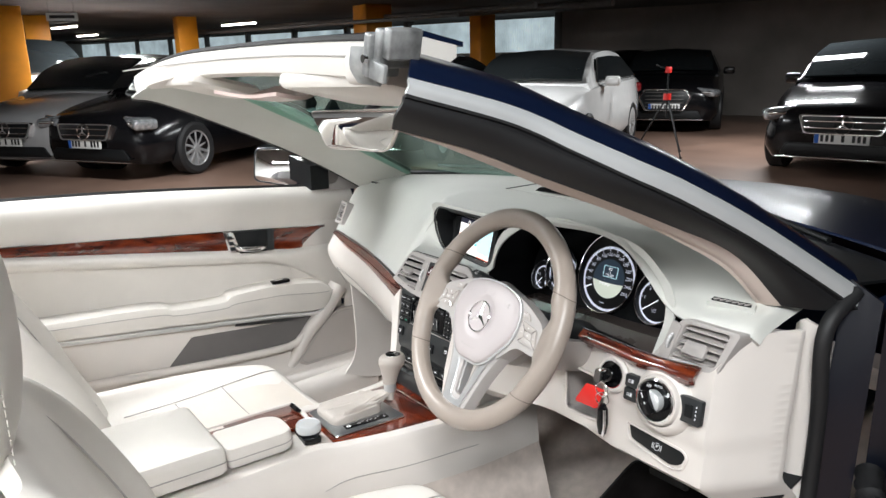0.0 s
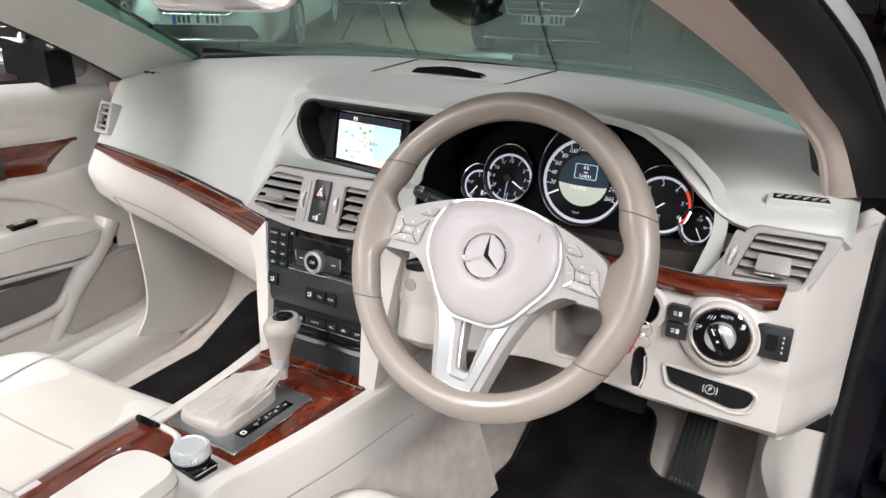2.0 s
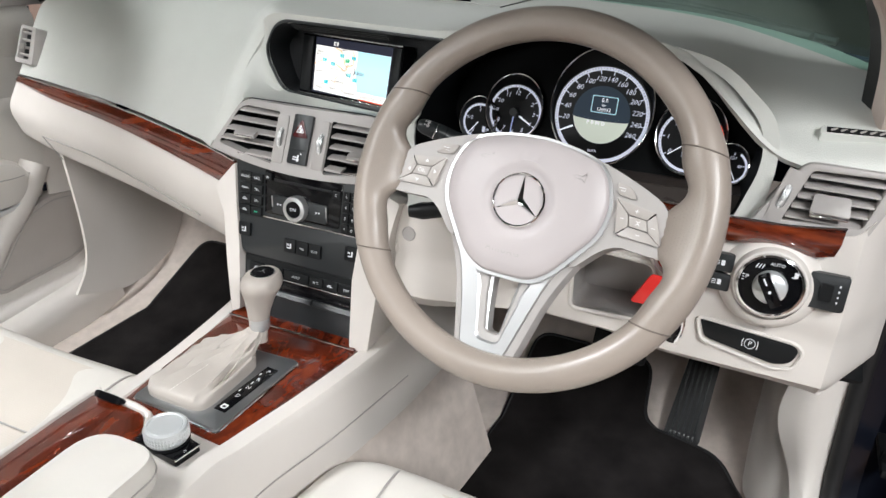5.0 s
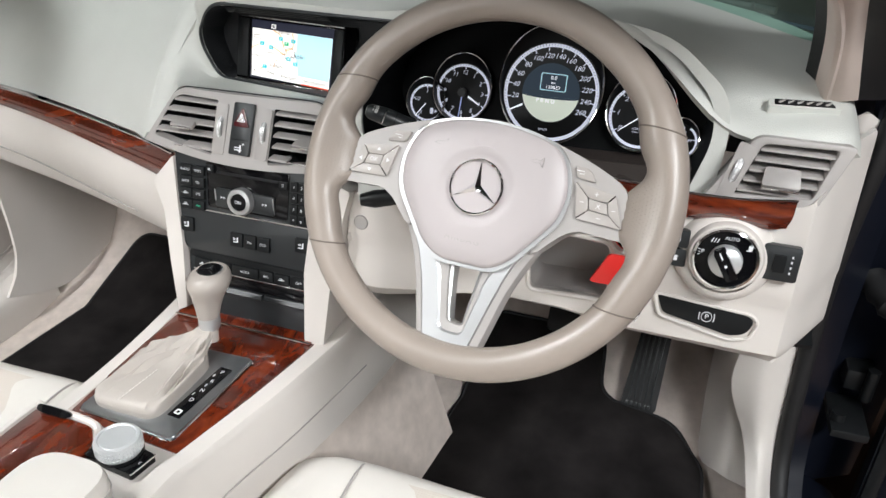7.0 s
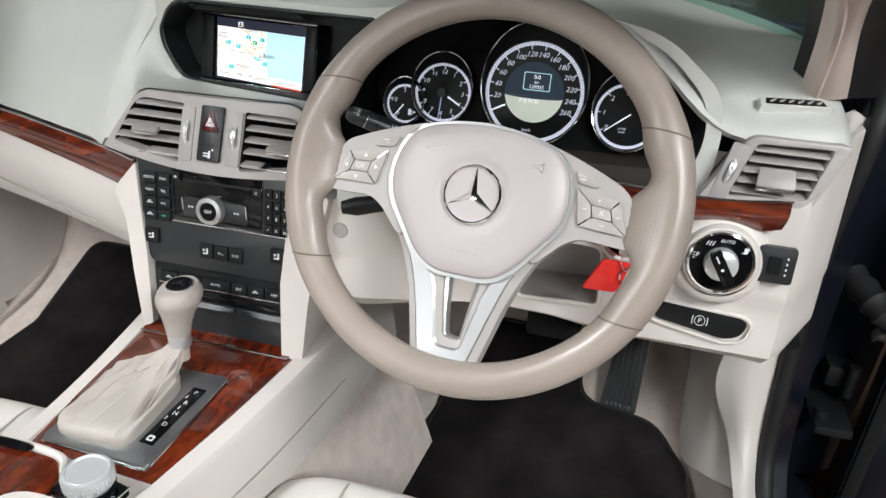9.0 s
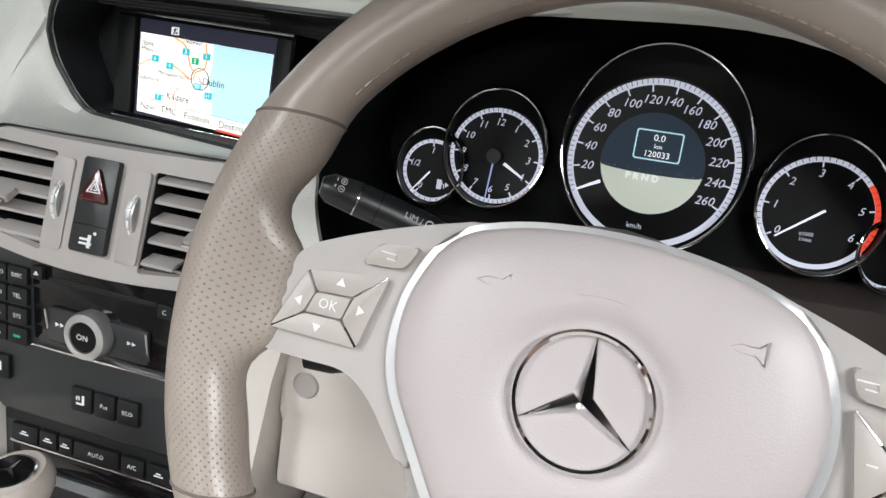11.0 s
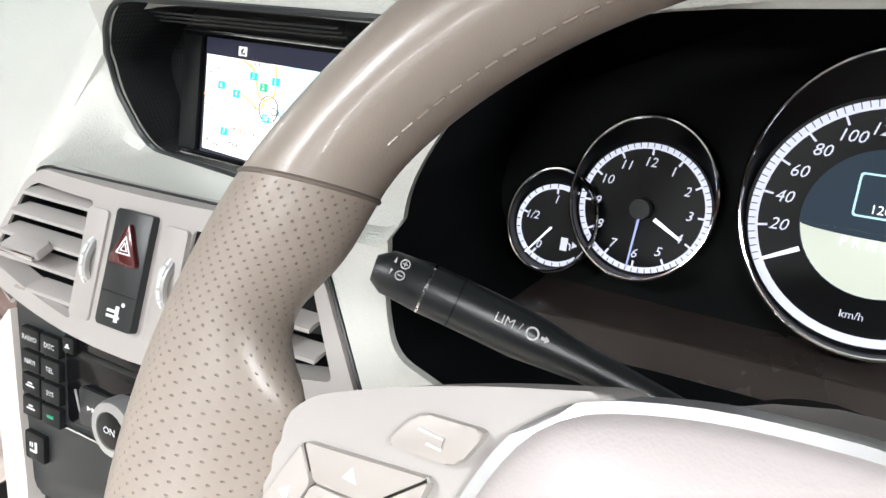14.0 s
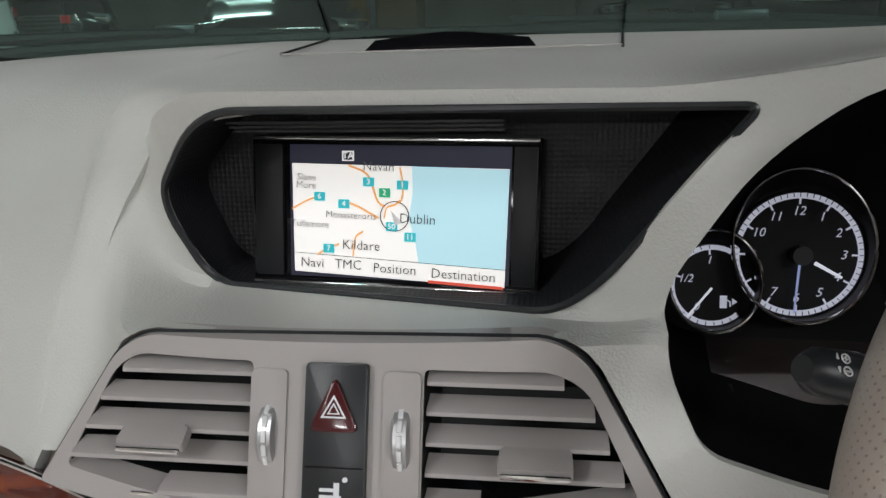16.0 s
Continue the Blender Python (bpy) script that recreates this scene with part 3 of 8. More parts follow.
            for i in range(10):
                spokes.append(prism([(0.03, -0.016), (0.21, -0.012), (0.21, 0.012), (0.03, 0.016)], ax @ Matrix.Rotation(radians(36 * i), 4, "Z"), 0.092, 0.004, 0.05))
            part("rim", joined(*spokes), SILVER, wheel, "alloy rim with ten spokes")
    fr = face((0, 0.02, 0.58), 8)
    if grille == "bars":
        g = part("grille", prism(rounded([(-0.36, -0.09), (0.36, -0.09), (0.43, 0.09), (-0.43, 0.09)], 0.04), fr, 0.06, 0.01, -0.1), BLACK, p)
        o = rounded([(-0.37, -0.1), (0.37, -0.1), (0.44, 0.1), (-0.44, 0.1)], 0.04)
        i = rounded([(-0.345, -0.082), (0.345, -0.082), (0.41, 0.082), (-0.41, 0.082)], 0.035)
        part("surround", hoop(o, i, fr, 0.075, 0.0), CHROME, g)
        for z in (-0.035, 0.035):
            part("bar", box(fr @ Vector((0, z, 0.066)), (0.76, 0.02, 0.016), 0.006), CHROME, g)
        part("badge", joined(lathe([(0.085, 0.07), (0.092, 0.085), (0.1, 0.07)], fr, 32), *[prism([(-0.012, 0), (0.012, 0), (0, 0.09)], fr @ Matrix.Rotation(radians(120 * k), 4, "Z"), 0.088, 0.002, 0.07) for k in range(3)]), CHROME, g, "round chrome badge")
    elif grille == "hex":
        hexa = [(-0.30, -0.19), (0.30, -0.19), (0.42, 0.02), (0.33, 0.15), (-0.33, 0.15), (-0.42, 0.02)]
        g = part("grille", prism(rounded(hexa, 0.03), fr, 0.06, 0.01, -0.1), BLACK, p)
        part("surround", hoop(rounded([(x * 1.07, y * 1.07) for x, y in hexa], 0.03), rounded([(x * 0.98, y * 0.98) for x, y in hexa], 0.03), fr, 0.075, 0.0), CHROME, g)
        for k in range(5):
            part("slat", box(fr @ Vector((0, -0.13 + k * 0.06, 0.062)), (0.64, 0.01, 0.01), 0.003), STEEL, g)
    else:
        for s in (-1, 1):
            g = part("grille", prism(rounded([(s * 0.02, -0.08), (s * 0.28, -0.075), (s * 0.30, 0.06), (s * 0.05, 0.08)][::s], 0.03), fr, 0.06, 0.01, -0.08), BLACK, p)
            part("surround", hoop(rounded([(s * 0.01, -0.09), (s * 0.29, -0.085), (s * 0.31, 0.07), (s * 0.04, 0.09)][::s], 0.03), rounded([(s * 0.025, -0.075), (s * 0.275, -0.07), (s * 0.295, 0.055), (s * 0.055, 0.075)][::s], 0.03), fr, 0.072, 0.0), CHROME, g)
    low = part("lower_grille", prism(rounded([(-0.62, -0.07), (0.62, -0.07), (0.55, 0.06), (-0.55, 0.06)], 0.03), face((0, 0.04, 0.33), -4), 0.05, 0.01, -0.1), BLACK, p)
    part("splitter_strip", box((0, -0.005, 0.235), (1.3, 0.03, 0.02), 0.008), CHROME, low)
    for y, z, f in ((-0.045 if grille == "bars" else -0.05, 0.45, 1), (L + 0.015, 0.78, -1)):
        fm = face((0, y, z), 0) if f == 1 else Matrix.Translation((0, y, z)) @ Matrix.Rotation(math.pi, 4, "Z") @ face((0, 0, 0))
        pl = part("number_plate", prism(rect(-0.26, -0.055, 0.26, 0.055, 0.01), fm, 0.012, 0.002), PLATE, p, "white number plate with dark bars")
        part("blue_band", prism(rect(-0.258, -0.053, -0.215, 0.053, 0.008), fm, 0.0135, 0.0005, 0.011), PLATE_BLUE, pl)
        for k in range(9):
            if k in (3, 5):
                continue
            x = -0.185 + k * 0.05
            part("character_bar", prism(rect(x - 0.015, -0.035, x + 0.015, 0.035), fm, 0.0135, 0.0, 0.011), INK, pl)
    return p


RED_DIM = mat("tail_lamp_red", (0.16, 0.006, 0.008), 0.12, var=0.1, coat=1.0)


def stand(x, y, heading):
    """A car's pose: nose centre at x, y; heading in degrees, 0 facing -y."""
    return Matrix.Translation((x, y, 0)) @ Matrix.Rotation(radians(heading), 4, "Z")


parked_car(stand(-2.85, 7.0, 16), PAINT_BLACK, "glossy black saloon with chrome barred grille", 4.9, 1.86, 1.47)
parked_car(stand(-7.35, 9.55, 36), PAINT_BLACK, "black saloon with a chrome-framed six-sided grille", 4.7, 1.86, 1.42, grille="hex")
parked_car(stand(-8.45, 0.62, 34), PAINT_BLACK, "black saloon with barred grille beside the silver saloon", 4.9, 1.86, 1.47)
parked_car(stand(-9.5, -0.15, 40), PAINT_SILVER, "silver saloon with barred chrome grille", 5.1, 1.9, 1.49)
parked_car(stand(-5.75, 4.75, 31), PAINT_WHITE, "white hatchback with dark windows", 4.3, 1.78, 1.43, hatch=True)
parked_car(stand(-9.55, 9.75, 14), PAINT_GREY, "dark silver hatchback by the wall", 4.4, 1.78, 1.43, hatch=True)
parked_car(stand(1.25, 10.5, 6), PAINT_GREY, "grey saloon with twin grilles", 4.6, 1.82, 1.43, grille="kidney")
parked_car(stand(3.4, 15.0, 176), PAINT_BLACK, "black hatchback seen from its tail", 4.3, 1.8, 1.5, hatch=True)
parked_car(stand(-7.3, 3.6, 36), PAINT_BLACK, "black coupe in the dark by the pillar", 4.6, 1.82, 1.4)
parked_car(stand(-13.4, 1.15, 112), PAINT_WHITE, "white panel van beside the orange pillar", 4.5, 1.85, 1.85, van=True)


def tripod(x, y):
    p = thing("tripod", "black camera tripod with a red head on the floor", "tripod", (x, y, 0), car=False)
    for k in range(3):
        a = radians(100 + 120 * k)
        leg = part("leg", tube([(x, y, 0.78), (x + 0.42 * math.cos(a), y + 0.42 * math.sin(a), 0.0)], [0.013, 0.009], 8), BLACK, p)
        part("rubber_foot", box((x + 0.42 * math.cos(a), y + 0.42 * math.sin(a), 0.012), (0.03, 0.03, 0.024), 0.006), RUBBER, leg)
    part("collar", lathe([(0.0, 0.74), (0.05, 0.74), (0.05, 0.82), (0.0, 0.82)], Matrix.Translation((x, y, 0)), 16), RED_TAG, p, "red plastic collar")
    part("column", tube([(x, y, 0.5), (x, y, 1.1)], 0.012, 10), BLACK, p)
    part("head", box((x, y, 1.13), (0.07, 0.06, 0.08), 0.012), RED_TAG, p, "red pan head")
    part("pan_handle", tube([(x, y, 1.13), (x - 0.18, y - 0.04, 1.2)], 0.008, 8), BLACK, p)


tripod(-5.45, 7.35)


sg = thing("hanging_sign", "small white sign with dark lettering bars under the ceiling", "sign", (-10.6, 0.8, 2.0), car=False)
sm_ = Matrix.Translation((-10.6, 0.8, 2.02)) @ Matrix.Rotation(radians(75), 4, "Z") @ Matrix.Rotation(radians(90), 4, "X")
part("board", prism(rect(-0.20, -0.055, 0.20, 0.055, 0.006), sm_, 0.008, 0.002, -0.008), PLATE, sg)
part("word_bar", prism(rect(-0.16, -0.022, 0.16, 0.022), sm_, 0.0095, 0.0, 0.007), INK, sg)
for u in (-0.16, 0.16):
    part("hanger", tube([sm_ @ Vector((u, 0.05, 0)), sm_ @ Vector((u, CEIL - 2.02, 0))], 0.004, 6), STEEL, sg)

# ---- dashboard ----
dash = thing("dashboard", "two-tone pale grey and cream leather-grained dashboard with walnut trim", "dashboard", (0, 0.4, 0.6))
SECT = (
    (-0.72, (0.40, 0.985), (0.385, 0.985), (0.365, 0.972), (0.34, 0.937), (0.315, 0.897), (0.292, 0.860)),
    (-0.60, (0.50, 1.015), (0.44, 1.012), (0.385, 0.998), (0.335, 0.95), (0.30, 0.90), (0.268, 0.856)),
    (-0.40, (0.61, 1.02), (0.47, 1.02), (0.375, 1.005), (0.305, 0.95), (0.265, 0.90), (0.228, 0.850)),
    (-0.20, (0.665, 1.022), (0.47, 1.022), (0.35, 1.01), (0.27, 0.955), (0.22, 0.90), (0.185, 0.842)),
    (-0.168, (0.67, 1.022), (0.46, 1.022), (0.335, 1.016), (0.275, 0.975), (0.222, 0.905), (0.180, 0.843)),
    (-0.140, (0.675, 1.022), (0.46, 1.022), (0.325, 1.022), (0.292, 1.010), (0.274, 0.985), (0.262, 0.965)),
    (-0.075, (0.68, 1.022), (0.45, 1.022), (0.31, 1.022), (0.272, 1.018), (0.262, 1.014), (0.262, 1.008)),
    (0.15, (0.68, 1.022), (0.45, 1.024), (0.31, 1.026), (0.262, 1.024), (0.25, 1.02), (0.25, 1.012)),
    (0.30, (0.66, 1.022), (0.45, 1.035), (0.31, 1.045), (0.236, 1.046), (0.225, 1.042), (0.225, 1.032)),
    (0.45, (0.62, 1.02), (0.43, 1.035), (0.30, 1.042), (0.236, 1.038), (0.225, 1.034), (0.225, 1.026)),
    (0.57, (0.55, 1.012), (0.42, 1.010), (0.33, 0.996), (0.265, 0.968), (0.228, 0.952), (0.215, 0.940)),
    (0.66, (0.48, 0.997), (0.40, 0.988), (0.32, 0.975), (0.265, 0.960), (0.23, 0.950), (0.217, 0.937)),
    (0.690, (0.44, 0.983), (0.385, 0.977), (0.32, 0.966), (0.275, 0.956), (0.24, 0.947), (0.225, 0.934)),
    (0.704, (0.42, 0.965), (0.38, 0.958), (0.32, 0.948), (0.28, 0.940), (0.25, 0.932), (0.235, 0.922)),
)


def far_end(x, y, z):
    """The passenger's end of the dash sweeps forwards and outwards."""
    f = min(1.0, max(0.0, (-0.17 - x) / 0.55))
    return (x - 0.033 * f * f, y + 0.040 * f ** 0.7, z - 0.020 * f * f)


part("upper_panel", sheet([[far_end(x, *p) for p in pts] for x, *pts in SECT], 90, 40, 0.008), SAGE, dash, "pale grey grained upper skin")


def smooth(a, b, x):
    """0 at a, 1 at b, with soft ends."""
    t = min(1.0, max(0.0, (x - a) / (b - a)))
    return t * t * (3 - 2 * t)


def vent_y(x, z):
    return 0.1690 + (z - 0.912) * 0.45 + 0.014 * min(1.5, (x / 0.14) ** 2)


def mask_p(x, v):
    """The surround's skin: upright before the vents, then a shelf, then the frame of the display; before the driver a plain slope."""
    if v < 0.920:
        y, z = vent_y(x, v) + 0.002, v
    elif v < 0.940:
        t = (v - 0.920) / 0.020
        y, z = (vent_y(x, 0.920) + 0.002) * (1 - t) + (0.244 - 0.18 * x) * t, 0.920 - 0.010 * t
    else:
        t = (v - 0.940) / 0.086
        y, z = (0.244 - 0.18 * x) * (1 - t) + (0.229 - 0.04 * x) * t, 0.910 + 0.116 * t
    k = smooth(-0.100, -0.150, x)
    y, z = y * (1 - k) + (0.180 + (v - 0.847) * 0.72) * k, z * (1 - k) + v * k
    y += 0.05 * max(0.0, (-0.165 - x) / 0.07) ** 1.3
    k = smooth(0.20, 0.40, x)
    b = (0.167 + (v - 0.870) * 0.33) * (1 - k) + (0.206 + (v - 0.83) * 0.11) * k
    s = smooth(0.118, 0.185, x) * (1.0 if v > 0.915 else smooth(0.150, 0.162, x))
    return (x, y + (b - y) * s, z + (v - z) * s)


def on_mask(loop, out=0.0):
    return [tuple(Vector(mask_p(x, v)) + Vector((0, out, 0))) for x, v in loop]


def shaped(bm):
    """A flat panel of (x, z), laid onto the surround's skin."""
    for v in bm.verts:
        v.co = Vector(mask_p(v.co.x, v.co.z)) + Vector((0, v.co.y, 0))
    return bm


def hv(z):
    return 0.940 + (z - 0.910) * 0.086 / 0.116


MASK = rounded([(-0.205, 0.846), (-0.200, 0.900), (-0.165, 0.976), (-0.090, 1.026), (0.15, 1.026), (0.235, 1.036), (0.30, 1.049), (0.40, 1.047), (0.50, 1.028), (0.565, 0.975), (0.572, 0.925), (0.560, 0.835), (0.1640, 0.815), (0.1590, 0.845), (0.1200, 0.9125), (0.1020, 0.9230), (-0.0940, 0.9210), (-0.1105, 0.9120), (-0.1530, 0.8475)], [0.004, 0.03, 0.02, 0.02, 0.02, 0.03, 0.03, 0.04, 0.03, 0.03, 0.03, 0.01, 0.004, 0.004, 0.012, 0.012, 0.008, 0.008, 0.002])
SCREEN_HOLE = rounded([(-0.078, hv(1.0165)), (-0.119, hv(0.963)), (-0.094, hv(0.9115)), (0.103, hv(0.9135)), (0.128, 0.9585), (0.190, 1.0185)], [0.022, 0.015, 0.014, 0.014, 0.012, 0.008], 7)
DIAL_HOLE = rounded([(0.152, 0.948), (0.153, 0.905), (0.168, 0.872), (0.24, 0.852), (0.535, 0.850), (0.556, 0.925), (0.55, 0.967), (0.498, 1.016), (0.424, 1.037), (0.34, 1.040), (0.235, 1.026), (0.190, 0.995)], [0.012, 0.01, 0.01, 0.01, 0.02, 0.02, 0.03, 0.03, 0.03, 0.05, 0.03, 0.02])
part("instrument_surround", shaped(holed(MASK, [SCREEN_HOLE, DIAL_HOLE], lambda x, z: 0.0, 0.007, 0.004)), SAGE, dash, "pale grey surround with two hooded openings")


def recess(name, hole, y, shrink, material, parent, tilt=0.0):
    """The dark well behind an opening."""
    rim = [mask_p(x, z) for x, z in hole]
    cx, cz = sum(p[0] for p in rim) / len(rim), sum(p[2] for p in rim) / len(rim)
    bm = bmesh.new()
    rings = []
    for s, f in ((0.004, 1.004), (0.3, 1.0), (1.0, shrink)):
        rings.append([bm.verts.new((cx + (x - cx) * f, q * (1 - s) + (y + tilt * (z - cz)) * s, cz + (z - cz) * f)) for x, q, z in rim])
    n = len(hole)
    for a, b in zip(rings, rings[1:]):
        for i in range(n):
            bm.faces.new((a[i], a[(i + 1) % n], b[(i + 1) % n], b[i]))
    bm.faces.new(rings[-1])
    return part(name, bm, material, parent)


recess("screen_well", SCREEN_HOLE, 0.302, 0.97, MESH_BLACK, dash, 0.12)
recess("dial_well", DIAL_HOLE, 0.345, 0.97, WELL_BLACK, dash, 0.2)
# lip lines of the wells
part("well_lip", tube(on_mask(SCREEN_HOLE, -0.0005), 0.0022, 6, closed=True), GREY_DARK, dash, "dark lip round the display well")


# middle vents
PANEL = rounded([(-0.150, 0.8475), (-0.108, 0.9110), (-0.092, 0.9190), (0.100, 0.9210), (0.117, 0.9110), (0.1560, 0.8450), (0.003, 0.8360)], [0.004, 0.012, 0.008, 0.012, 0.012, 0.004, 0.08])
LV = rounded([(-0.134, 0.857), (-0.1085, 0.9030), (-0.096, 0.9105), (-0.036, 0.9110), (-0.0365, 0.847)], [0.004, 0.010, 0.008, 0.003, 0.003])
RV = rounded([(0.0435, 0.846), (0.0440, 0.9095), (0.102, 0.9075), (0.1170, 0.8995), (0.140, 0.854)], [0.003, 0.003, 0.010, 0.010, 0.004])
vents = part("middle_vent_panel", holed(PANEL, [LV, RV], vent_y, 0.008, 0.014), TAUPE, dash, "warm grey panel with two air vents")
part("panel_gap", tube([(x, vent_y(x, z) + 0.004, z) for x, z in PANEL], 0.0013, 6, closed=True), GREY_DARK, dash)


def slats(hole, n, parent, tab, depth, fmat=None):
    """Air vent: dark box, blades across it and a chrome-lipped thumb tab on one blade."""
    zs = [p[1] for p in hole]
    z0, z1 = min(zs), max(zs)
    xs0 = sum(p[0] for p in hole) / len(hole)
    cx = xs0
    back = bmesh.new()
    ra = [back.verts.new((x, depth(x, z) + 0.002, z)) for x, z in hole]
    rb = [back.verts.new((cx + (x - cx) * 0.96, depth(x, z) + 0.055, z - 0.006)) for x, z in hole]
    k = len(hole)
    for i in range(k):
        back.faces.new((ra[i], ra[(i + 1) % k], rb[(i + 1) % k], rb[i]))
    back.faces.new(rb)
    part("vent_well", back, BLACK, parent)

    def span(z):
        hit = []
        for i in range(k):
            (xa, za), (xb, zb) = hole[i - 1], hole[i]
            if (za > z) != (zb > z):
                hit.append(xa + (xb - xa) * (z - za) / (zb - za))
        return (min(hit), max(hit)) if hit else (cx - 0.01, cx + 0.01)
    for i in range(n):
        z = z0 + (z1 - z0) * (i + 0.62) / n
        a, b = span(min(z, z1 - 0.002))
        c, d = span(max(z0 + 0.002, z - 0.010))
        a, b = max(a, c) if a > cx else min(max(a, c), cx), min(b, d)
        y = depth((a + b) / 2, z)
        prof = ((-0.0012, -0.0028), (-0.0006, -0.0010), (0.0015, 0.0), (0.013, 0.0004), (0.013, -0.0016))
        bm = loft([[(x, y + p, z + q) for p, q in prof] for x in (a + 0.001, b - 0.001)])
        part("blade", bm, TAUPE, parent)
    z = z0 + (z1 - z0) * (tab[1] + 0.62) / n
    y = depth(tab[0], z)
    t = part("thumb_tab", prism(rounded([(-0.0165, -0.0065), (0.0165, -0.0065), (0.0155, 0.006), (-0.0155, 0.006)], 0.002), face((tab[0], y - 0.005, z + 0.0005), 74), 0.0035, 0.0014, -0.0018), TAUPE, parent)
    part("chrome_lip", box((tab[0], y - 0.0130, z - 0.0010), (0.031, 0.0024, 0.0030), 0.0010), CHROME, t)


slats(LV, 5, vents, (-0.082, 1.75), vent_y)
slats(RV, 5, vents, (0.094, 1.55), vent_y)


def thumbwheel(x, y, z, parent, tilt=8, roll=0.0):
    """An air wheel in its slot, with white marks."""
    f = face((x, y, z), tilt, 0, roll)
    part("wheel_slot", prism(rect(-0.0085, -0.034, 0.0085, 0.030, 0.003), f, 0.0006, 0.0002, -0.004), TAUPE, parent)
    wh = part("thumbwheel", lathe([(0.0175, -0.0042), (0.0195, -0.003), (0.0195, 0.003), (0.0175, 0.0042)], f @ Matrix.Translation((0, 0, -0.0145)) @ Matrix.Rotation(math.pi / 2, 4, "Y"), 40), SILVER, parent, "grey ribbed wheel with white marks")
    for k in range(5):
        a = radians(-38 + 19 * k)
        part("mark", box(f @ Vector((0, 0.0196 * math.sin(a), -0.0145 + 0.0196 * math.cos(a))), (0.0022, 0.0014, 0.0052), 0.0002, (f.to_3x3() @ Matrix.Rotation(-a, 3, "X")).to_4x4() @ Matrix.Rotation(math.pi / 2, 4, "X")), WHITE_FLAT, wh)


thumbwheel(-0.0275, 0.1545, 0.8815, vents, 24)
thumbwheel(0.0345, 0.1545, 0.8820, vents, 24)
fh = face((0.0050, 0.1555, 0.8855), 24.5)
hz = part("hazard_switch", prism(rect(-0.0142, -0.0355, 0.0142, 0.0295, 0.002), fh, 0.003, 0.0008, -0.01), GREY_DARK, dash, "black switch strip with red triangle")
part("triangle_button", prism(rounded([(-0.0115, -0.003 - 0.003), (0.0115, -0.006), (0, 0.0165 + 0.002)], 0.0035), at(fh, 0, 0.0055), 0.0055, 0.0015, 0.0), TRI_RED, hz, "dark red triangular button")


def tri_line(r, w, m, h):
    o = [(r * math.cos(radians(90 + 120 * k)), r * math.sin(radians(90 + 120 * k))) for k in range(3)]
    i = [(x * (1 - w), y * (1 - w)) for x, y in o]
    return hoop(o, i, m, h, h - 0.0004, 0)


part("triangle_mark", joined(tri_line(0.0068, 0.22, at(fh, 0, 0.0090), 0.0060), tri_line(0.0034, 0.3, at(fh, 0, 0.0090), 0.0060)), WHITE_INK, hz)
part("key_gap", box(fh @ Vector((0, -0.0165, 0.003)), (0.026, 0.0006, 0.0006), 0), BLACK, hz)
part("seat_mark", joined(prism(rect(-0.006, -0.0300, 0.004, -0.0285), fh, 0.0035, 0, 0.003), prism(rect(0.0005, -0.0320, 0.0030, -0.023), fh, 0.0035, 0, 0.003), prism(rect(-0.006, -0.0270, 0.001, -0.0255), fh, 0.0035, 0, 0.003), prism(circle(0.0055, -0.0215, 0.0012, 10), fh, 0.0035, 0, 0.003)), WHITE_INK, hz)

# walnut strip before the passenger, with its bright line
TOP = [(-0.715, 0.287, 0.858), (-0.60, 0.262, 0.853), (-0.40, 0.222, 0.847), (-0.20, 0.179, 0.840), (-0.106, 0.152, 0.836)]
LOW = [(-0.712, 0.280, 0.846), (-0.60, 0.250, 0.834), (-0.40, 0.211, 0.819), (-0.20, 0.172, 0.801), (-0.106, 0.150, 0.790)]
TOP, LOW = [far_end(*p) for p in TOP], [far_end(*p) for p in LOW]
MIDS = [((a[0] + b[0]) / 2, (a[1] + b[1]) / 2 - 0.007, (a[2] + b[2]) / 2) for a, b in zip(TOP, LOW)]
part("walnut_strip", sheet([TOP, MIDS, LOW], 12, 60, 0.004), WOOD_X, dash, "glossy burr walnut strip")
part("bright_line", tube([(x, y - 0.003, z + 0.001) for x, y, z in TOP], 0.0016, 8, 60), CHROME, dash)

# cream lower dash before the passenger, with the glovebox
LOWER = (
    (-0.725, (0.285, 0.845), (0.262, 0.805), (0.268, 0.770), (0.29, 0.735), (0.36, 0.72)),
    (-0.60, (0.254, 0.834), (0.236, 0.795), (0.242, 0.755), (0.268, 0.715), (0.36, 0.70)),
    (-0.40, (0.216, 0.819), (0.208, 0.775), (0.218, 0.730), (0.245, 0.695), (0.36, 0.68)),
    (-0.20, (0.178, 0.801), (0.172, 0.760), (0.186, 0.710), (0.225, 0.672), (0.36, 0.66)),
    (-0.118, (0.156, 0.790), (0.154, 0.755), (0.170, 0.700), (0.212, 0.662), (0.36, 0.65)),
)
part("lower_panel", sheet([[far_end(x, *p) for p in pts] for x, *pts in LOWER], 50, 30, 0.008), CREAM_PLASTIC, dash, "cream lower panel with glovebox")
gb = face((-0.328, 0.228, 0.735), -16, -11)
part("glovebox_pull", hoop(rounded([(-0.045, -0.012), (0.045, -0.010), (0.030, 0.012), (-0.030, 0.014)], 0.004), rounded([(-0.041, -0.010), (0.041, -0.008), (0.028, 0.010), (-0.028, 0.012)], 0.004), gb, 0.0015, -0.01), CREAM_PLASTIC, dash)
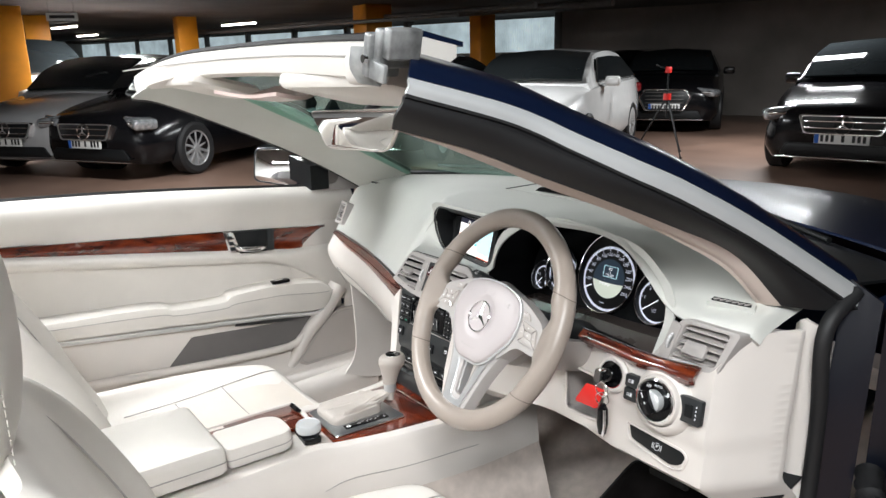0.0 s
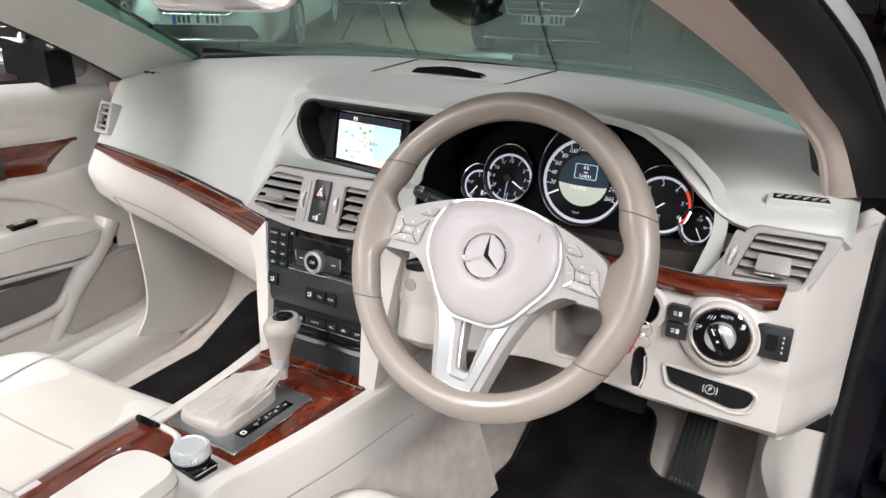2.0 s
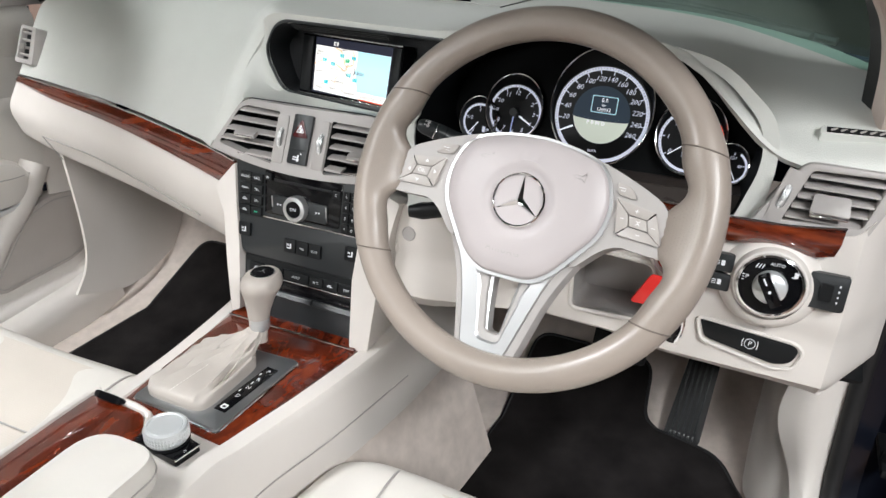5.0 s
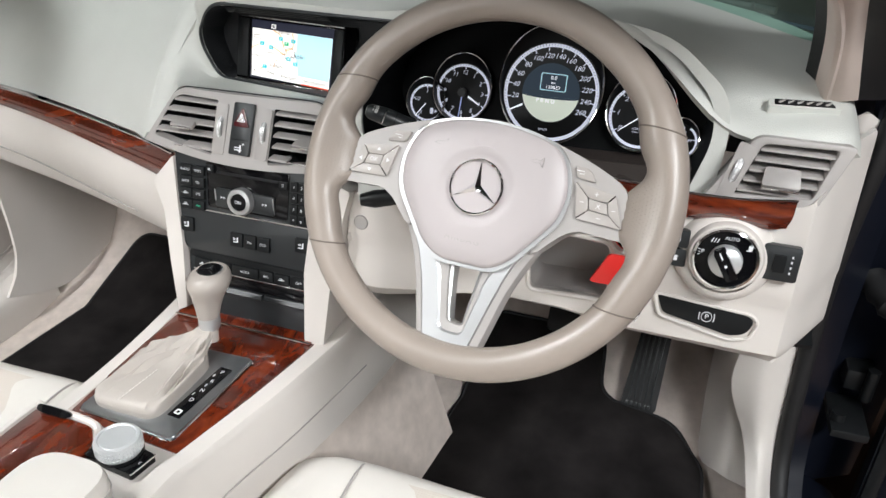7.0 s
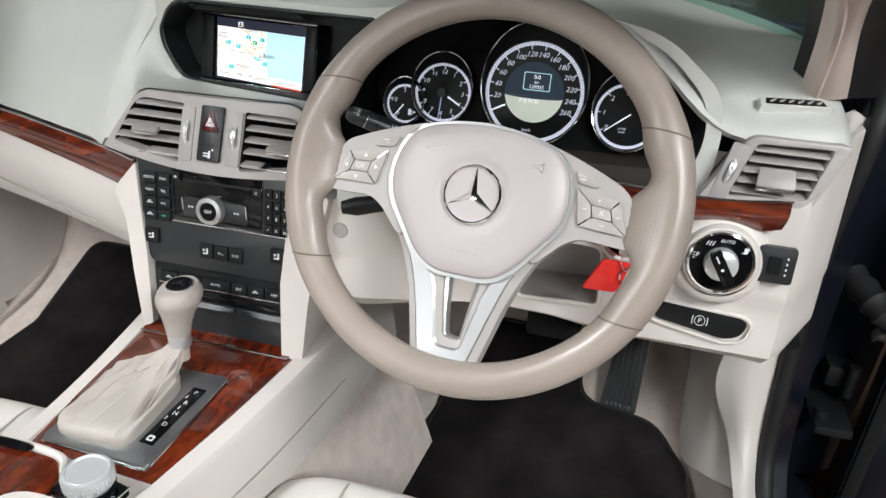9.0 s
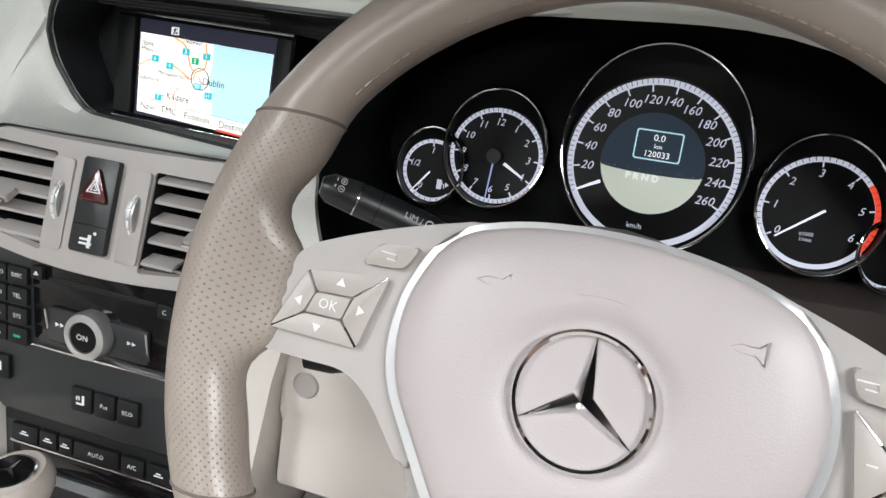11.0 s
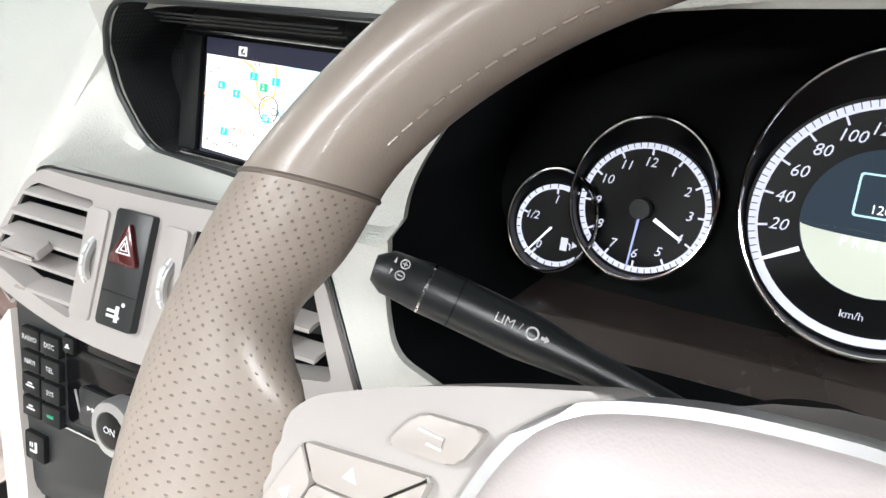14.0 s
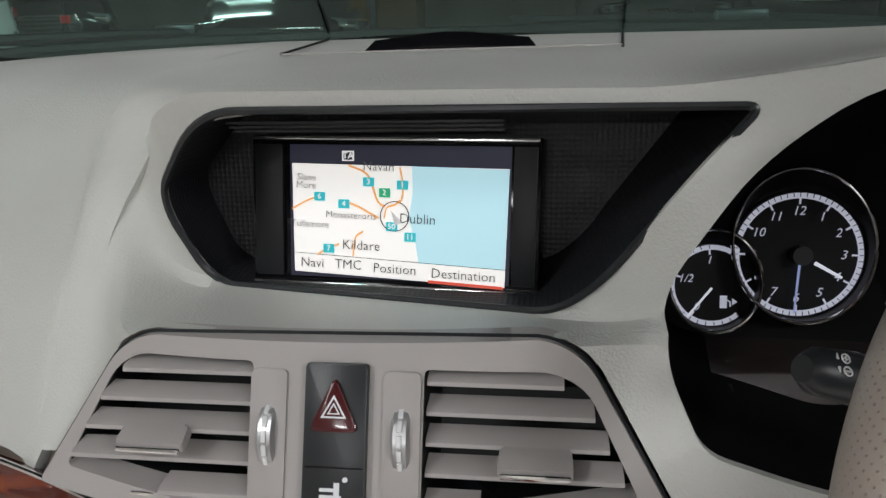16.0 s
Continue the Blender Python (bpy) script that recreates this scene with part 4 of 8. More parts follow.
# recess floor darkened by colour to read as shaded
part("glovebox_recess", prism(rounded([(-0.0405, -0.0095), (0.0405, -0.0075), (0.0275, 0.0095), (-0.0275, 0.0115)], 0.004), gb, -0.0035, 0.0, -0.012), POCKET_SHADE, dash)
part("glovebox_lock", lathe([(0.0, 0.006), (0.0045, 0.006), (0.0062, 0.004), (0.0065, -0.01)], at(gb, 0.052, 0.004), 20), CHROME, dash)
part("glovebox_seam", tube([far_end(-0.62, 0.234, 0.765), far_end(-0.45, 0.210, 0.752), far_end(-0.20, 0.167, 0.725)], 0.0012, 6, 20), TAUPE, dash)
part("glovebox_seam", tube([far_end(-0.62, 0.234, 0.765), far_end(-0.615, 0.262, 0.712)], 0.0012, 6), TAUPE, dash)

# side vent at the passenger's end
sv = face((-0.726, 0.344, 0.895), 22, -8)
svp = part("side_vent", hoop(rounded([(-0.030, -0.036), (0.026, -0.036), (0.022, 0.032), (-0.026, 0.034)], 0.006), rounded([(-0.024, -0.028), (0.012, -0.028), (0.010, 0.026), (-0.021, 0.027)], 0.004), sv, 0.004, -0.02), TAUPE, dash, "warm grey side air vent")
part("vent_well", prism(rect(-0.023, -0.027, 0.011, 0.026), sv, -0.008, 0, -0.03), BLACK, svp)
for k in range(4):
    part("blade", prism(rect(-0.0225, -0.003, 0.0115, 0.003), sv @ Matrix.Translation((0, -0.020 + 0.0135 * k, -0.002)) @ Matrix.Rotation(radians(50), 4, "X"), 0.0012, 0.0004, -0.0012), TAUPE, svp)
part("thumb_tab", prism(rect(-0.008, -0.005, 0.006, 0.006, 0.001), at(sv, -0.006, -0.006, 0.004), 0.004, 0.001), CHROME, svp)
# demister slots
for x, y, z, yaw, k in ((-0.675, 0.425, 0.984, 12, 3),):
    for i in range(k):
        part("demister_slot", box((x + 0.02 * i, y, z), (0.012, 0.006, 0.004), 0.001), BLACK, dash)

# dark sensor dome and joints on top of the dash
part("sensor_dome", sheet([[(-0.056, 0.512, 1.022), (0.017, 0.505, 1.026), (0.091, 0.510, 1.022)], [(-0.048, 0.524, 1.030), (0.017, 0.524, 1.036), (0.083, 0.524, 1.030)], [(-0.052, 0.542, 1.022), (0.017, 0.572, 1.026), (0.087, 0.542, 1.022)]], 12, 20, 0.002), GLOSS, dash, "low black sensor dome")
for x in (-0.115, 0.155):
    part("speaker_joint", tube([(x, 0.47, 1.0245), (x * 1.12, 0.66, 1.0235)], 0.0011, 6), GREY_DARK, dash)
part("speaker_joint", tube([(-0.115, 0.47, 1.0245), (0.155, 0.47, 1.0262)], 0.0006, 6), TAUPE, dash)
part("windscreen_gutter", tube([(-0.585, 0.505, 1.016), (-0.40, 0.615, 1.022), (-0.2, 0.668, 1.024), (0.0, 0.683, 1.025), (0.2, 0.676, 1.025), (0.40, 0.640, 1.023), (0.585, 0.545, 1.014)], 0.007, 8, 40), BLACK, dash, "black rubber windscreen seal")

# driver's end: vent panel, walnut strip, lower panel
V = face((0.607, 0.203, 0.933), 12)
VO = rounded([(-0.056, -0.071), (0.060, -0.064), (0.088, 0.009), (-0.010, 0.009)], [0.004, 0.006, 0.008, 0.012])
VI = rounded([(-0.021, -0.055), (0.055, -0.050), (0.071, 0.003), (-0.002, 0.001)], [0.003, 0.004, 0.005, 0.006])
vp = part("driver_vent_panel", hoop(VO, VI, V, 0.003, -0.035, 0.002), TAUPE, dash, "warm grey panel with a four-blade air vent")
part("vent_well", prism(VI, V, -0.02, 0, -0.05), BLACK, vp)
for k in range(5):
    yk = -0.049 + 0.0112 * k
    sx = (yk + 0.055) / 0.056 * 0.019
    bm = loft([[V @ Vector((x, yk + q, p)) for p, q in ((0.0, -0.0026), (0.0, -0.0008), (-0.002, 0.0004), (-0.022, 0.0052), (-0.022, 0.003))] for x in (-0.020 + sx, 0.056 + sx * 0.8)])
    part("blade", bm, TAUPE, vp)
t = part("thumb_tab", prism(rounded([(-0.019, -0.010), (0.019, -0.010), (0.017, 0.011), (-0.017, 0.011)], 0.002), V @ Matrix.Translation((0.022, -0.033, 0.0045)) @ Matrix.Rotation(radians(-28), 4, "X"), 0.004, 0.0012, -0.002), TAUPE, vp)
part("chrome_lip", box(V @ Vector((0.022, -0.0435, 0.010)), (0.037, 0.003, 0.003), 0.001), CHROME, t)
thumbwheel(*(V @ Vector((-0.0235, -0.030, 0.004))), vp, 12, -14)
# slot above it
sl = part("demister_grille", prism(rounded([(-0.036, -0.009), (0.038, -0.007), (0.034, 0.009), (-0.034, 0.007)], 0.002), face((0.640, 0.259, 0.9635), 72, 8), 0.002, 0.0006, -0.01), SAGE, dash)
part("slot", prism(rounded([(-0.030, -0.0055), (0.032, -0.0045), (0.029, 0.0055), (-0.029, 0.0045)], 0.001), face((0.640, 0.259, 0.9635), 72, 8), 0.0026, 0.0, 0.001), BLACK, sl)
for k in range(6):
    part("rib", box(face((0.640, 0.259, 0.9635), 72, 8) @ Vector((-0.022 + 0.0095 * k, 0, 0.003)), (0.0022, 0.011, 0.002), 0.0005, Matrix.Rotation(radians(-35), 4, "Z")), TAUPE, sl)

D = face((0.590, 0.168, 0.816), 8)
DW = [(-0.17, 0.066), (-0.10, 0.064), (-0.05, 0.062), (0.0, 0.063), (0.03, 0.066), (0.058, 0.070)]
DL = [(-0.17, 0.042), (-0.10, 0.040), (-0.05, 0.036), (-0.01, 0.040), (0.03, 0.036), (0.053, 0.040)]
part("driver_walnut_strip", sheet([[D @ Vector((x, y, -0.002)) for x, y in DW], [D @ Vector(((a[0] + b[0]) / 2, (a[1] + b[1]) / 2, 0.009)) for a, b in zip(DW, DL)], [D @ Vector((x, y, 0.0)) for x, y in DL]], 14, 40, 0.004), WOOD_X, dash, "glossy burr walnut strip")
part("bright_line", tube([D @ Vector((x, y + 0.001, 0.001)) for x, y in DW], 0.0016, 8, 30), CHROME, dash)
# cream panel under the driver's end
def low_y(x, z):
    s = min(1, max(0, (x - 0.42) / 0.08))
    return 0.178 + (0.006 if z < 0.76 else 0.0) + (z - 0.816) * 0.14 + 0.015 * (1 - s) - 0.040 * min(1, max(0, (0.34 - x) / 0.15)) + (max(0, 0.70 - z) * 1.2 if z < 0.70 else 0) + max(0, x - 0.672) * 1.9


KNEE = rounded([(0.150, 0.822), (0.56, 0.868), (0.66, 0.876), (0.700, 0.935), (0.728, 0.935), (0.728, 0.64), (0.70, 0.655), (0.655, 0.682), (0.56, 0.688), (0.46, 0.690), (0.30, 0.70), (0.16, 0.665), (0.145, 0.70)], [0.005, 0.01, 0.01, 0.01, 0.006, 0.03, 0.02, 0.02, 0.02, 0.02, 0.02, 0.01, 0.01])
POCKET = rounded([(0.37, 0.80), (0.47, 0.80), (0.475, 0.725), (0.375, 0.715)], 0.012)
part("knee_panel", holed(KNEE, [POCKET], low_y, 0.012, 0.012), CREAM_PLASTIC, dash, "cream driver's lower panel with a pocket")
bk = bmesh.new()
ra = [bk.verts.new((x, low_y(x, z) + 0.003, z)) for x, z in POCKET]
rb = [bk.verts.new((x, low_y(x, z) + 0.07, z)) for x, z in POCKET]
for i in range(len(ra)):
    bk.faces.new((ra[i], ra[(i + 1) % len(ra)], rb[(i + 1) % len(ra)], rb[i]))
bk.faces.new(rb)
part("pocket", bk, TAUPE, dash)
part("pocket_rim", tube([(x, low_y(x, z), z) for x, z in POCKET], 0.003, 8, closed=True), CREAM_PLASTIC, dash)
part("under_tray", sheet([[(0.15, 0.20, 0.672), (0.40, 0.215, 0.692), (0.60, 0.215, 0.690), (0.725, 0.27, 0.66)], [(0.15, 0.34, 0.69), (0.40, 0.34, 0.70), (0.60, 0.34, 0.70), (0.725, 0.36, 0.68)], [(0.15, 0.60, 0.75), (0.40, 0.60, 0.75), (0.60, 0.60, 0.75), (0.725, 0.60, 0.75)]], 10, 20, 0.006), BLACK, dash)
spk = face((0.166, low_y(0.166, 0.786) - 0.0005, 0.786), 8)
part("small_speaker", lathe([(0.0, 0.001), (0.0085, 0.001), (0.0095, 0.0), (0.0095, -0.006)], spk, 24), TAUPE, dash)
# light switch
lsw = thing("light_switch", "round chrome-ringed headlamp switch on the cream dash panel", "switch", (0.593, 0.158, 0.816))
part("collar", lathe([(0.0395, -0.008), (0.0400, 0.006), (0.0370, 0.012), (0.0350, 0.0125), (0.0335, 0.010)], D, 48), CREAM_PLASTIC, lsw, "cream bulging collar")
part("collar_bulge", lathe([(0.053, -0.010), (0.050, -0.002), (0.046, 0.003), (0.042, 0.0055), (0.038, 0.0065)], at(D, 0.0, -0.004), 48), CREAM_PLASTIC, lsw)
part("ring", lathe([(0.0345, 0.010), (0.0338, 0.0155), (0.0315, 0.0165), (0.0300, 0.014), (0.0300, 0.008)], D, 48), CHROME, lsw)
part("dial_face", lathe([(0.0305, 0.010), (0.0300, 0.0135), (0.0, 0.0140)], D, 48), GLOSS, lsw, "gloss black face")
part("knob", lathe([(0.0165, 0.012), (0.0175, 0.018), (0.0165, 0.026), (0.014, 0.028), (0.0, 0.0285)], at(D, 0.0, 0.0), 40), ALU, lsw, "satin silver knob")
kf = D @ Matrix.Rotation(radians(32), 4, "Z")
gp = part("grip", prism(rect(-0.0062, -0.0178, 0.0062, 0.0178, 0.003), kf, 0.038, 0.002, 0.026), GLOSS, lsw)
part("grip_mark", joined(prism(rect(-0.0008, 0.008, 0.0008, 0.016), kf, 0.0384, 0, 0.0378), lathe([(0.0016, 0.0378), (0.0016, 0.0384), (0.0, 0.0384)], kf, 12)), WHITE_INK, gp)
part("auto_mark", letters("AUTO", 0.0052, at(D, 0.003, 0.0235, 0.0142), 0.0002), WHITE_INK, lsw)
part("lamp_mark", joined(*[prism(rect(0.0185 + 0.0028 * (k > 0), 0.013 + 0.0022 * k, 0.0205 + 0.0028 * (k > 0), 0.0138 + 0.0022 * k), D, 0.0145, 0, 0.014) for k in range(3)], prism(rounded([(0.0205, 0.0125), (0.0245, 0.0135), (0.0245, 0.0185), (0.0205, 0.0195)], 0.001), D, 0.0145, 0, 0.014)), WHITE_INK, lsw)
part("side_light_mark", joined(*[prism([(-0.018 + 0.003 * k, 0.017), (-0.017 + 0.003 * k, 0.017), (-0.015 + 0.003 * k, 0.022), (-0.016 + 0.003 * k, 0.022)], D, 0.0145, 0, 0.014) for k in range(3)]), WHITE_INK, lsw)
part("parking_mark", joined(letters("P", 0.0065, at(D, -0.024, 0.005, 0.0142)), *[prism(rect(-0.0288, 0.001 + 0.003 * k, -0.0265, 0.0017 + 0.003 * k), D, 0.0145, 0, 0.014) for k in range(3)]), WHITE_INK, lsw)
for y in (0.012, -0.010):
    b = part("fog_button", prism(rect(-0.064, y - 0.0098, -0.039, y + 0.0098, 0.002), D, 0.0065, 0.001, -0.004), GREY_DARK, lsw, "black fog lamp button")
    part("fog_mark", joined(prism(rounded([(-0.052, y - 0.003), (-0.048, y - 0.003), (-0.048, y + 0.003), (-0.052, y + 0.003)], 0.001), D, 0.007, 0, 0.006), *[prism(rect(-0.058, y - 0.0025 + 0.002 * k, -0.0535, y - 0.0018 + 0.002 * k), D, 0.007, 0, 0.006) for k in range(3)]), WHITE_INK, b)
lv = part("level_panel", prism(rect(0.036, -0.017, 0.074, 0.022, 0.003), D, 0.005, 0.001, -0.004), GREY_DARK, lsw, "dark panel with levelling wheel")
part("level_wheel", prism(rect(0.0480, -0.007, 0.0600, 0.012, 0.001), D, 0.0072, 0.001, 0.003), BLACK, lv)
part("level_marks", joined(*[prism(rect(0.0650, -0.008 + 0.006 * k, 0.0667, -0.0055 + 0.006 * k), D, 0.0055, 0, 0.005) for k in range(4)]), WHITE_INK, lv)
# parking brake release, in a lipped slot
part("slot_lip", tube([(0.588 + 0.85 * x, 0.1695 + 0.14 * y, 0.732 + 0.85 * y) for x, y in rounded([(-0.074, 0.024), (-0.064, -0.008), (0.030, -0.024), (0.056, -0.018), (0.063, 0.006), (0.053, 0.016)], 0.008)], 0.0022, 8, closed=True), CREAM_PLASTIC, dash)
pbk = face((0.588, 0.1725, 0.732), 14) @ Matrix.Scale(0.84, 4)
br = part("brake_recess", prism(rounded([(-0.070, 0.020), (-0.060, -0.004), (0.030, -0.019), (0.052, -0.013), (0.058, 0.006), (0.050, 0.012)][::-1], [0.004, 0.006, 0.006, 0.01, 0.01, 0.006][::-1]), pbk, 0.003, 0.001, -0.02), BLACK, dash, "gloss black parking brake release")
part("brake_mark", joined(letters("P", 0.010, at(pbk, -0.002, 0.001, 0.0032)), hoop(circle(-0.002, 0.001, 0.0072, 24), circle(-0.002, 0.001, 0.0064, 24), pbk, 0.0035, 0.003, 0), *[tube([pbk @ Vector((-0.002 + s * 0.0085 + s * 0.0014 * math.cos(a), 0.001 + 0.006 * math.sin(a), 0.0034)) for a in (-1.2, -0.6, 0, 0.6, 1.2)], 0.0005, 6) for s in (-1, 1)]), WHITE_INK, br)
# ignition
ig = face((0.492, 0.174, 0.823), 10)
ign = part("ignition_ring", lathe([(0.029, -0.01), (0.031, 0.002), (0.027, 0.006), (0.0235, 0.004)], ig, 40), CREAM_PLASTIC, dash, "ignition lock with chrome ring")
part("chrome_ring", lathe([(0.0238, 0.002), (0.023, 0.006), (0.0215, 0.006), (0.021, 0.0)], ig, 40), CHROME, ign)
part("lock_face", lathe([(0.0215, -0.006), (0.0215, 0.003), (0.018, 0.001), (0.0, 0.001)], ig, 40), GLOSS, ign)

# ---- ignition key with its tag ----
key = thing("car_key", "chrome and black car key in the ignition with a red tag", "key", tuple(ig.translation))
part("fob", loft([[ig @ Vector((x * s, y * s, h)) for x, y in circle(0, 0, 0.0125, 16)] for h, s in ((0.0, 0.9), (0.012, 1.0), (0.03, 0.85))]), GLOSS, key)
part("fob_band", prism(rect(-0.006, -0.012, 0.006, 0.012, 0.003), ig, 0.040, 0.003, 0.028), CHROME, key)
rc = ig @ Vector((0.010, -0.008, 0.036))
part("split_ring", tube([rc + Vector((0.0125 * math.cos(a), -0.002, 0.0125 * math.sin(a) - 0.010)) for a in [2 * math.pi * i / 24 for i in range(24)]], 0.0009, 6, closed=True), CHROME, key)
part("split_ring", tube([rc + Vector((0.011 * math.cos(a), 0.003 * math.cos(a), 0.011 * math.sin(a) - 0.028)) for a in [2 * math.pi * i / 24 for i in range(24)]], 0.0009, 6, closed=True), CHROME, key)
part("tag", prism(rounded([(-0.027, -0.030), (0.012, -0.034), (0.022, 0.002), (-0.010, 0.006)], 0.004), face(rc + Vector((-0.022, 0.0, -0.016)), 0, 20, -4), 0.003, 0.001, 0.0), RED_TAG, key, "red plastic tag")
part("spare_key", loft([[rc + Vector((0.002 + x, y, z)) for x, y in circle(0, 0, r, 12)] for r, z in ((0.004, -0.036), (0.0085, -0.045), (0.0095, -0.07), (0.006, -0.088))]), GLOSS, key, "black key with chrome edges")
part("spare_key_edge", tube([rc + Vector((0.010, -0.006, -0.042)), rc + Vector((0.012, -0.007, -0.068)), rc + Vector((0.007, -0.005, -0.088))], 0.0022, 8, 10), CHROME, key)

# ---- map display ----
scr = thing("map_display", "dash display showing a road map in a black frame", "display", (0.0095, 0.29, 0.9485))
FS = face((0.0115, 0.2675, 0.9520), 13, -5)
part("frame", prism(rect(-0.0835, -0.0430, 0.0835, 0.0432), FS, 0.0, 0.001, -0.03), GLOSS, scr, "gloss black surround")
for y in (-0.0408, 0.0420):
    part("bright_bar", prism(rect(-0.0825, y - 0.0009, 0.0825, y + 0.0009), FS, 0.0025, 0.0004, -0.001), CHROME, scr, "thin chrome bar")
for x0, x1 in ((-0.0810, -0.0640), (0.0690, 0.0815)):
    part("side_cover", prism(rect(x0, -0.037, x1, 0.0385, 0.001), FS, 0.002, 0.0008, -0.001), BLACK, scr)
part("panel", prism(rect(-0.0600, -0.0370, 0.0675, 0.0385), FS, 0.0006, 0, -0.001), SCREEN_DARK, scr, "dark display glass")


def px(x, y):
    """Map places, counted in 386 by 212 steps from the map's top left."""
    return (-0.0586 + x * 0.0003240, 0.0278 - y * 0.000325)


def ink(name, bm, material, label=""):
    return part(name, bm, material, scr, label)


ink("land", prism([px(0, 0), px(386, 4), px(382, 203), px(4, 191)][::-1], FS, 0.0010, 0, 0.0004), SCREEN_WHITE, "white map ground")
ink("sea", prism([px(219, 2), px(386, 5), px(382, 172), px(232, 168), px(226, 132), px(214, 92), px(220, 50)][::-1], FS, 0.0012, 0, 0.0008), SCREEN_SEA, "pale blue sea")
ROADS = (((105, 2), (140, 18), (158, 62), (172, 72)), ((0, 80), (35, 62), (62, 58)), ((100, 65), (125, 74), (160, 92)), ((198, 4), (203, 32), (200, 62), (176, 72), (170, 92)), ((132, 116), (118, 128), (114, 160)), ((48, 160), (66, 148), (88, 140)), ((176, 72), (190, 68), (198, 60)))
for rd in ROADS:
    ink("road", tube([FS @ Vector((*px(*p), 0.0014)) for p in rd], 0.0007, 6, 14, flat=0.4), SCREEN_ROAD)
for x, y, s, c in ((142, 30, "3", SCREEN_CYAN), (203, 34, "1", SCREEN_CYAN), (171, 48, "2", SCREEN_GREEN), (52, 57, "6", SCREEN_CYAN), (97, 69, "4", SCREEN_CYAN), (184, 106, "50", SCREEN_CYAN), (217, 123, "11", SCREEN_CYAN), (69, 148, "7", SCREEN_CYAN)):
    cx, cy = px(x, y)
    sh = ink("road_shield", prism(rect(cx - 0.0033, cy - 0.0026, cx + 0.0033, cy + 0.0026, 0.0006), FS, 0.0018, 0, 0.0012), c)
    part("shield_number", letters(s, 0.0045, at(FS, cx, cy, 0.0020), 0), SCREEN_WHITE, sh)
for s, x, y, h in (("Dublin", 230, 92, 0.0078), ("Kildare", 129, 141, 0.0078), ("Monasteroris", 110, 89, 0.0056), ("Tullamore", 34, 106, 0.0056), ("Slane", 28, 24, 0.0056), ("More", 27, 38, 0.0056), ("Navan", 160, 4, 0.0072), ("Navi", 38, 175, 0.0078), ("TMC", 105, 176, 0.0078), ("Position", 190, 180, 0.0078), ("Destination", 311, 185, 0.0078)):
    ink("map_word", letters(s, h, at(FS, *px(x, y), 0.0018) @ Matrix.Rotation(radians(-1.2), 4, "Z"), 0), SCREEN_INK, "")
ink("menu_bar_line", prism([px(0, 157), px(384, 172), px(384, 173), px(0, 158)][::-1], FS, 0.0014, 0, 0.001), SCREEN_INK)
ink("menu_red_line", prism([px(250, 196), px(380, 201), px(380, 206), px(250, 201)][::-1], FS, 0.0016, 0, 0.001), SCREEN_RED, "red underline")
cx, cy = px(189, 88)
ink("position_ring", hoop(circle(cx, cy, 0.0086, 32), circle(cx, cy, 0.0080, 32), FS, 0.0018, 0.0012, 0), SCREEN_INK)
ink("position_arrow", prism([(cx - 0.002, cy + 0.003), (cx + 0.005, cy - 0.004), (cx + 0.0005, cy - 0.005)][::-1], FS, 0.0020, 0, 0.0012), WHITE_FLAT)
bx, by = px(104, -14)
tab_box = ink("traffic_box", hoop(rect(bx - 0.0034, by - 0.0028, bx + 0.0034, by + 0.0028), rect(bx - 0.0028, by - 0.0022, bx + 0.0028, by + 0.0022), FS, 0.0014, 0.0008, 0), SCREEN_WHITE)
part("traffic_word", letters("TA", 0.0052, at(FS, bx, by, 0.0012), 0), SCREEN_WHITE, tab_box)
for k in range(3):
    part("slot_line", box((0.0, 0.268 - 0.004 * k, 0.9995 + 0.003 * k), (0.15, 0.0012, 0.0012), 0), GREY_DARK, scr)

# ---- instrument cluster ----
clu = thing("instrument_cluster", "black instrument cluster with five chrome-ringed white dials", "instruments", (0.36, 0.33, 0.85))
C = face((0.2412, 0.307, 0.917), 15)
part("backboard", prism(rounded([(-0.09, -0.07), (0.31, -0.06), (0.32, 0.05), (0.20, 0.115), (0.08, 0.12), (-0.08, 0.05)], 0.02), C, -0.004, 0, -0.02), WELL_BLACK, clu)


def ring_band(cx, cy, r0, r1, a0, a1, h, n=64):
    """A flat band of a ring between two angles (degrees, counted from the right, turning left)."""
    o = [(cx + r1 * math.cos(radians(a0 + (a1 - a0) * i / n)), cy + r1 * math.sin(radians(a0 + (a1 - a0) * i / n))) for i in range(n + 1)]
    i = [(cx + r0 * math.cos(radians(a0 + (a1 - a0) * i / n)), cy + r0 * math.sin(radians(a0 + (a1 - a0) * i / n))) for i in range(n + 1)]
    bm = bmesh.new()
    vo = [bm.verts.new((*p, h)) for p in o]
    vi = [bm.verts.new((*p, h)) for p in i]
    for k in range(n):
        bm.faces.new((vi[k], vo[k], vo[k + 1], vi[k + 1]))
    bmesh.ops.transform(bm, matrix=C, verts=bm.verts)
    return bm


def ticks(cx, cy, r0, r1, angles, w, h):
    return joined(*[prism([(r0, -w), (r1, -w), (r1, w), (r0, w)], at(C, cx, cy) @ Matrix.Rotation(radians(a), 4, "Z"), h, 0, h - 0.0003) for a in angles])


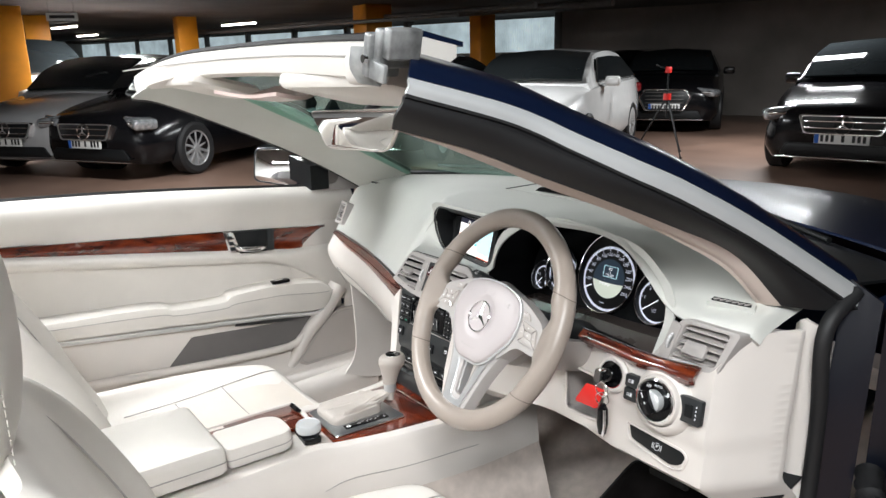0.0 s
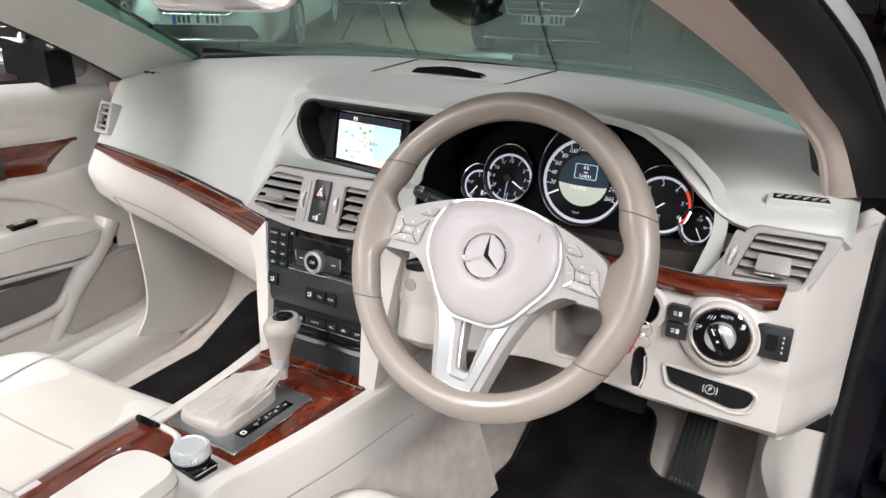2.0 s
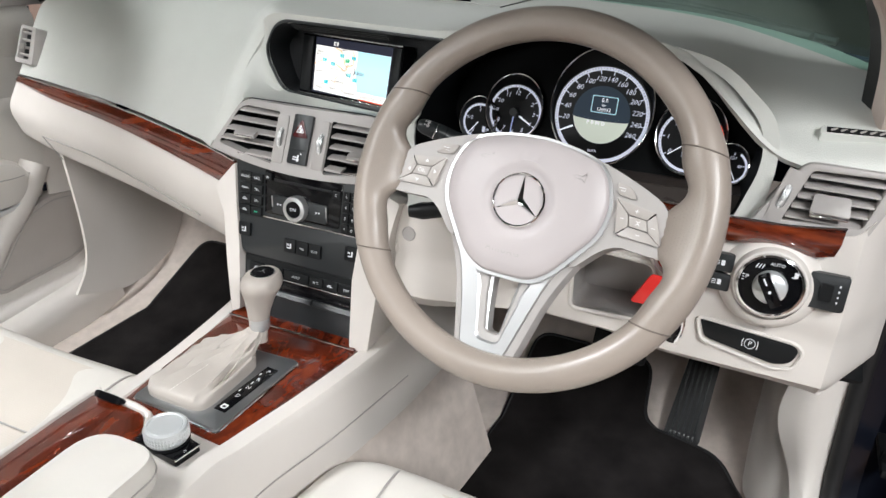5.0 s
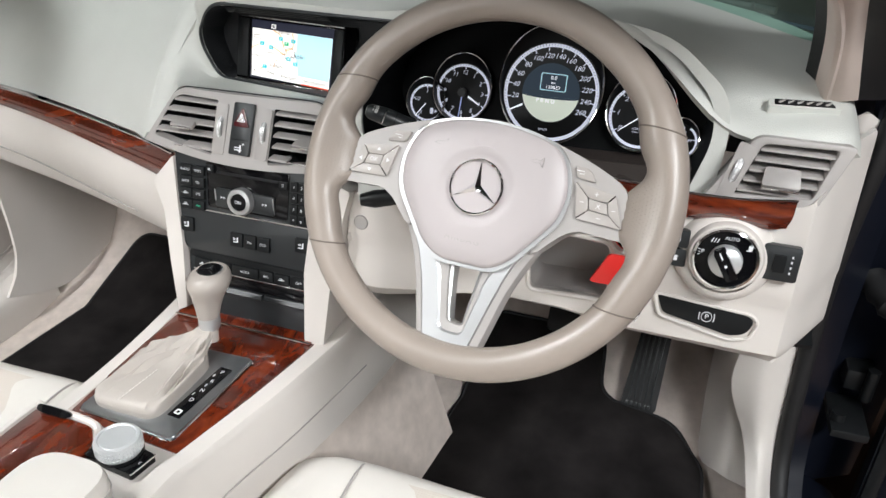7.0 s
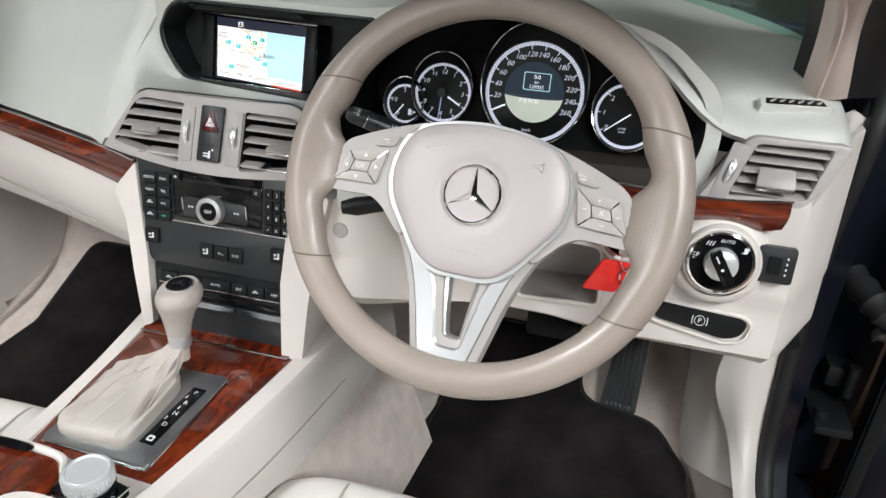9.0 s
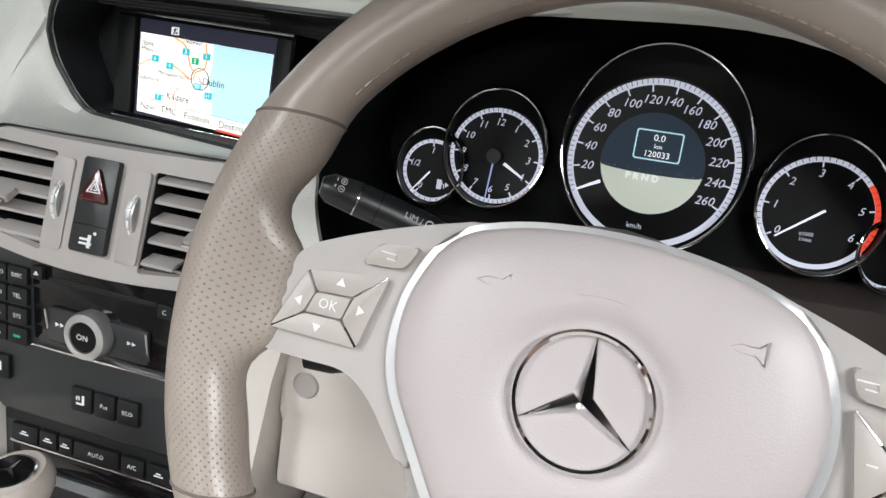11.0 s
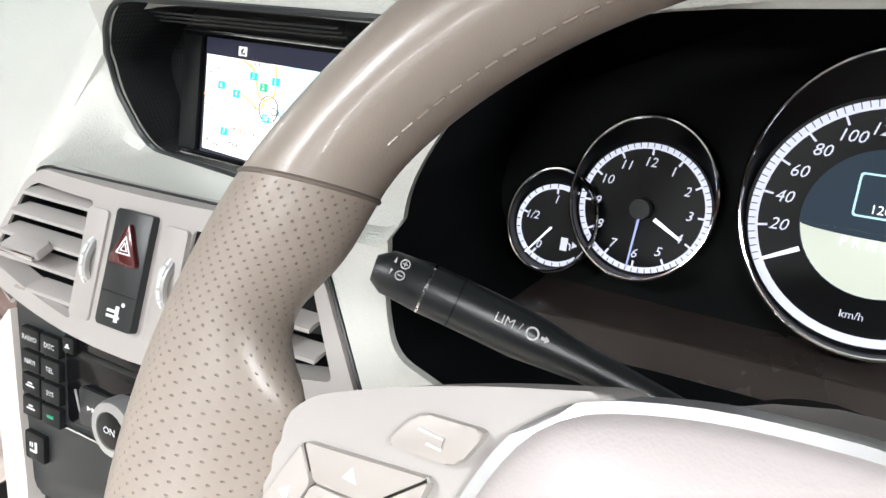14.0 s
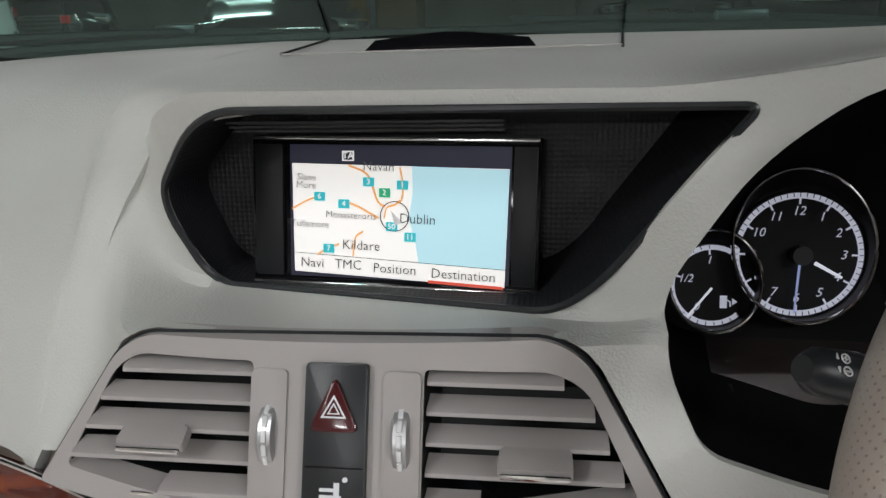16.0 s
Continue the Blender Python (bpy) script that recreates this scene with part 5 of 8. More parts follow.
def dial(cx, cy, r, a0, a1, marks, needles, fine, num, hood=1.13, red=None, size=0.0075, rnum=0.70, slant=0.25, band=0.10):
    g = part("dial", lathe([(r * 1.02, -0.006), (r * 1.02, 0.0), (0.0, 0.0)], at(C, cx, cy), 56), GAUGE_FACE, clu, "black dial with white scale ring")
    oy = r * 0.17
    part("bezel", tube([C @ Vector((cx + r * 1.07 * math.cos(t), cy + oy + r * 1.21 * math.sin(t), 0.010 - 0.005 * math.sin(t))) for t in [2 * math.pi * i / 64 for i in range(64)]], 0.0011, 8, closed=True), CHROME, g, "thin chrome bezel")
    part("bezel_well", loft([[C @ Vector((cx + r * f * math.cos(t), cy + o + r * q * math.sin(t), h - (0.005 * math.sin(t) if o else 0))) for t in [2 * math.pi * i / 56 for i in range(56)]] for f, q, o, h in ((1.065, 1.205, oy, 0.010), (1.02, 1.02, 0, -0.001))], cap=False), GAUGE_FACE, g)
    part("scale_ring", ring_band(cx, cy, r * (1 - band), r * 0.99, a0, a1, 0.0012), GAUGE_WHITE, g, "backlit white ring")
    if red:
        part("red_band", ring_band(cx, cy, r * (1 - band), r * 0.99, *red, 0.0015, 16), RED_INK, g)
    part("scale_engraving", ticks(cx, cy, r * (1 - band * 0.75), r * 1.0, fine, 0.00022, 0.0016), INK, g)
    for a, s in marks:
        part("tick", ticks(cx, cy, r * (1 - band * 1.9), r * (1 - band), [a], 0.00055, 0.0014), GAUGE_WHITE, g)
    sh = Matrix(((1, slant, 0, 0), (0, 1, 0, 0), (0, 0, 1, 0), (0, 0, 0, 1)))
    for a, s in marks:
        if s:
            part("numeral", letters(s, size, at(C, cx + r * rnum * math.cos(radians(a)), cy + r * rnum * math.sin(radians(a)), 0.0014) @ sh, 0), GAUGE_WHITE, g)
    for a, r0, r1, w, m in needles:
        part("needle", prism([(r * r0, -w), (r * r1, -w * 0.6), (r * r1, w * 0.6), (r * r0, w)], at(C, cx, cy) @ Matrix.Rotation(radians(a), 4, "Z"), 0.0062, 0.0002, 0.005), m, g)
    return g


NEEDLE = glow("needle_white", (0.85, 0.90, 1.0), 1.0)
NEEDLE_BLUE = glow("needle_blue", (0.35, 0.42, 0.75), 0.8)
g = dial(0.003, 0.0, 0.0365, 0, 360, [(90 - 30 * k, str(k or 12)) for k in range(12)], [(-29, 0.25, 0.72, 0.0011, NEEDLE), (-94, 0.12, 0.93, 0.0006, NEEDLE_BLUE)], [6 * k for k in range(60)], 12, red=None, rnum=0.70)
part("hub", lathe([(0.0, 0.010), (0.0055, 0.010), (0.006, 0.004)], at(C, 0.003, 0), 24), GREY_DARK, g)
g = dial(-0.045, -0.019, 0.0245, 62, 312, [(95, "1"), (165, "1/2"), (238, "0")], [(232, 0.05, 0.95, 0.0006, NEEDLE)], [95 + 12 * k for k in range(19)], 3, size=0.0068, rnum=0.62, band=0.13)
part("pump_mark", joined(prism(rect(-0.003, -0.004, 0.001, 0.0035), at(C, -0.037, -0.0285), 0.0015, 0, 0.001), prism([(0.004, -0.002), (0.007, 0), (0.004, 0.002)], at(C, -0.037, -0.0285), 0.0015, 0, 0.001), tube([at(C, -0.037, -0.0285) @ Vector(p) for p in ((0.001, 0.001, 0.0013), (0.0028, 0.0, 0.0013), (0.003, -0.003, 0.0013))], 0.0004, 5)), GAUGE_WHITE, g)
g = dial(0.117, 0.0125, 0.061, 0, 360, [(208, "")] + [(190 - 18 * k, str(20 + 20 * k)) for k in range(13)], [(208, 0.62, 0.93, 0.0012, NEEDLE)], [208 - 3.6 * k for k in range(67)], 13, hood=1.08, size=0.0088, rnum=0.745, band=0.085)
dc = at(C, 0.117, 0.0125)
part("lcd", lathe([(0.0, 0.0016), (0.0365, 0.0016)], dc, 48), LCD_DEEP, g, "round colour display")
part("lcd_ground", loft([[dc @ Vector((0.036 * math.cos(t), 0.036 * math.sin(t), 0.0019)) for t in [math.pi * (1.04 + 0.92 * i / 24) for i in range(25)]], [dc @ Vector((0.036 * math.cos(t), -0.0045 - 0.003 * math.sin(t), 0.0019)) for t in [math.pi * (1 - i / 24) for i in range(25)]]], cap=False), LCD, g, "pale lower half of the display")
part("lcd_frame", hoop(rect(-0.0165, 0.0005, 0.0165, 0.022, 0.002), rect(-0.0155, 0.0015, 0.0155, 0.021, 0.0015), at(dc, 0.002, 0.002), 0.0024, 0.0018, 0), LCD_BLUE, g)
for s, x, y, h in (("0.0", 0.002, 0.0185, 0.0068), ("km", 0.002, 0.0125, 0.0045), ("120033", 0.002, 0.0068, 0.0062), ("P R N D", -0.005, -0.0105, 0.0068)):
    part("display_word", letters(s, h, at(dc, x, y, 0.0034), 0), WHITE_GLOW, g)
part("unit_word", letters("km/h", 0.0055, at(dc, -0.004, -0.046, 0.0014), 0), GAUGE_WHITE, g)
g = dial(0.231, -0.003, 0.039, 0, 360, [(214, "0"), (176, "1"), (136, "2"), (96, "3"), (54, "4"), (12, "5"), (-28, "6")], [(219, -0.12, 0.80, 0.0008, NEEDLE)], [214 - 6.5 * k for k in range(38)], 7, red=(-36, 40), size=0.0078, rnum=0.70)
part("unit_word", letters("x1000\n1/min", 0.0038, at(C, 0.227, -0.020, 0.0014), 0), GAUGE_WHITE, g)
g = dial(0.281, -0.026, 0.0205, 150, 420, [(80, "120"), (10, "80")], [(-60, 0.0, 0.9, 0.0005, NEEDLE)], [60 + 15 * k for k in range(18)], 2, size=0.005, rnum=0.55, band=0.14)
LEDGE = mat("brown_black_satin_plastic", (0.042, 0.034, 0.031), 0.27, grain=0.15, scale=1300, var=0.12)
part("visor_ledge", sheet([[(0.165, 0.250, 0.868), (0.30, 0.262, 0.866), (0.45, 0.262, 0.868), (0.545, 0.250, 0.876)], [(0.170, 0.322, 0.868), (0.30, 0.326, 0.866), (0.45, 0.326, 0.868), (0.54, 0.322, 0.876)]], 20, 8, 0.003), LEDGE, clu, "dark satin ledge under the dials")
part("lower_cover", sheet([[(0.165, 0.222, 0.836), (0.30, 0.232, 0.836), (0.45, 0.232, 0.838), (0.540, 0.222, 0.850)], [(0.163, 0.238, 0.852), (0.30, 0.25, 0.852), (0.45, 0.25, 0.854), (0.543, 0.238, 0.864)], [(0.165, 0.251, 0.868), (0.30, 0.263, 0.866), (0.45, 0.263, 0.868), (0.545, 0.251, 0.876)]], 20, 12, 0.003), LEDGE, clu)
part("reset_pin", tube([(0.196, 0.245, 0.862), (0.196, 0.224, 0.860)], [0.0035, 0.004], 14), BLACK, clu)

# ---- steering column ----
col = thing("steering_column", "warm grey steering column shroud with black stalks", "steering column", (0.355, 0.12, 0.86))
part("shroud", loft([[(0.355 + w * math.cos(t), y + 0.0, z + h * math.sin(t)) for t in [2 * math.pi * i / 28 for i in range(28)]] for y, z, w, h in ((0.055, 0.893, 0.055, 0.045), (0.085, 0.882, 0.058, 0.044), (0.14, 0.860, 0.056, 0.040), (0.26, 0.82, 0.05, 0.036))]), BLACK, col)
part("lower_shroud", loft([[(0.355 + w * math.cos(t), y, z + h * math.sin(t)) for t in [math.pi * (1 + i / 18) for i in range(19)]] for y, z, w, h in ((0.060, 0.893, 0.070, 0.066), (0.12, 0.876, 0.074, 0.072), (0.26, 0.83, 0.07, 0.07))]), TAUPE, col, "warm grey lower half")
ST = [Vector(p) for p in ((0.1875, 0.126, 0.9395), (0.192, 0.128, 0.938), (0.207, 0.132, 0.933), (0.217, 0.135, 0.929), (0.241, 0.142, 0.919), (0.265, 0.149, 0.909), (0.313, 0.160, 0.889))]
stk = part("cruise_stalk", tube(ST, [0.005, 0.0085, 0.0098, 0.0098, 0.0098, 0.0070, 0.006], 20), GREY_DARK, col, "black cruise control stalk with white symbols")
sd = (ST[4] - ST[2]).normalized()
for p in (ST[2], ST[3] + sd * 0.001):
    part("collar_ring", tube([p - sd * 0.0004, p + sd * 0.0004], 0.0100, 24), CHROME if p == ST[2] else BLACK, stk)
up = Vector((0.0, -0.62, 0.78))
zf = (up - sd * up.dot(sd)).normalized()
yf = zf.cross(sd)
SF = Matrix(((sd.x, yf.x, zf.x, 0), (sd.y, yf.y, zf.y, 0), (sd.z, yf.z, zf.z, 0), (0, 0, 0, 1)))
part("stalk_word", letters("LIM /", 0.0052, Matrix.Translation(ST[3] + sd * 0.021 + zf * 0.0099 - yf * 0.0015) @ SF, 0), WHITE_FLAT, stk)
sm = Matrix.Translation(ST[3] + sd * 0.0305 + zf * 0.0098 - yf * 0.0015) @ SF
part("stalk_mark", joined(hoop(circle(0, 0, 0.0026, 20), circle(0, 0, 0.0019, 20), sm, 0.0004, 0, 0), prism([(0.0035, -0.0006), (0.005, -0.0006), (0.005, -0.0014), (0.0068, 0), (0.005, 0.0014), (0.005, 0.0006), (0.0035, 0.0006)], sm, 0.0004, 0, 0)), WHITE_FLAT, stk)
sm = Matrix.Translation(ST[1] + sd * 0.0045 + zf * 0.0094) @ SF
part("stalk_mark", joined(*[hoop(circle(0.0012, y, 0.0019, 18), circle(0.0012, y, 0.0015, 18), sm, 0.0005, 0, 0) for y in (-0.0024, 0.0024)], *[prism(rect(0.0002, y - 0.0002, 0.0022, y + 0.0002), sm, 0.0005, 0, 0) for y in (-0.0024, 0.0024)], prism(rect(0.001, 0.0014, 0.0014, 0.0034), sm, 0.0005, 0, 0), *[prism([(-0.003, y - s * 0.001), (-0.002, y - s * 0.001), (-0.0025, y + s * 0.0014)][::s], sm, 0.0005, 0, 0) for y, s in ((0.0024, 1), (-0.0024, -1))]), WHITE_FLAT, stk)
part("signal_stalk", tube([(0.30, 0.150, 0.860), (0.25, 0.130, 0.846), (0.20, 0.115, 0.838), (0.185, 0.111, 0.836)], [0.006, 0.008, 0.0105, 0.007], 16), BLACK, col, "black indicator and wiper stalk")

# ---- steering wheel ----
whl = thing("steering_wheel", "three-spoke steering wheel in warm grey perforated leather with silver spokes", "steering wheel", (0.3487, 0.0080, 0.9181))
W = face((0.3487, 0.0080, 0.9181), 27.6, -4.0, -1.4)
RIM_Z = -0.0105
SEAM = mat("dark_leather_seam", (0.17, 0.14, 0.12), 0.6, var=0.05)
def perforated(name, color, pitch, rough=0.38):
    """Leather with a diamond lattice of punched holes, laid out along the surface in metres."""
    m, t, b = nodes_of(name)
    uv = t.nodes.new("ShaderNodeUVMap")
    mp = t.nodes.new("ShaderNodeMapping")
    mp.inputs["Scale"].default_value = (1.414 / pitch, 1.414 / pitch, 1)
    mp.inputs["Rotation"].default_value = (0, 0, radians(45))
    vo = t.nodes.new("ShaderNodeTexVoronoi")
    vo.voronoi_dimensions = "2D"
    vo.inputs["Scale"].default_value, vo.inputs["Randomness"].default_value = 1.0, 0.06
    t.links.new(uv.outputs[0], mp.inputs[0])
    t.links.new(mp.outputs[0], vo.inputs["Vector"])
    mr = t.nodes.new("ShaderNodeMapRange")
    mr.interpolation_type = "SMOOTHSTEP"
    mr.inputs["From Min"].default_value, mr.inputs["From Max"].default_value = 0.05, 0.15
    t.links.new(vo.outputs["Distance"], mr.inputs[0])
    tc = t.nodes.new("ShaderNodeTexCoord")
    nz = t.nodes.new("ShaderNodeTexNoise")
    nz.inputs["Scale"].default_value, nz.inputs["Detail"].default_value = 28, 4
    t.links.new(tc.outputs["Object"], nz.inputs[0])
    rp = t.nodes.new("ShaderNodeValToRGB")
    rp.color_ramp.elements[0].color = (*[c * 0.86 for c in color], 1)
    rp.color_ramp.elements[1].color = (*[c * 1.06 for c in color], 1)
    t.links.new(nz.outputs[0], rp.inputs[0])
    mx = t.nodes.new("ShaderNodeMix")
    mx.data_type = "RGBA"
    mx.inputs["A"].default_value = (*[c * 0.84 for c in color], 1)
    t.links.new(mr.outputs[0], mx.inputs["Factor"])
    t.links.new(rp.outputs[0], mx.inputs["B"])
    t.links.new(mx.outputs["Result"], b.inputs["Base Color"])
    bp = t.nodes.new("ShaderNodeBump")
    bp.inputs["Strength"].default_value, bp.inputs["Distance"].default_value = 0.8, 0.0007
    t.links.new(mr.outputs[0], bp.inputs["Height"])
    t.links.new(bp.outputs[0], b.inputs["Normal"])
    b.inputs["Roughness"].default_value = rough
    b.inputs["Coat Weight"].default_value, b.inputs["Coat Roughness"].default_value = 0.12, 0.2
    return m


PERF = perforated("perforated_leather", (0.345, 0.293, 0.255), 0.0036)
SEG = 28


def rim_point(a, q):
    """A place on the rim's skin; beside the side spokes it swells and runs inwards as a web."""
    t = radians(a)
    side = abs(((a + 180) % 360) - 180)
    side = min(side, 180 - side) * (1 if math.sin(t) > 0 else -1)
    swell = math.exp(-((side - 24) / 7.0) ** 2) + 0.6 * math.exp(-((side + 22) / 8.0) ** 2)
    over = max(0.0, side - 7, -7 - side)
    web = math.exp(-(over / 5.0) ** 2)
    rc, rr, rz = 0.1698 - 0.0025 * swell, 0.0165 + 0.0030 * swell, 0.0158 + 0.0012 * swell
    c, s = math.cos(q), math.sin(q)
    inner = max(0.0, -c) ** 1.5
    crease = 0.0006 * web * inner * math.sin(side * 1.7)
    r = rc + rr * c - 0.020 * web * inner
    return W @ (Vector((math.cos(t), math.sin(t), 0)) * r + Vector((0.002, 0.008, RIM_Z + (rz - 0.003 * web * inner) * s - 0.004 * web * inner + crease)))


def rim_ring(a, skew=0.0, seg=SEG):
    """One ring of the rim; a skewed ring reaches further along on the inner side."""
    return [rim_point(a - skew * math.cos(2 * math.pi * j / seg), 2 * math.pi * j / seg) for j in range(seg)]


def rim_piece(a0, a1, k0, k1, n):
    """A length of rim between two skewed seams, with its skin laid out in metres."""
    bm = bmesh.new()
    uv = bm.loops.layers.uv.new("skin")
    rows = []
    for i in range(n + 1):
        f = i / n
        rows.append([bm.verts.new(p) for p in rim_ring(a0 + (a1 - a0) * f, k0 + (k1 - k0) * f)])
    for i in range(n):
        for j in range(SEG):
            quad = bm.faces.new((rows[i][j], rows[i][(j + 1) % SEG], rows[i + 1][(j + 1) % SEG], rows[i + 1][j]))
            for lp, (u, v) in zip(quad.loops, ((i, j), (i, j + 1), (i + 1, j + 1), (i + 1, j))):
                lp[uv].uv = (radians(a0 + (a1 - a0) * u / n) * 0.162, 2 * math.pi * v / SEG * 0.0178)
    return bm


SEAMS = ((27.3, 3.7), (152.7, -3.7), (212.0, 2.8), (329.5, -2.8))
for name, i, j, m in (("upper_rim", 0, 1, TAUPE_LEATHER), ("grip", 1, 2, PERF), ("lower_rim", 2, 3, TAUPE_LEATHER), ("grip", 3, 0, PERF)):
    (a0, k0), (a1, k1) = SEAMS[i], SEAMS[j]
    a1 += 360 if a1 < a0 else 0
    part(name, rim_piece(a0, a1, k0, k1, int((a1 - a0) / 1.6)), m, whl, "perforated leather grip" if m is PERF else "smooth leather rim")
for a, k in SEAMS:
    part("rim_seam", tube(rim_ring(a, k), 0.0008, 6, closed=True), SEAM, whl)
for a0, a1 in ((34, 146), (218, 324)):
    bms = []
    for i in range(int((a1 - a0) / 1.9)):
        a = a0 + 1.9 * i
        bms.append(tube([rim_point(a, 2.75), rim_point(a + 1.3, 2.75)], 0.0005, 5))
    part("stitching", joined(*bms), TAUPE_LEATHER, whl, "tone-in-tone stitching inside the rim")


WS = at(W, 0, 0, -0.0045)


def spoke(s):
    """A side spoke with its key block; s is -1 on the left."""
    def q(pts):
        return [(s * x + 0.002, y) for x, y in pts][::-s]
    sp = part("spoke", prism(rounded(q([(0.050, 0.062), (0.084, 0.0515), (0.107, 0.043), (0.133, 0.031), (0.1465, -0.004), (0.1463, -0.0168), (0.124, -0.0165), (0.099, -0.0150), (0.086, -0.022), (0.060, -0.050)][::-1]), [0.01, 0.01, 0.01, 0.012, 0.01, 0.006, 0.01, 0.01, 0.01, 0.01]), WS, -0.006, 0.011, -0.034, 5), TAUPE, whl, "warm grey side spoke with keys")
    tl, tr, br, b_l = (0.0877, 0.0281), (0.1256, 0.0223), (0.1369, -0.0067), (0.0945, -0.0050)
    itl, itr, ibr, ibl = (0.1019, 0.0153), (0.1193, 0.0137), (0.1226, 0.0036), (0.1044, 0.0047)
    for quad in ((tl, tr, itr, itl), (tr, br, ibr, itr), (br, b_l, ibl, ibr), (b_l, tl, itl, ibl), (itl, itr, ibr, ibl)):
        k = [tuple(p) for p in q(quad[::-1])]
        c = (sum(p[0] for p in k) / 4, sum(p[1] for p in k) / 4)
        key_ = part("key", prism(rounded([(c[0] + (x - c[0]) * 0.94, c[1] + (y - c[1]) * 0.93) for x, y in k], 0.0012, 3), WS, -0.0025, 0.0008, -0.008), KEYGREY, sp)
        if quad[0] == itl and quad[2] == ibr:
            part("key_word", letters("OK" if s < 0 else "X", 0.0062, at(WS, c[0], c[1], -0.0023), 0), WHITE_FLAT, key_)
        else:
            dx, dy = c[0] - (s * 0.112 + 0.002), c[1] - 0.0093
            an = math.atan2(dy, dx)
            if s < 0:
                bm = prism([(-0.0012, -0.0022), (0.0022, 0), (-0.0012, 0.0022)], at(WS, *c, -0.0027) @ Matrix.Rotation(round(an / (math.pi / 2)) * math.pi / 2, 4, "Z"), 0.0005, 0)
            else:
                bm = joined(prism(rect(-0.0018, -0.0003, 0.0018, 0.0003), at(WS, *c, -0.0027), 0.0005, 0), *([prism(rect(-0.0003, -0.0018, 0.0003, 0.0018), at(WS, *c, -0.0027), 0.0005, 0)] if dy > 0.006 else []))
            part("key_mark", bm, WHITE_FLAT, key_)
    for ca, cb in ((tl, itl), (tr, itr), (br, ibr), (b_l, ibl)):
        part("chrome_corner", tube([WS @ Vector((s * (ca[0] * (1 - f) + cb[0] * f) + 0.002, ca[1] * (1 - f) + cb[1] * f, -0.0035)) for f in (0.08, 0.75)], 0.0009, 6), CHROME, sp)
    back = [(0.078, 0.0430), (0.096, 0.0410), (0.1025, 0.0305), (0.083, 0.0325)] if s < 0 else [(0.0845, 0.0420), (0.0974, 0.0404), (0.1061, 0.0298), (0.088, 0.0310)]
    bk_ = part("back_key", prism(rounded(q(back[::-1]), 0.003, 4), WS, -0.0025, 0.0008, -0.008), KEYGREY, sp)
    part("key_mark", tube([at(WS, s * 0.0905 + 0.002, 0.0365, -0.0022) @ Vector(p) for p in ((-0.004, 0.001, 0), (0.003, 0.001, 0), (0.003, -0.0015, 0), (-0.001, -0.0015, 0))], 0.0004, 5), WHITE_FLAT, bk_)


KEYGREY = mat("key_grey", (0.43, 0.395, 0.37), 0.4, var=0.02)
spoke(-1)
spoke(1)
# silver double spoke
A = [(-0.079, -0.006), (-0.046, -0.062), (-0.035, -0.092), (-0.0222, -0.146), (-0.0155, -0.1535), (0.018, -0.1535), (0.0252, -0.146), (0.040, -0.092), (0.049, -0.062), (0.083, -0.006)]
B = [(-0.083, -0.008), (-0.055, -0.060), (-0.0435, -0.088), (-0.0285, -0.149), (-0.018, -0.1605), (0.022, -0.1605), (0.0335, -0.149), (0.049, -0.088), (0.060, -0.060), (0.087, -0.008)]
AR_V = [0.004, 0.02, 0.03, 0.008, 0.008, 0.008, 0.008, 0.03, 0.02, 0.004]
OUT = rounded(A, AR_V)
HOLE = rounded([(-0.0081, -0.064), (-0.0055, -0.090), (-0.003, -0.108), (-0.0002, -0.1245), (0.003, -0.1268), (0.010, -0.1272), (0.0128, -0.1255), (0.0145, -0.108), (0.0165, -0.090), (0.0195, -0.064)], 0.002)
part("spoke_backing", hoop(rounded(B, AR_V), [((x - 0.0055) * 1.25 + 0.0055, y) for x, y in HOLE], W, -0.0135, -0.036, 0.003), TAUPE, whl)


def inset(loop, other, f):
    return [(x + (u - x) * f, y + (v - y) * f) for (x, y), (u, v) in zip(loop, other)]


part("silver_spoke", loft([[W @ Vector((x, y, h)) for x, y in ring] for ring, h in ((OUT, -0.024), (OUT, -0.0125), (inset(OUT, HOLE, 0.05), -0.0112), (inset(OUT, HOLE, 0.62), -0.0118), (inset(OUT, HOLE, 0.94), -0.0185), (HOLE, -0.0195), (HOLE, -0.034))], cap=False), SILVER, whl, "satin silver lower spoke with an open slot", 24)
AIR = [(-0.066, 0.052), (-0.036, 0.0625), (0.004, 0.067), (0.044, 0.0625), (0.074, 0.052), (0.0865, 0.020), (0.083, -0.010), (0.048, -0.056), (0.030, -0.069), (-0.021, -0.070), (-0.041, -0.058), (-0.075, -0.010), (-0.0785, 0.020)]
AR = [0.018, 0.02, 0.02, 0.02, 0.018, 0.016, 0.02, 0.012, 0.012, 0.012, 0.012, 0.02, 0.016]
big = [((x - 0.004) * (1.03 if y > -0.005 else 1.05 if y > -0.03 else 1.07) + 0.004, y * (1.03 if y > -0.02 else 1.04)) for x, y in AIR]
part("trim_ring", prism(rounded(big[::-1], AR[::-1]), W, -0.0072, 0.0020, -0.03), SILVER, whl, "silver edge round the airbag cover")


def dome(poly, m, levels):
    c = (sum(p[0] for p in poly) / len(poly), sum(p[1] for p in poly) / len(poly))
    return loft([[m @ Vector((c[0] + (x - c[0]) * f, c[1] + (y - c[1]) * f, h)) for x, y in poly] for f, h in levels])


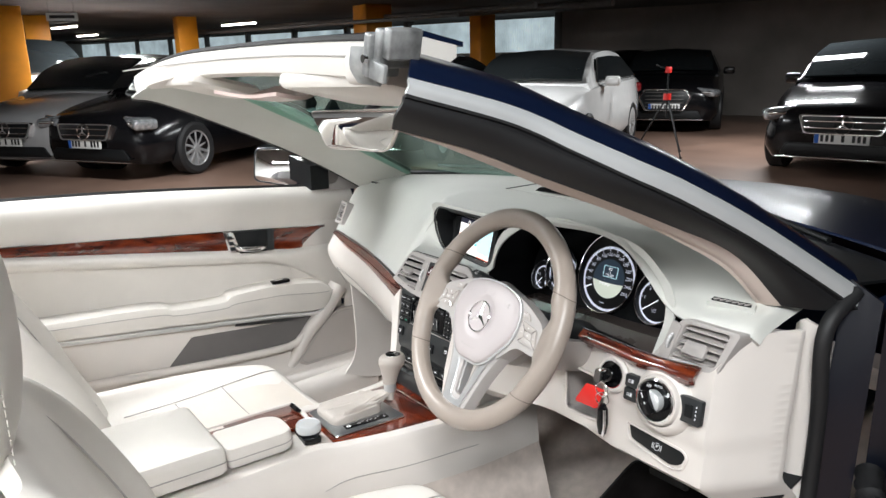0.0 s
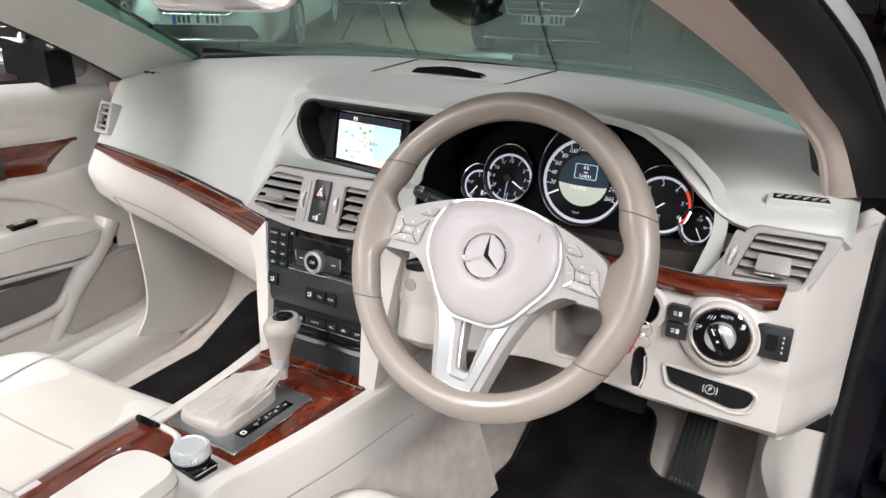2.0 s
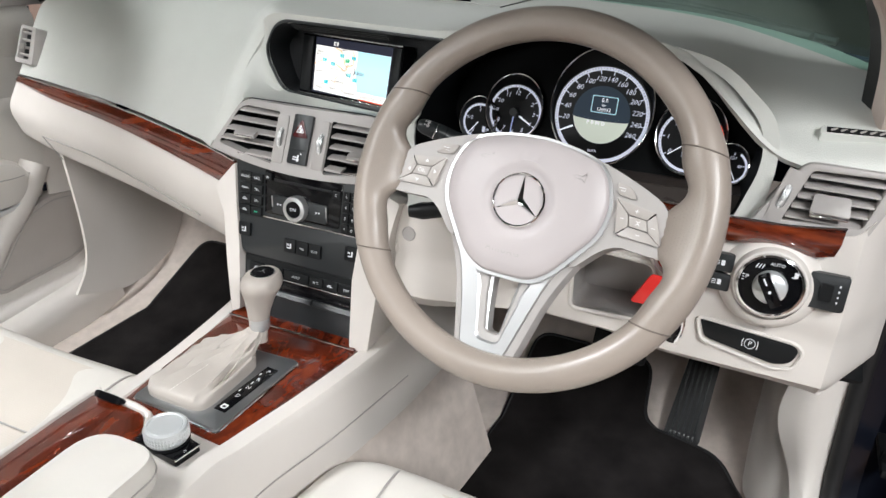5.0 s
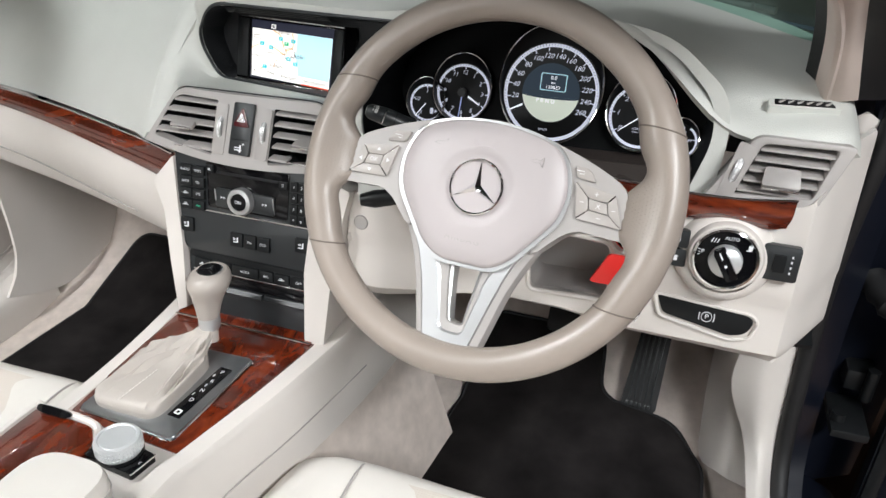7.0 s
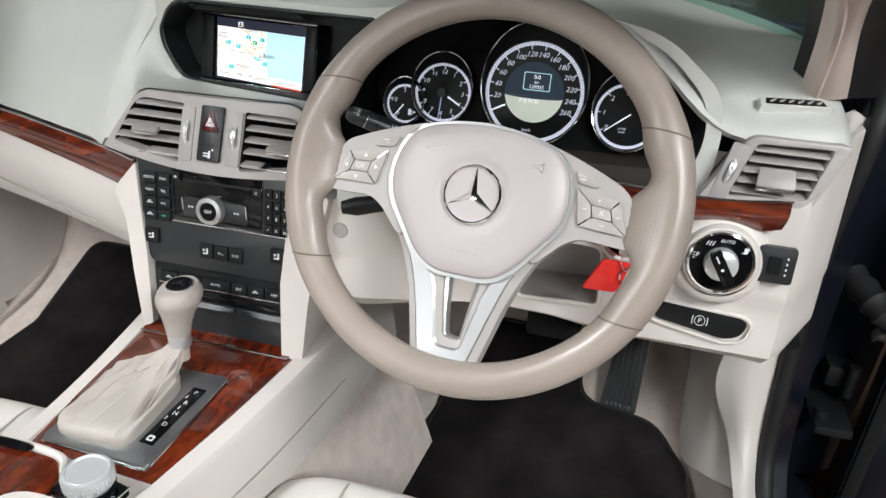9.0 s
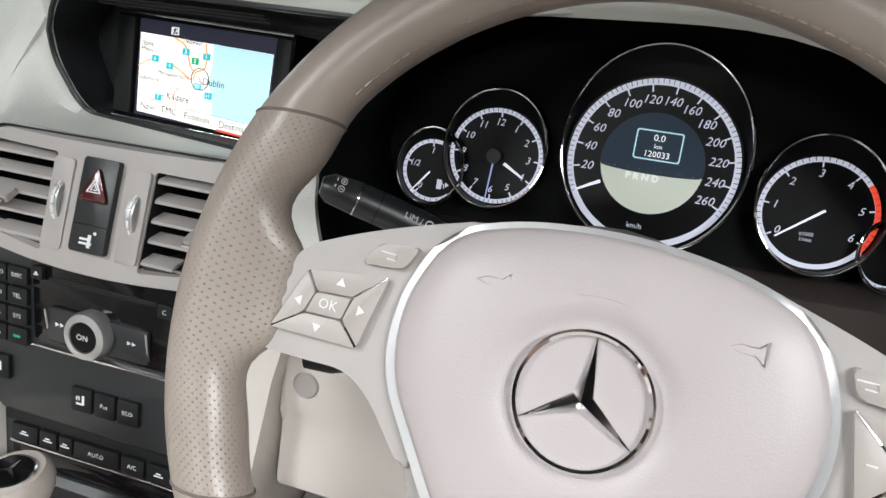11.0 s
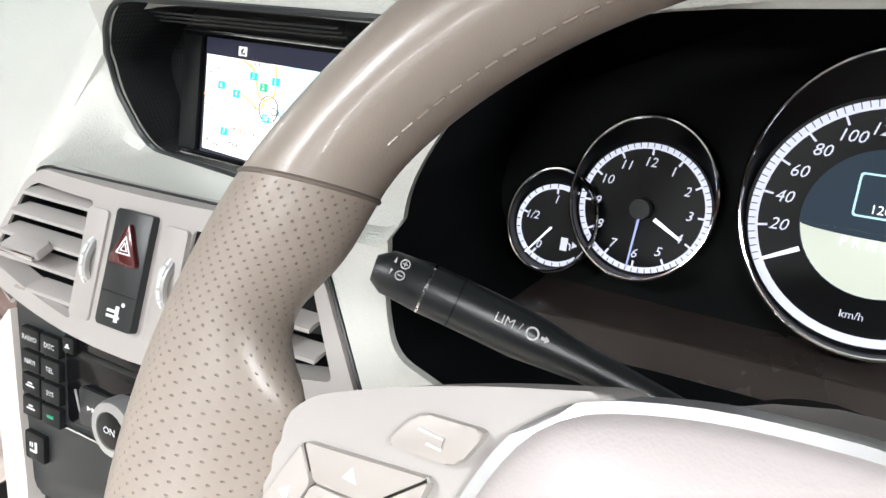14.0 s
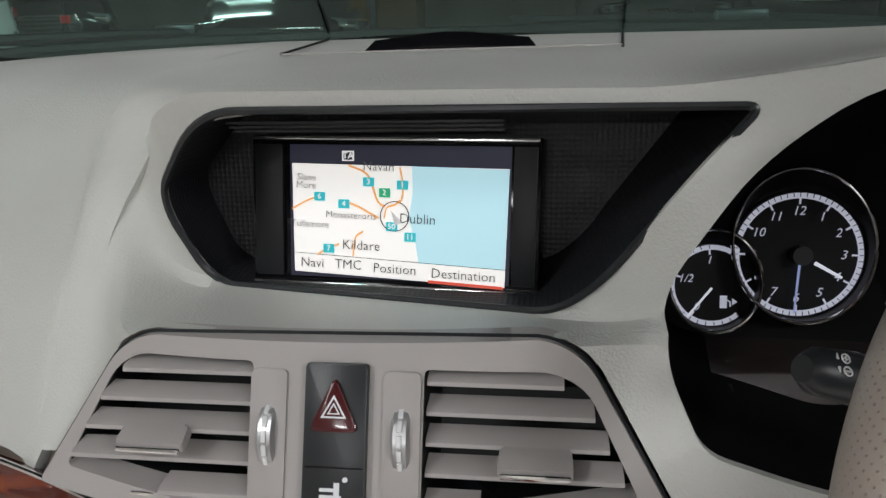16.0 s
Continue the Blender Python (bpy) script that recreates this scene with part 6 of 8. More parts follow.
def airbag():
    """The cover: its outline swells to a low crown, which dips to a round dish for the emblem."""
    o = rounded(AIR[::-1], AR[::-1])
    c = (0.0025, 0.0035)
    rings = []
    for f, h in ((1.0, -0.022), (1.0, -0.0085), (0.985, -0.0050), (0.95, -0.0026), (0.80, -0.0002), (0.62, 0.0014)):
        rings.append([W @ Vector((c[0] + (x - c[0]) * f, c[1] + (y - c[1]) * f, h)) for x, y in o])
    for r, h in ((0.0385, 0.0022), (0.0350, 0.0019), (0.0315, 0.0004), (0.0285, -0.0008), (0.0262, -0.0010)):
        rings.append([W @ Vector((c[0] + r * (x - c[0]) / math.hypot(x - c[0], y - c[1]), c[1] + r * (y - c[1]) / math.hypot(x - c[0], y - c[1]), h)) for x, y in o])
    return loft(rings)


part("airbag_cover", airbag(), MAUVE, whl, "mauve-grey airbag cover with a dished centre", 34)
em = part("emblem", lathe([(0.0264, -0.002), (0.0264, 0.0032), (0.0254, 0.0042), (0.0242, 0.0032), (0.0242, -0.001)], at(W, 0.0025, 0.0035), 48), CHROME, whl, "round chrome emblem")
part("emblem_plate", lathe([(0.0243, 0.0008), (0.0, 0.0012)], at(W, 0.0025, 0.0035), 40), MAUVE, em)
for k in range(3):
    m = at(W, 0.0025, 0.0035) @ Matrix.Rotation(radians(90 + 120 * k), 4, "Z")
    bm = bmesh.new()
    v = [bm.verts.new(m @ Vector(p)) for p in ((0, -0.0042, 0.0010), (0.0244, 0, 0.0014), (0, 0.0042, 0.0010), (0, 0, 0.0050), (0.0244, 0, 0.0022))]
    for f in ((0, 1, 4, 3), (1, 2, 3, 4), (0, 3, 2)):
        bm.faces.new([v[i] for i in f])
    part("emblem_arm", bm, CHROME, em)
part("airbag_word", letters("AIRBAG", 0.0085, at(W, 0.000, -0.0465, 0.0002), 0.0006, spacing=1.25), TAUPE, whl)
for x in (-0.042, 0.052):
    part("horn_mark", tube([at(W, x, 0.037, 0.0006) @ Vector(p) for p in ((-0.006, 0, 0), (-0.002, 0.002, 0), (0.004, 0.002, 0), (0.007, 0.005, 0), (0.007, -0.004, 0), (0.004, -0.001, 0), (-0.002, -0.001, 0), (-0.006, 0, 0))], 0.0003, 5), TAUPE, whl)
part("hub_back", lathe([(0.072, -0.03), (0.066, -0.05), (0.05, -0.075)], W, 36), TAUPE, whl)

# ---- centre stack ----
stack = thing("radio_panel", "black radio and climate panel with a white-ringed knob", "car radio", (0, 0.15, 0.62))
S = face((0.007, 0.137, 0.793), 11)
part("radio_body", prism(rounded([(-0.104, 0.058), (-0.098, -0.021), (0.098, -0.021), (0.104, 0.058)], 0.003), S, 0.0, 0.0015, -0.08), GREY_DARK, stack, "charcoal radio panel")
part("switch_body", prism(rounded([(-0.098, -0.023), (-0.093, -0.070), (-0.087, -0.080), (0.087, -0.080), (0.093, -0.070), (0.098, -0.023)], 0.003), S, -0.001, 0.0015, -0.08), GREY_DARK, stack, "charcoal switch row")
part("climate_body", prism(rounded([(-0.088, -0.082), (-0.086, -0.168), (0.096, -0.168), (0.098, -0.082)], 0.003), S, -0.006, 0.0015, -0.09), GREY_DARK, stack, "charcoal climate panel")
for x0, x1, y in ((-0.0975, 0.0975, -0.0215), (-0.103, 0.103, 0.0585)):
    part("bright_line", box(S @ Vector(((x0 + x1) / 2, y, 0.0005)), (x1 - x0, 0.0022, 0.0022), 0.0007), CHROME, stack)
part("gloss_window", prism(rounded([(-0.055, 0.044), (-0.053, -0.016), (0.064, -0.016), (0.066, 0.044)], 0.003), S, 0.0012, 0.0004, -0.001), GLOSS, stack, "gloss black radio face")
part("disc_slot", prism(rect(-0.040, 0.030, 0.050, 0.0335, 0.001), S, 0.0018, 0.0003, 0.0008), BLACK, stack)
rk = part("rocker", prism(rounded([(-0.040, -0.013), (0.046, -0.013), (0.046, 0.012), (-0.040, 0.012)], 0.003), S, 0.0035, 0.001, 0.0), GREY_DARK, stack)
for x in (-0.0395, 0.0455):
    part("rocker_edge", box(S @ Vector((x, 0, 0.004)), (0.0016, 0.001, 0.022), 0.0004), SILVER, rk)
for x in (-0.028, 0.033):
    part("track_mark", joined(*[prism([(x - 0.004 + 0.004 * k, -0.0015), (x - 0.001 + 0.004 * k, 0), (x - 0.004 + 0.004 * k, 0.0015)], S, 0.004, 0, 0.0034) for k in range(2)]), WHITE_INK, rk)
kn = part("knob", lathe([(0.0175, 0.001), (0.0178, 0.009), (0.0165, 0.0125), (0.0115, 0.0135), (0.011, 0.0115)], S, 44), SILVER, stack, "white-silver ring knob")
part("knob_cap", lathe([(0.0112, 0.010), (0.0108, 0.013), (0.0, 0.0135)], S, 32), GLOSS, kn)
part("knob_word", letters("ON", 0.0062, at(S, 0, 0, 0.0138), 0), WHITE_INK, kn)


def button(x0, y0, x1, y1, text="", size=0.0042, lift=0.004, base=0.0, mark=None):
    b = part("button", prism(rect(x0, y0, x1, y1, 0.0012, 3), S, base + lift, 0.0006, base - 0.002), BLACK, stack)
    c = at(S, (x0 + x1) / 2, (y0 + y1) / 2, base + lift + 0.0002)
    if text:
        part("button_word", letters(text, size, c, 0), WHITE_INK, b)
    if mark:
        part("button_mark", mark(c), WHITE_INK if mark is not PHONE else GREEN_INK, b)
    return b


GREEN_INK = glow("green_print", (0.02, 0.35, 0.2), 0.5)


def bars(*rects):
    return lambda c: joined(*[prism(rect(*r), c, 0.0003, 0) for r in rects])


SEAT = bars((-0.004, -0.0035, 0.002, -0.002), (0.001, -0.003, 0.003, 0.004), (-0.004, 0.0, -0.003, 0.003), (-0.002, 0.0, -0.001, 0.003))
LINES = bars((-0.004, -0.001, 0.004, 0.0), (-0.002, 0.001, 0.002, 0.002))
PHONE = bars((-0.003, -0.001, 0.003, 0.001))
for r, row in enumerate((("RADIO", "DISC"), ("NAVI", "TEL"), ("", "SYS"), ("", ""))):
    for c, s in enumerate(row):
        x, y = -0.094 + 0.019 * c, 0.036 - 0.0155 * r
        button(x, y - 0.013, x + 0.0175, y, s, 0.0046, mark=None if s else (PHONE if (r, c) == (3, 1) else LINES))
button(-0.054, 0.030, -0.044, 0.040, mark=bars((-0.002, -0.0015, 0.002, -0.0008), (-0.001, -0.0004, 0.001, 0.001)))
button(0.052, 0.024, 0.064, 0.034, "C", 0.005)
for r in range(4):
    for c in range(3):
        x, y = 0.069 + 0.0108 * c, 0.036 - 0.0145 * r
        button(x, y - 0.0125, x + 0.0096, y, ("123", "456", "789", "*0#")[r][c], 0.0055)
for x0, x1, s, m in ((-0.019, -0.001, "", SEAT), (0.001, 0.019, "Pos", None), (0.021, 0.039, "ECO", None), (-0.095, -0.076, "", SEAT), (0.076, 0.095, "", SEAT)):
    y = -0.064 if x0 > -0.05 and x0 < 0.05 else -0.055
    button(x0, y, x1, y + 0.019, s, 0.0046, 0.0035, -0.001, m)
for x0, x1, s, m in ((-0.078, -0.054, "", LINES), (-0.052, -0.036, "", LINES), (-0.034, -0.022, "", LINES), (-0.020, 0.020, "AUTO", None), (0.022, 0.042, "A/C", None), (0.044, 0.066, "", LINES), (0.068, 0.093, "OFF", None)):
    button(x0, -0.106, x1, -0.092, s, 0.005, 0.004, -0.006, m)
part("bright_line", box(S @ Vector((0.007, -0.1075, -0.003)), (0.174, 0.0022, 0.002), 0.0006), CHROME, stack)
part("climate_window", prism(rect(-0.078, -0.124, 0.093, -0.109, 0.002), S, -0.0035, 0.0005, -0.01), GLOSS, stack)
for x0, x1 in ((-0.078, -0.041), (-0.038, 0.028), (0.031, 0.093)):
    part("toggle", loft([[S @ Vector((x, -0.131 + a, -0.004 + b)) for a, b in ((0.006, 0.0), (0.0055, 0.003), (0.0, 0.007), (-0.002, 0.006), (-0.001, 0.0))] for x in (x0, x1)]), GREY_DARK, stack, "dark toggle bar")
part("switch_row_gap", prism(rect(-0.086, -0.091, 0.096, -0.083), S, -0.0045, 0, -0.01), BLACK, stack)

# cream cheeks and body of the stack
cheek = thing("stack_housing", "cream housing either side of the radio panel", "console", (0, 0.2, 0.6))
for s in (-1, 1):
    pts = [(0.103, 0.050), (0.097, -0.021), (0.091, -0.080), (0.095, -0.178), (0.122, -0.180), (0.128, -0.10), (0.142, 0.0), (0.150, 0.035)]
    if s < 0:
        pts = [(0.104, 0.045), (0.098, -0.021), (0.092, -0.070), (0.087, -0.165), (0.101, -0.172), (0.112, -0.10), (0.120, -0.03), (0.136, 0.008)]
    part("cheek", prism(rounded([(s * x, y) for x, y in pts][::s], 0.003), S, 0.004, 0.003, -0.25, 3), CREAM_PLASTIC, cheek, "cream side cheek")
part("core", box((0.0, 0.36, 0.70), (0.18, 0.30, 0.28), 0.01), BLACK, cheek)

# ---- centre console ----
con = thing("centre_console", "cream centre console with walnut deck, selector and armrest", "console", (0, -0.1, 0.33))
STN = ((0.30, -0.135, 0.175, 0.640), (0.15, -0.125, 0.158, 0.626), (0.0, -0.115, 0.130, 0.620), (-0.12, -0.110, 0.108, 0.624), (-0.20, -0.112, 0.104, 0.634), (-0.45, -0.125, 0.125, 0.640), (-0.85, -0.13, 0.13, 0.640))
rings = []
for y, xl, xr, z in STN:
    rings.append([(xl, y, z - 0.008), (xl + 0.008, y, z), (xl + 0.026, y, z), (xl + 0.030, y, z - 0.006), (xr - 0.034, y, z - 0.006), (xr - 0.030, y, z), (xr - 0.008, y, z), (xr, y, z - 0.008), (xr + 0.006, y, z - 0.05), (xr + 0.012, y, z - 0.10), (xr + 0.012, y, 0.36), (xl - 0.012, y, 0.36), (xl - 0.012, y, z - 0.10), (xl - 0.006, y, z - 0.05)])
part("body", loft(rings, n=40), CREAM_PLASTIC, con, "cream console body")
for s, k in ((1, 2), (-1, 1)):
    part("side_seam", tube([((xr if s > 0 else xl) + s * 0.0085, y, z - 0.062 - 0.02 * (y < -0.15)) for y, xl, xr, z in STN[1:]], 0.0011, 6, 40), TAUPE, con)
part("tunnel_carpet", loft([[(xl - 0.008, y, z - 0.105), (xr + 0.010, y, z - 0.105), (xr + 0.03, y, z - 0.16), (xr + 0.075, y, 0.34), (xl - 0.075, y, 0.34), (xl - 0.03, y, z - 0.16)] for y, xl, xr, z in STN], n=30), CARPET, con, "beige tunnel carpet")
DECK = [(-0.098, 0.165), (-0.090, 0.0), (-0.084, -0.118), (0.074, -0.128), (0.098, 0.0), (0.116, 0.10), (0.124, 0.165)]
G = Matrix.Translation((0, 0, 0.6175))
part("walnut_deck", prism(rounded(DECK, 0.004), G, 0.003, 0.001, -0.006), WOOD_Y, con, "glossy burr walnut deck")
part("ashtray_front", sheet([[(-0.094, 0.097, 0.622), (0.112, 0.097, 0.622)], [(-0.096, 0.125, 0.632), (0.114, 0.125, 0.632)], [(-0.097, 0.16, 0.652), (0.118, 0.16, 0.652)]], 10, 12, 0.004), WOOD_Y, con, "walnut ashtray lid")
part("bright_line", tube([(-0.095, 0.0955, 0.6225), (0.112, 0.0955, 0.6225)], 0.0016, 8), CHROME, con)
KNOB_LEATHER = mat("pale_grey_knob_leather", (0.43, 0.385, 0.35), 0.4, grain=0.2, scale=900, var=0.04, kind="voronoi")
gear = thing("gear_selector", "grey leather gear selector with gaiter on a satin plate", "gear lever", (0, -0.04, 0.62))
PLT = rounded([(-0.074, -0.070), (0.057, -0.076), (0.0635, 0.079), (-0.068, 0.073)], 0.006)
part("plate", prism([(x, y - 0.04) for x, y in PLT], G, 0.0075, 0.0025, 0.0), SATIN, gear, "satin grey metal plate")
part("plate_edge", tube([(x, y - 0.04, 0.6215) for x, y in PLT], 0.0014, 6, closed=True), CHROME, gear)
LG = G @ Matrix.Rotation(radians(-4), 4, "Z")
strip = part("letter_strip", prism(rect(0.034, -0.083, 0.051, 0.013, 0.001), LG, 0.0082, 0.0003, 0.006), GLOSS, gear, "black strip with letters")
for k, s in enumerate(("P", "R", "N", "D")):
    part("letter", letters(s, 0.0085, at(LG, 0.0425, 0.004 - 0.0185 * k, 0.0084) @ Matrix.Rotation(radians(8), 4, "Z"), 0), WHITE_FLAT, strip)
for k in range(3):
    part("gate_line", prism(rect(0.0366 + 0.003 * (k % 2), -0.0075 - 0.0185 * k, 0.0378 + 0.003 * (k % 2), -0.0025 - 0.0185 * k), LG, 0.0086, 0, 0.008), WHITE_FLAT, strip)
part("mode_mark", hoop(rect(0.0385, -0.0785, 0.0465, -0.0705, 0.002), rect(0.0405, -0.0765, 0.0445, -0.0725, 0.001), LG, 0.0086, 0.008, 0), WHITE_FLAT, strip)


def gaiter(n=32):
    rings = []
    for f, z, w in ((1.0, 0.624, 0), (1.0, 0.634, 0.1), (0.95, 0.6405, 0.4), (0.78, 0.6420, 0.9), (0.56, 0.6435, 1.0), (0.38, 0.6470, 0.9), (0.28, 0.6505, 0.5), (0.22, 0.6550, 0.1)):
        cx, cy = -0.022 + (0.024 * (1 - f)), -0.043 + (1 - f) * 0.105
        ring = []
        for i in range(n):
            t = 2 * math.pi * i / n
            c, s = math.cos(t), math.sin(t)
            p = 0.35 + 0.65 * (1 - f)
            sx, sy = math.copysign(abs(c) ** p, c), math.copysign(abs(s) ** p, s)
            fold = 0.0085 * w * noise.noise(Vector((c * 3.1, s * 3.1, f * 5)))
            ring.append((cx + sx * (0.046 * f + fold), cy + sy * (0.058 * f + fold), z + fold * 1.5))
        rings.append(ring)
    return loft(rings, n=24)


part("gaiter", gaiter(), GAITER, gear, "folded grey leather gaiter")
part("gaiter_stitch", joined(*[tube([(-0.024 + 0.0016 * i * 0.5, -0.098 + 0.0048 * i, 0.6425 + 0.0003 * i), (-0.0234 + 0.0016 * i * 0.5, -0.095 + 0.0048 * i, 0.6428 + 0.0003 * i)], 0.0006, 5) for i in range(12)]), CREAM, gear)
part("stem", tube([(-0.001, 0.043, 0.636), (-0.001, 0.046, 0.660)], 0.0105, 20), GAITER, gear)
part("collar", lathe([(0.0125, 0.0), (0.0135, 0.004), (0.0135, 0.017), (0.0125, 0.019)], Matrix.Translation((-0.001, 0.046, 0.654)), 28), SILVER, gear, "satin silver collar")
rings = []
for x, y, z, a, b in ((-0.001, 0.046, 0.672, 0.0122, 0.0127), (0.000, 0.0465, 0.685, 0.0138, 0.0146), (0.002, 0.0475, 0.702, 0.0172, 0.0188), (0.005, 0.049, 0.720, 0.0225, 0.0255), (0.006, 0.050, 0.731, 0.0205, 0.0240), (0.007, 0.051, 0.736, 0.0165, 0.0195)):
    rings.append([(x + 1.14 * a * math.cos(t), y + 1.14 * b * math.sin(t), z) for t in [2 * math.pi * i / 28 for i in range(28)]])
kb = part("knob", loft(rings, n=16), KNOB_LEATHER, gear, "grey leather knob")
part("knob_cap", lathe([(0.0150, 0.0), (0.0145, 0.0022), (0.0, 0.003)], Matrix.Translation((0.007, 0.051, 0.7355)), 28), GLOSS, kb)
part("cap_ring", lathe([(0.0158, -0.001), (0.0158, 0.002), (0.0146, 0.0024)], Matrix.Translation((0.007, 0.051, 0.7355)), 28), CHROME, kb)
part("cap_badge", joined(*[prism([(-0.0016, 0), (0.0016, 0), (0, 0.010)], Matrix.Translation((0.007, 0.051, 0.7382)) @ Matrix.Rotation(radians(120 * k), 4, "Z"), 0.0008, 0) for k in range(3)]), CHROME, kb)

rot_ = thing("rotary_controller", "knurled silver rotary controller on a black base plate", "rotary knob", (0.030, -0.158, 0.63))
RG = Matrix.Translation((0.030, -0.160, 0.636)) @ Matrix.Rotation(radians(-6), 4, "Z")
bp = part("base_plate", prism(rounded([(-0.030, -0.020), (0.034, -0.020), (0.036, 0.012), (-0.030, 0.018)], 0.003), RG, 0.002, 0.0008, -0.006), GLOSS, rot_, "gloss black base plate")
part("plate_edge", tube([RG @ Vector(p) for p in ((0.034, -0.020, 0.002), (0.036, 0.012, 0.002))], 0.0012, 6), CHROME, bp)
part("clear_key", letters("C", 0.005, at(RG, 0.0305, -0.004, 0.0022), 0), WHITE_INK, bp)
part("skirt", lathe([(0.0238, 0.002), (0.0238, 0.006)], RG, 40), BLACK, rot_)
prof = [(0.0225, 0.005), (0.0232, 0.007), (0.0232, 0.019), (0.0220, 0.0215), (0.0195, 0.022), (0.0185, 0.0205), (0.0, 0.0205)]
kr = part("knob", lathe(prof, RG, 56), ALU, rot_, "satin silver knob")
bms = [box(RG @ Vector((0.0234 * math.cos(a), 0.0234 * math.sin(a), 0.009 + 0.0042 * j)), (0.0014, 0.0017, 0.0032), 0.0004, Matrix.Rotation(a - radians(6), 4, "Z"), 1) for a in [2 * math.pi * i / 44 for i in range(44)] for j in range(3)]
part("knurling", joined(*bms), ALU, kr)
part("knob_top", lathe([(0.0182, 0.0206), (0.0175, 0.0212), (0.0, 0.0214)], RG, 40), ALU, kr)

tray = thing("storage_tray", "open walnut-lidded tray beside the armrest", "storage tray", (-0.05, -0.2, 0.63))
part("walnut_lid", prism(rounded([(-0.105, -0.138), (-0.105, -0.34), (0.02, -0.34), (-0.005, -0.16), (-0.025, -0.140)], 0.008), Matrix.Translation((0, 0, 0.634)), 0.003, 0.001, -0.004), WOOD_Y, tray, "glossy walnut tray lid")
part("chrome_grip", loft([[(-0.077 + x, -0.137 + y, 0.640 + z) for y, z in ((-0.006 * s, 0), (0, 0.006 * s), (0.006 * s, 0))] for x, s in ((-0.023, 0.4), (-0.015, 1), (0.015, 1), (0.023, 0.4))], n=10), GLOSS, tray, "small black grip with chrome edge")
part("rim", tube([(-0.105, -0.34, 0.637), (-0.107, -0.150, 0.637), (-0.095, -0.134, 0.637), (-0.026, -0.136, 0.637), (-0.004, -0.155, 0.637)], 0.0045, 8, 40), CREAM_PLASTIC, tray)


def lid(name, x0, x1, y0, y1, z0, z1, r, label, seam=True):
    """A padded lid, domed and rounded."""
    o = rounded([(x0, y0), (x1, y0), (x1, y1), (x0, y1)], r, 6)
    m = Matrix.Identity(4)
    p = thing(name, label, "armrest", ((x0 + x1) / 2, (y0 + y1) / 2, z0))
    part("pad", dome(o, m, ((0.97, z0), (1.0, z0 + 0.006), (1.0, z1 - 0.014), (0.985, z1 - 0.006), (0.95, z1 - 0.001), (0.6, z1 + 0.002))), CREAM, p)
    c = ((x0 + x1) / 2, (y0 + y1) / 2)
    part("piping", tube([(c[0] + (x - c[0]) * 1.002, c[1] + (y - c[1]) * 1.002, z0 + (z1 - z0) * 0.42) for x, y in o], 0.0012, 6, closed=True), TAUPE, p)


lid("armrest_lid", -0.016, 0.074, -0.335, -0.205, 0.640, 0.676, [0.012, 0.012, 0.03, 0.04], "cream leather front armrest lid")
lid("armrest_lid", -0.11, 0.098, -0.72, -0.342, 0.648, 0.700, [0.03, 0.03, 0.012, 0.012], "cream leather rear armrest lid")
part("ash_outline", hoop(rect(-0.022, -0.010, 0.022, 0.010, 0.003), rect(-0.0205, -0.0085, 0.0205, 0.0085, 0.002), Matrix.Translation((0.1175, -0.33, 0.555)) @ Matrix.Rotation(math.pi / 2, 4, "Z") @ Matrix.Rotation(math.pi / 2, 4, "X"), 0.0018, -0.004), CREAM_PLASTIC, con)

# ---- windscreen frame and body ----
body = thing("convertible_body", "dark blue metallic convertible body with the roof down", "car", (0, 0.4, 0.0))
SILVER_LOW = [(0.590, -0.278, 1.290), (0.607, -0.148, 1.253), (0.632, -0.070, 1.216), (0.656, 0.0, 1.182), (0.680, 0.085, 1.142), (0.710, 0.215, 1.072), (0.762, 0.400, 0.955)]
TRIM_OUT = [(0.562, -0.279, 1.256), (0.580, -0.190, 1.228), (0.602, -0.110, 1.194), (0.622, -0.020, 1.158), (0.642, 0.100, 1.108), (0.668, 0.213, 1.054), (0.696, 0.297, 0.968)]
TRIM_IN = [(0.505, -0.215, 1.246), (0.550, -0.120, 1.200), (0.578, -0.045, 1.165), (0.602, 0.049, 1.126), (0.631, 0.137, 1.081), (0.652, 0.225, 1.028), (0.664, 0.293, 0.966)]
STRIP = [0.016, 0.018, 0.020, 0.022, 0.024, 0.026, 0.028]


def shifted(line, dx, dy, dz, k=None):
    return [(x + dx, y + dy, z + dz * (k[i] if k else 1)) for i, (x, y, z) in enumerate(line)]


def between(p, q, f, dx=0.0, dy=0.0, dz=0.0):
    return [tuple(a[i] * (1 - f) + b[i] * f + (dx, dy, dz)[i] for i in range(3)) for a, b in zip(p, q)]


def pillar_skin(s, rows, material, name, label=""):
    part(name, sheet([[(s * x, y, z) for x, y, z in r] for r in rows], 5 * len(rows), 40, 0.004), material, body, label)


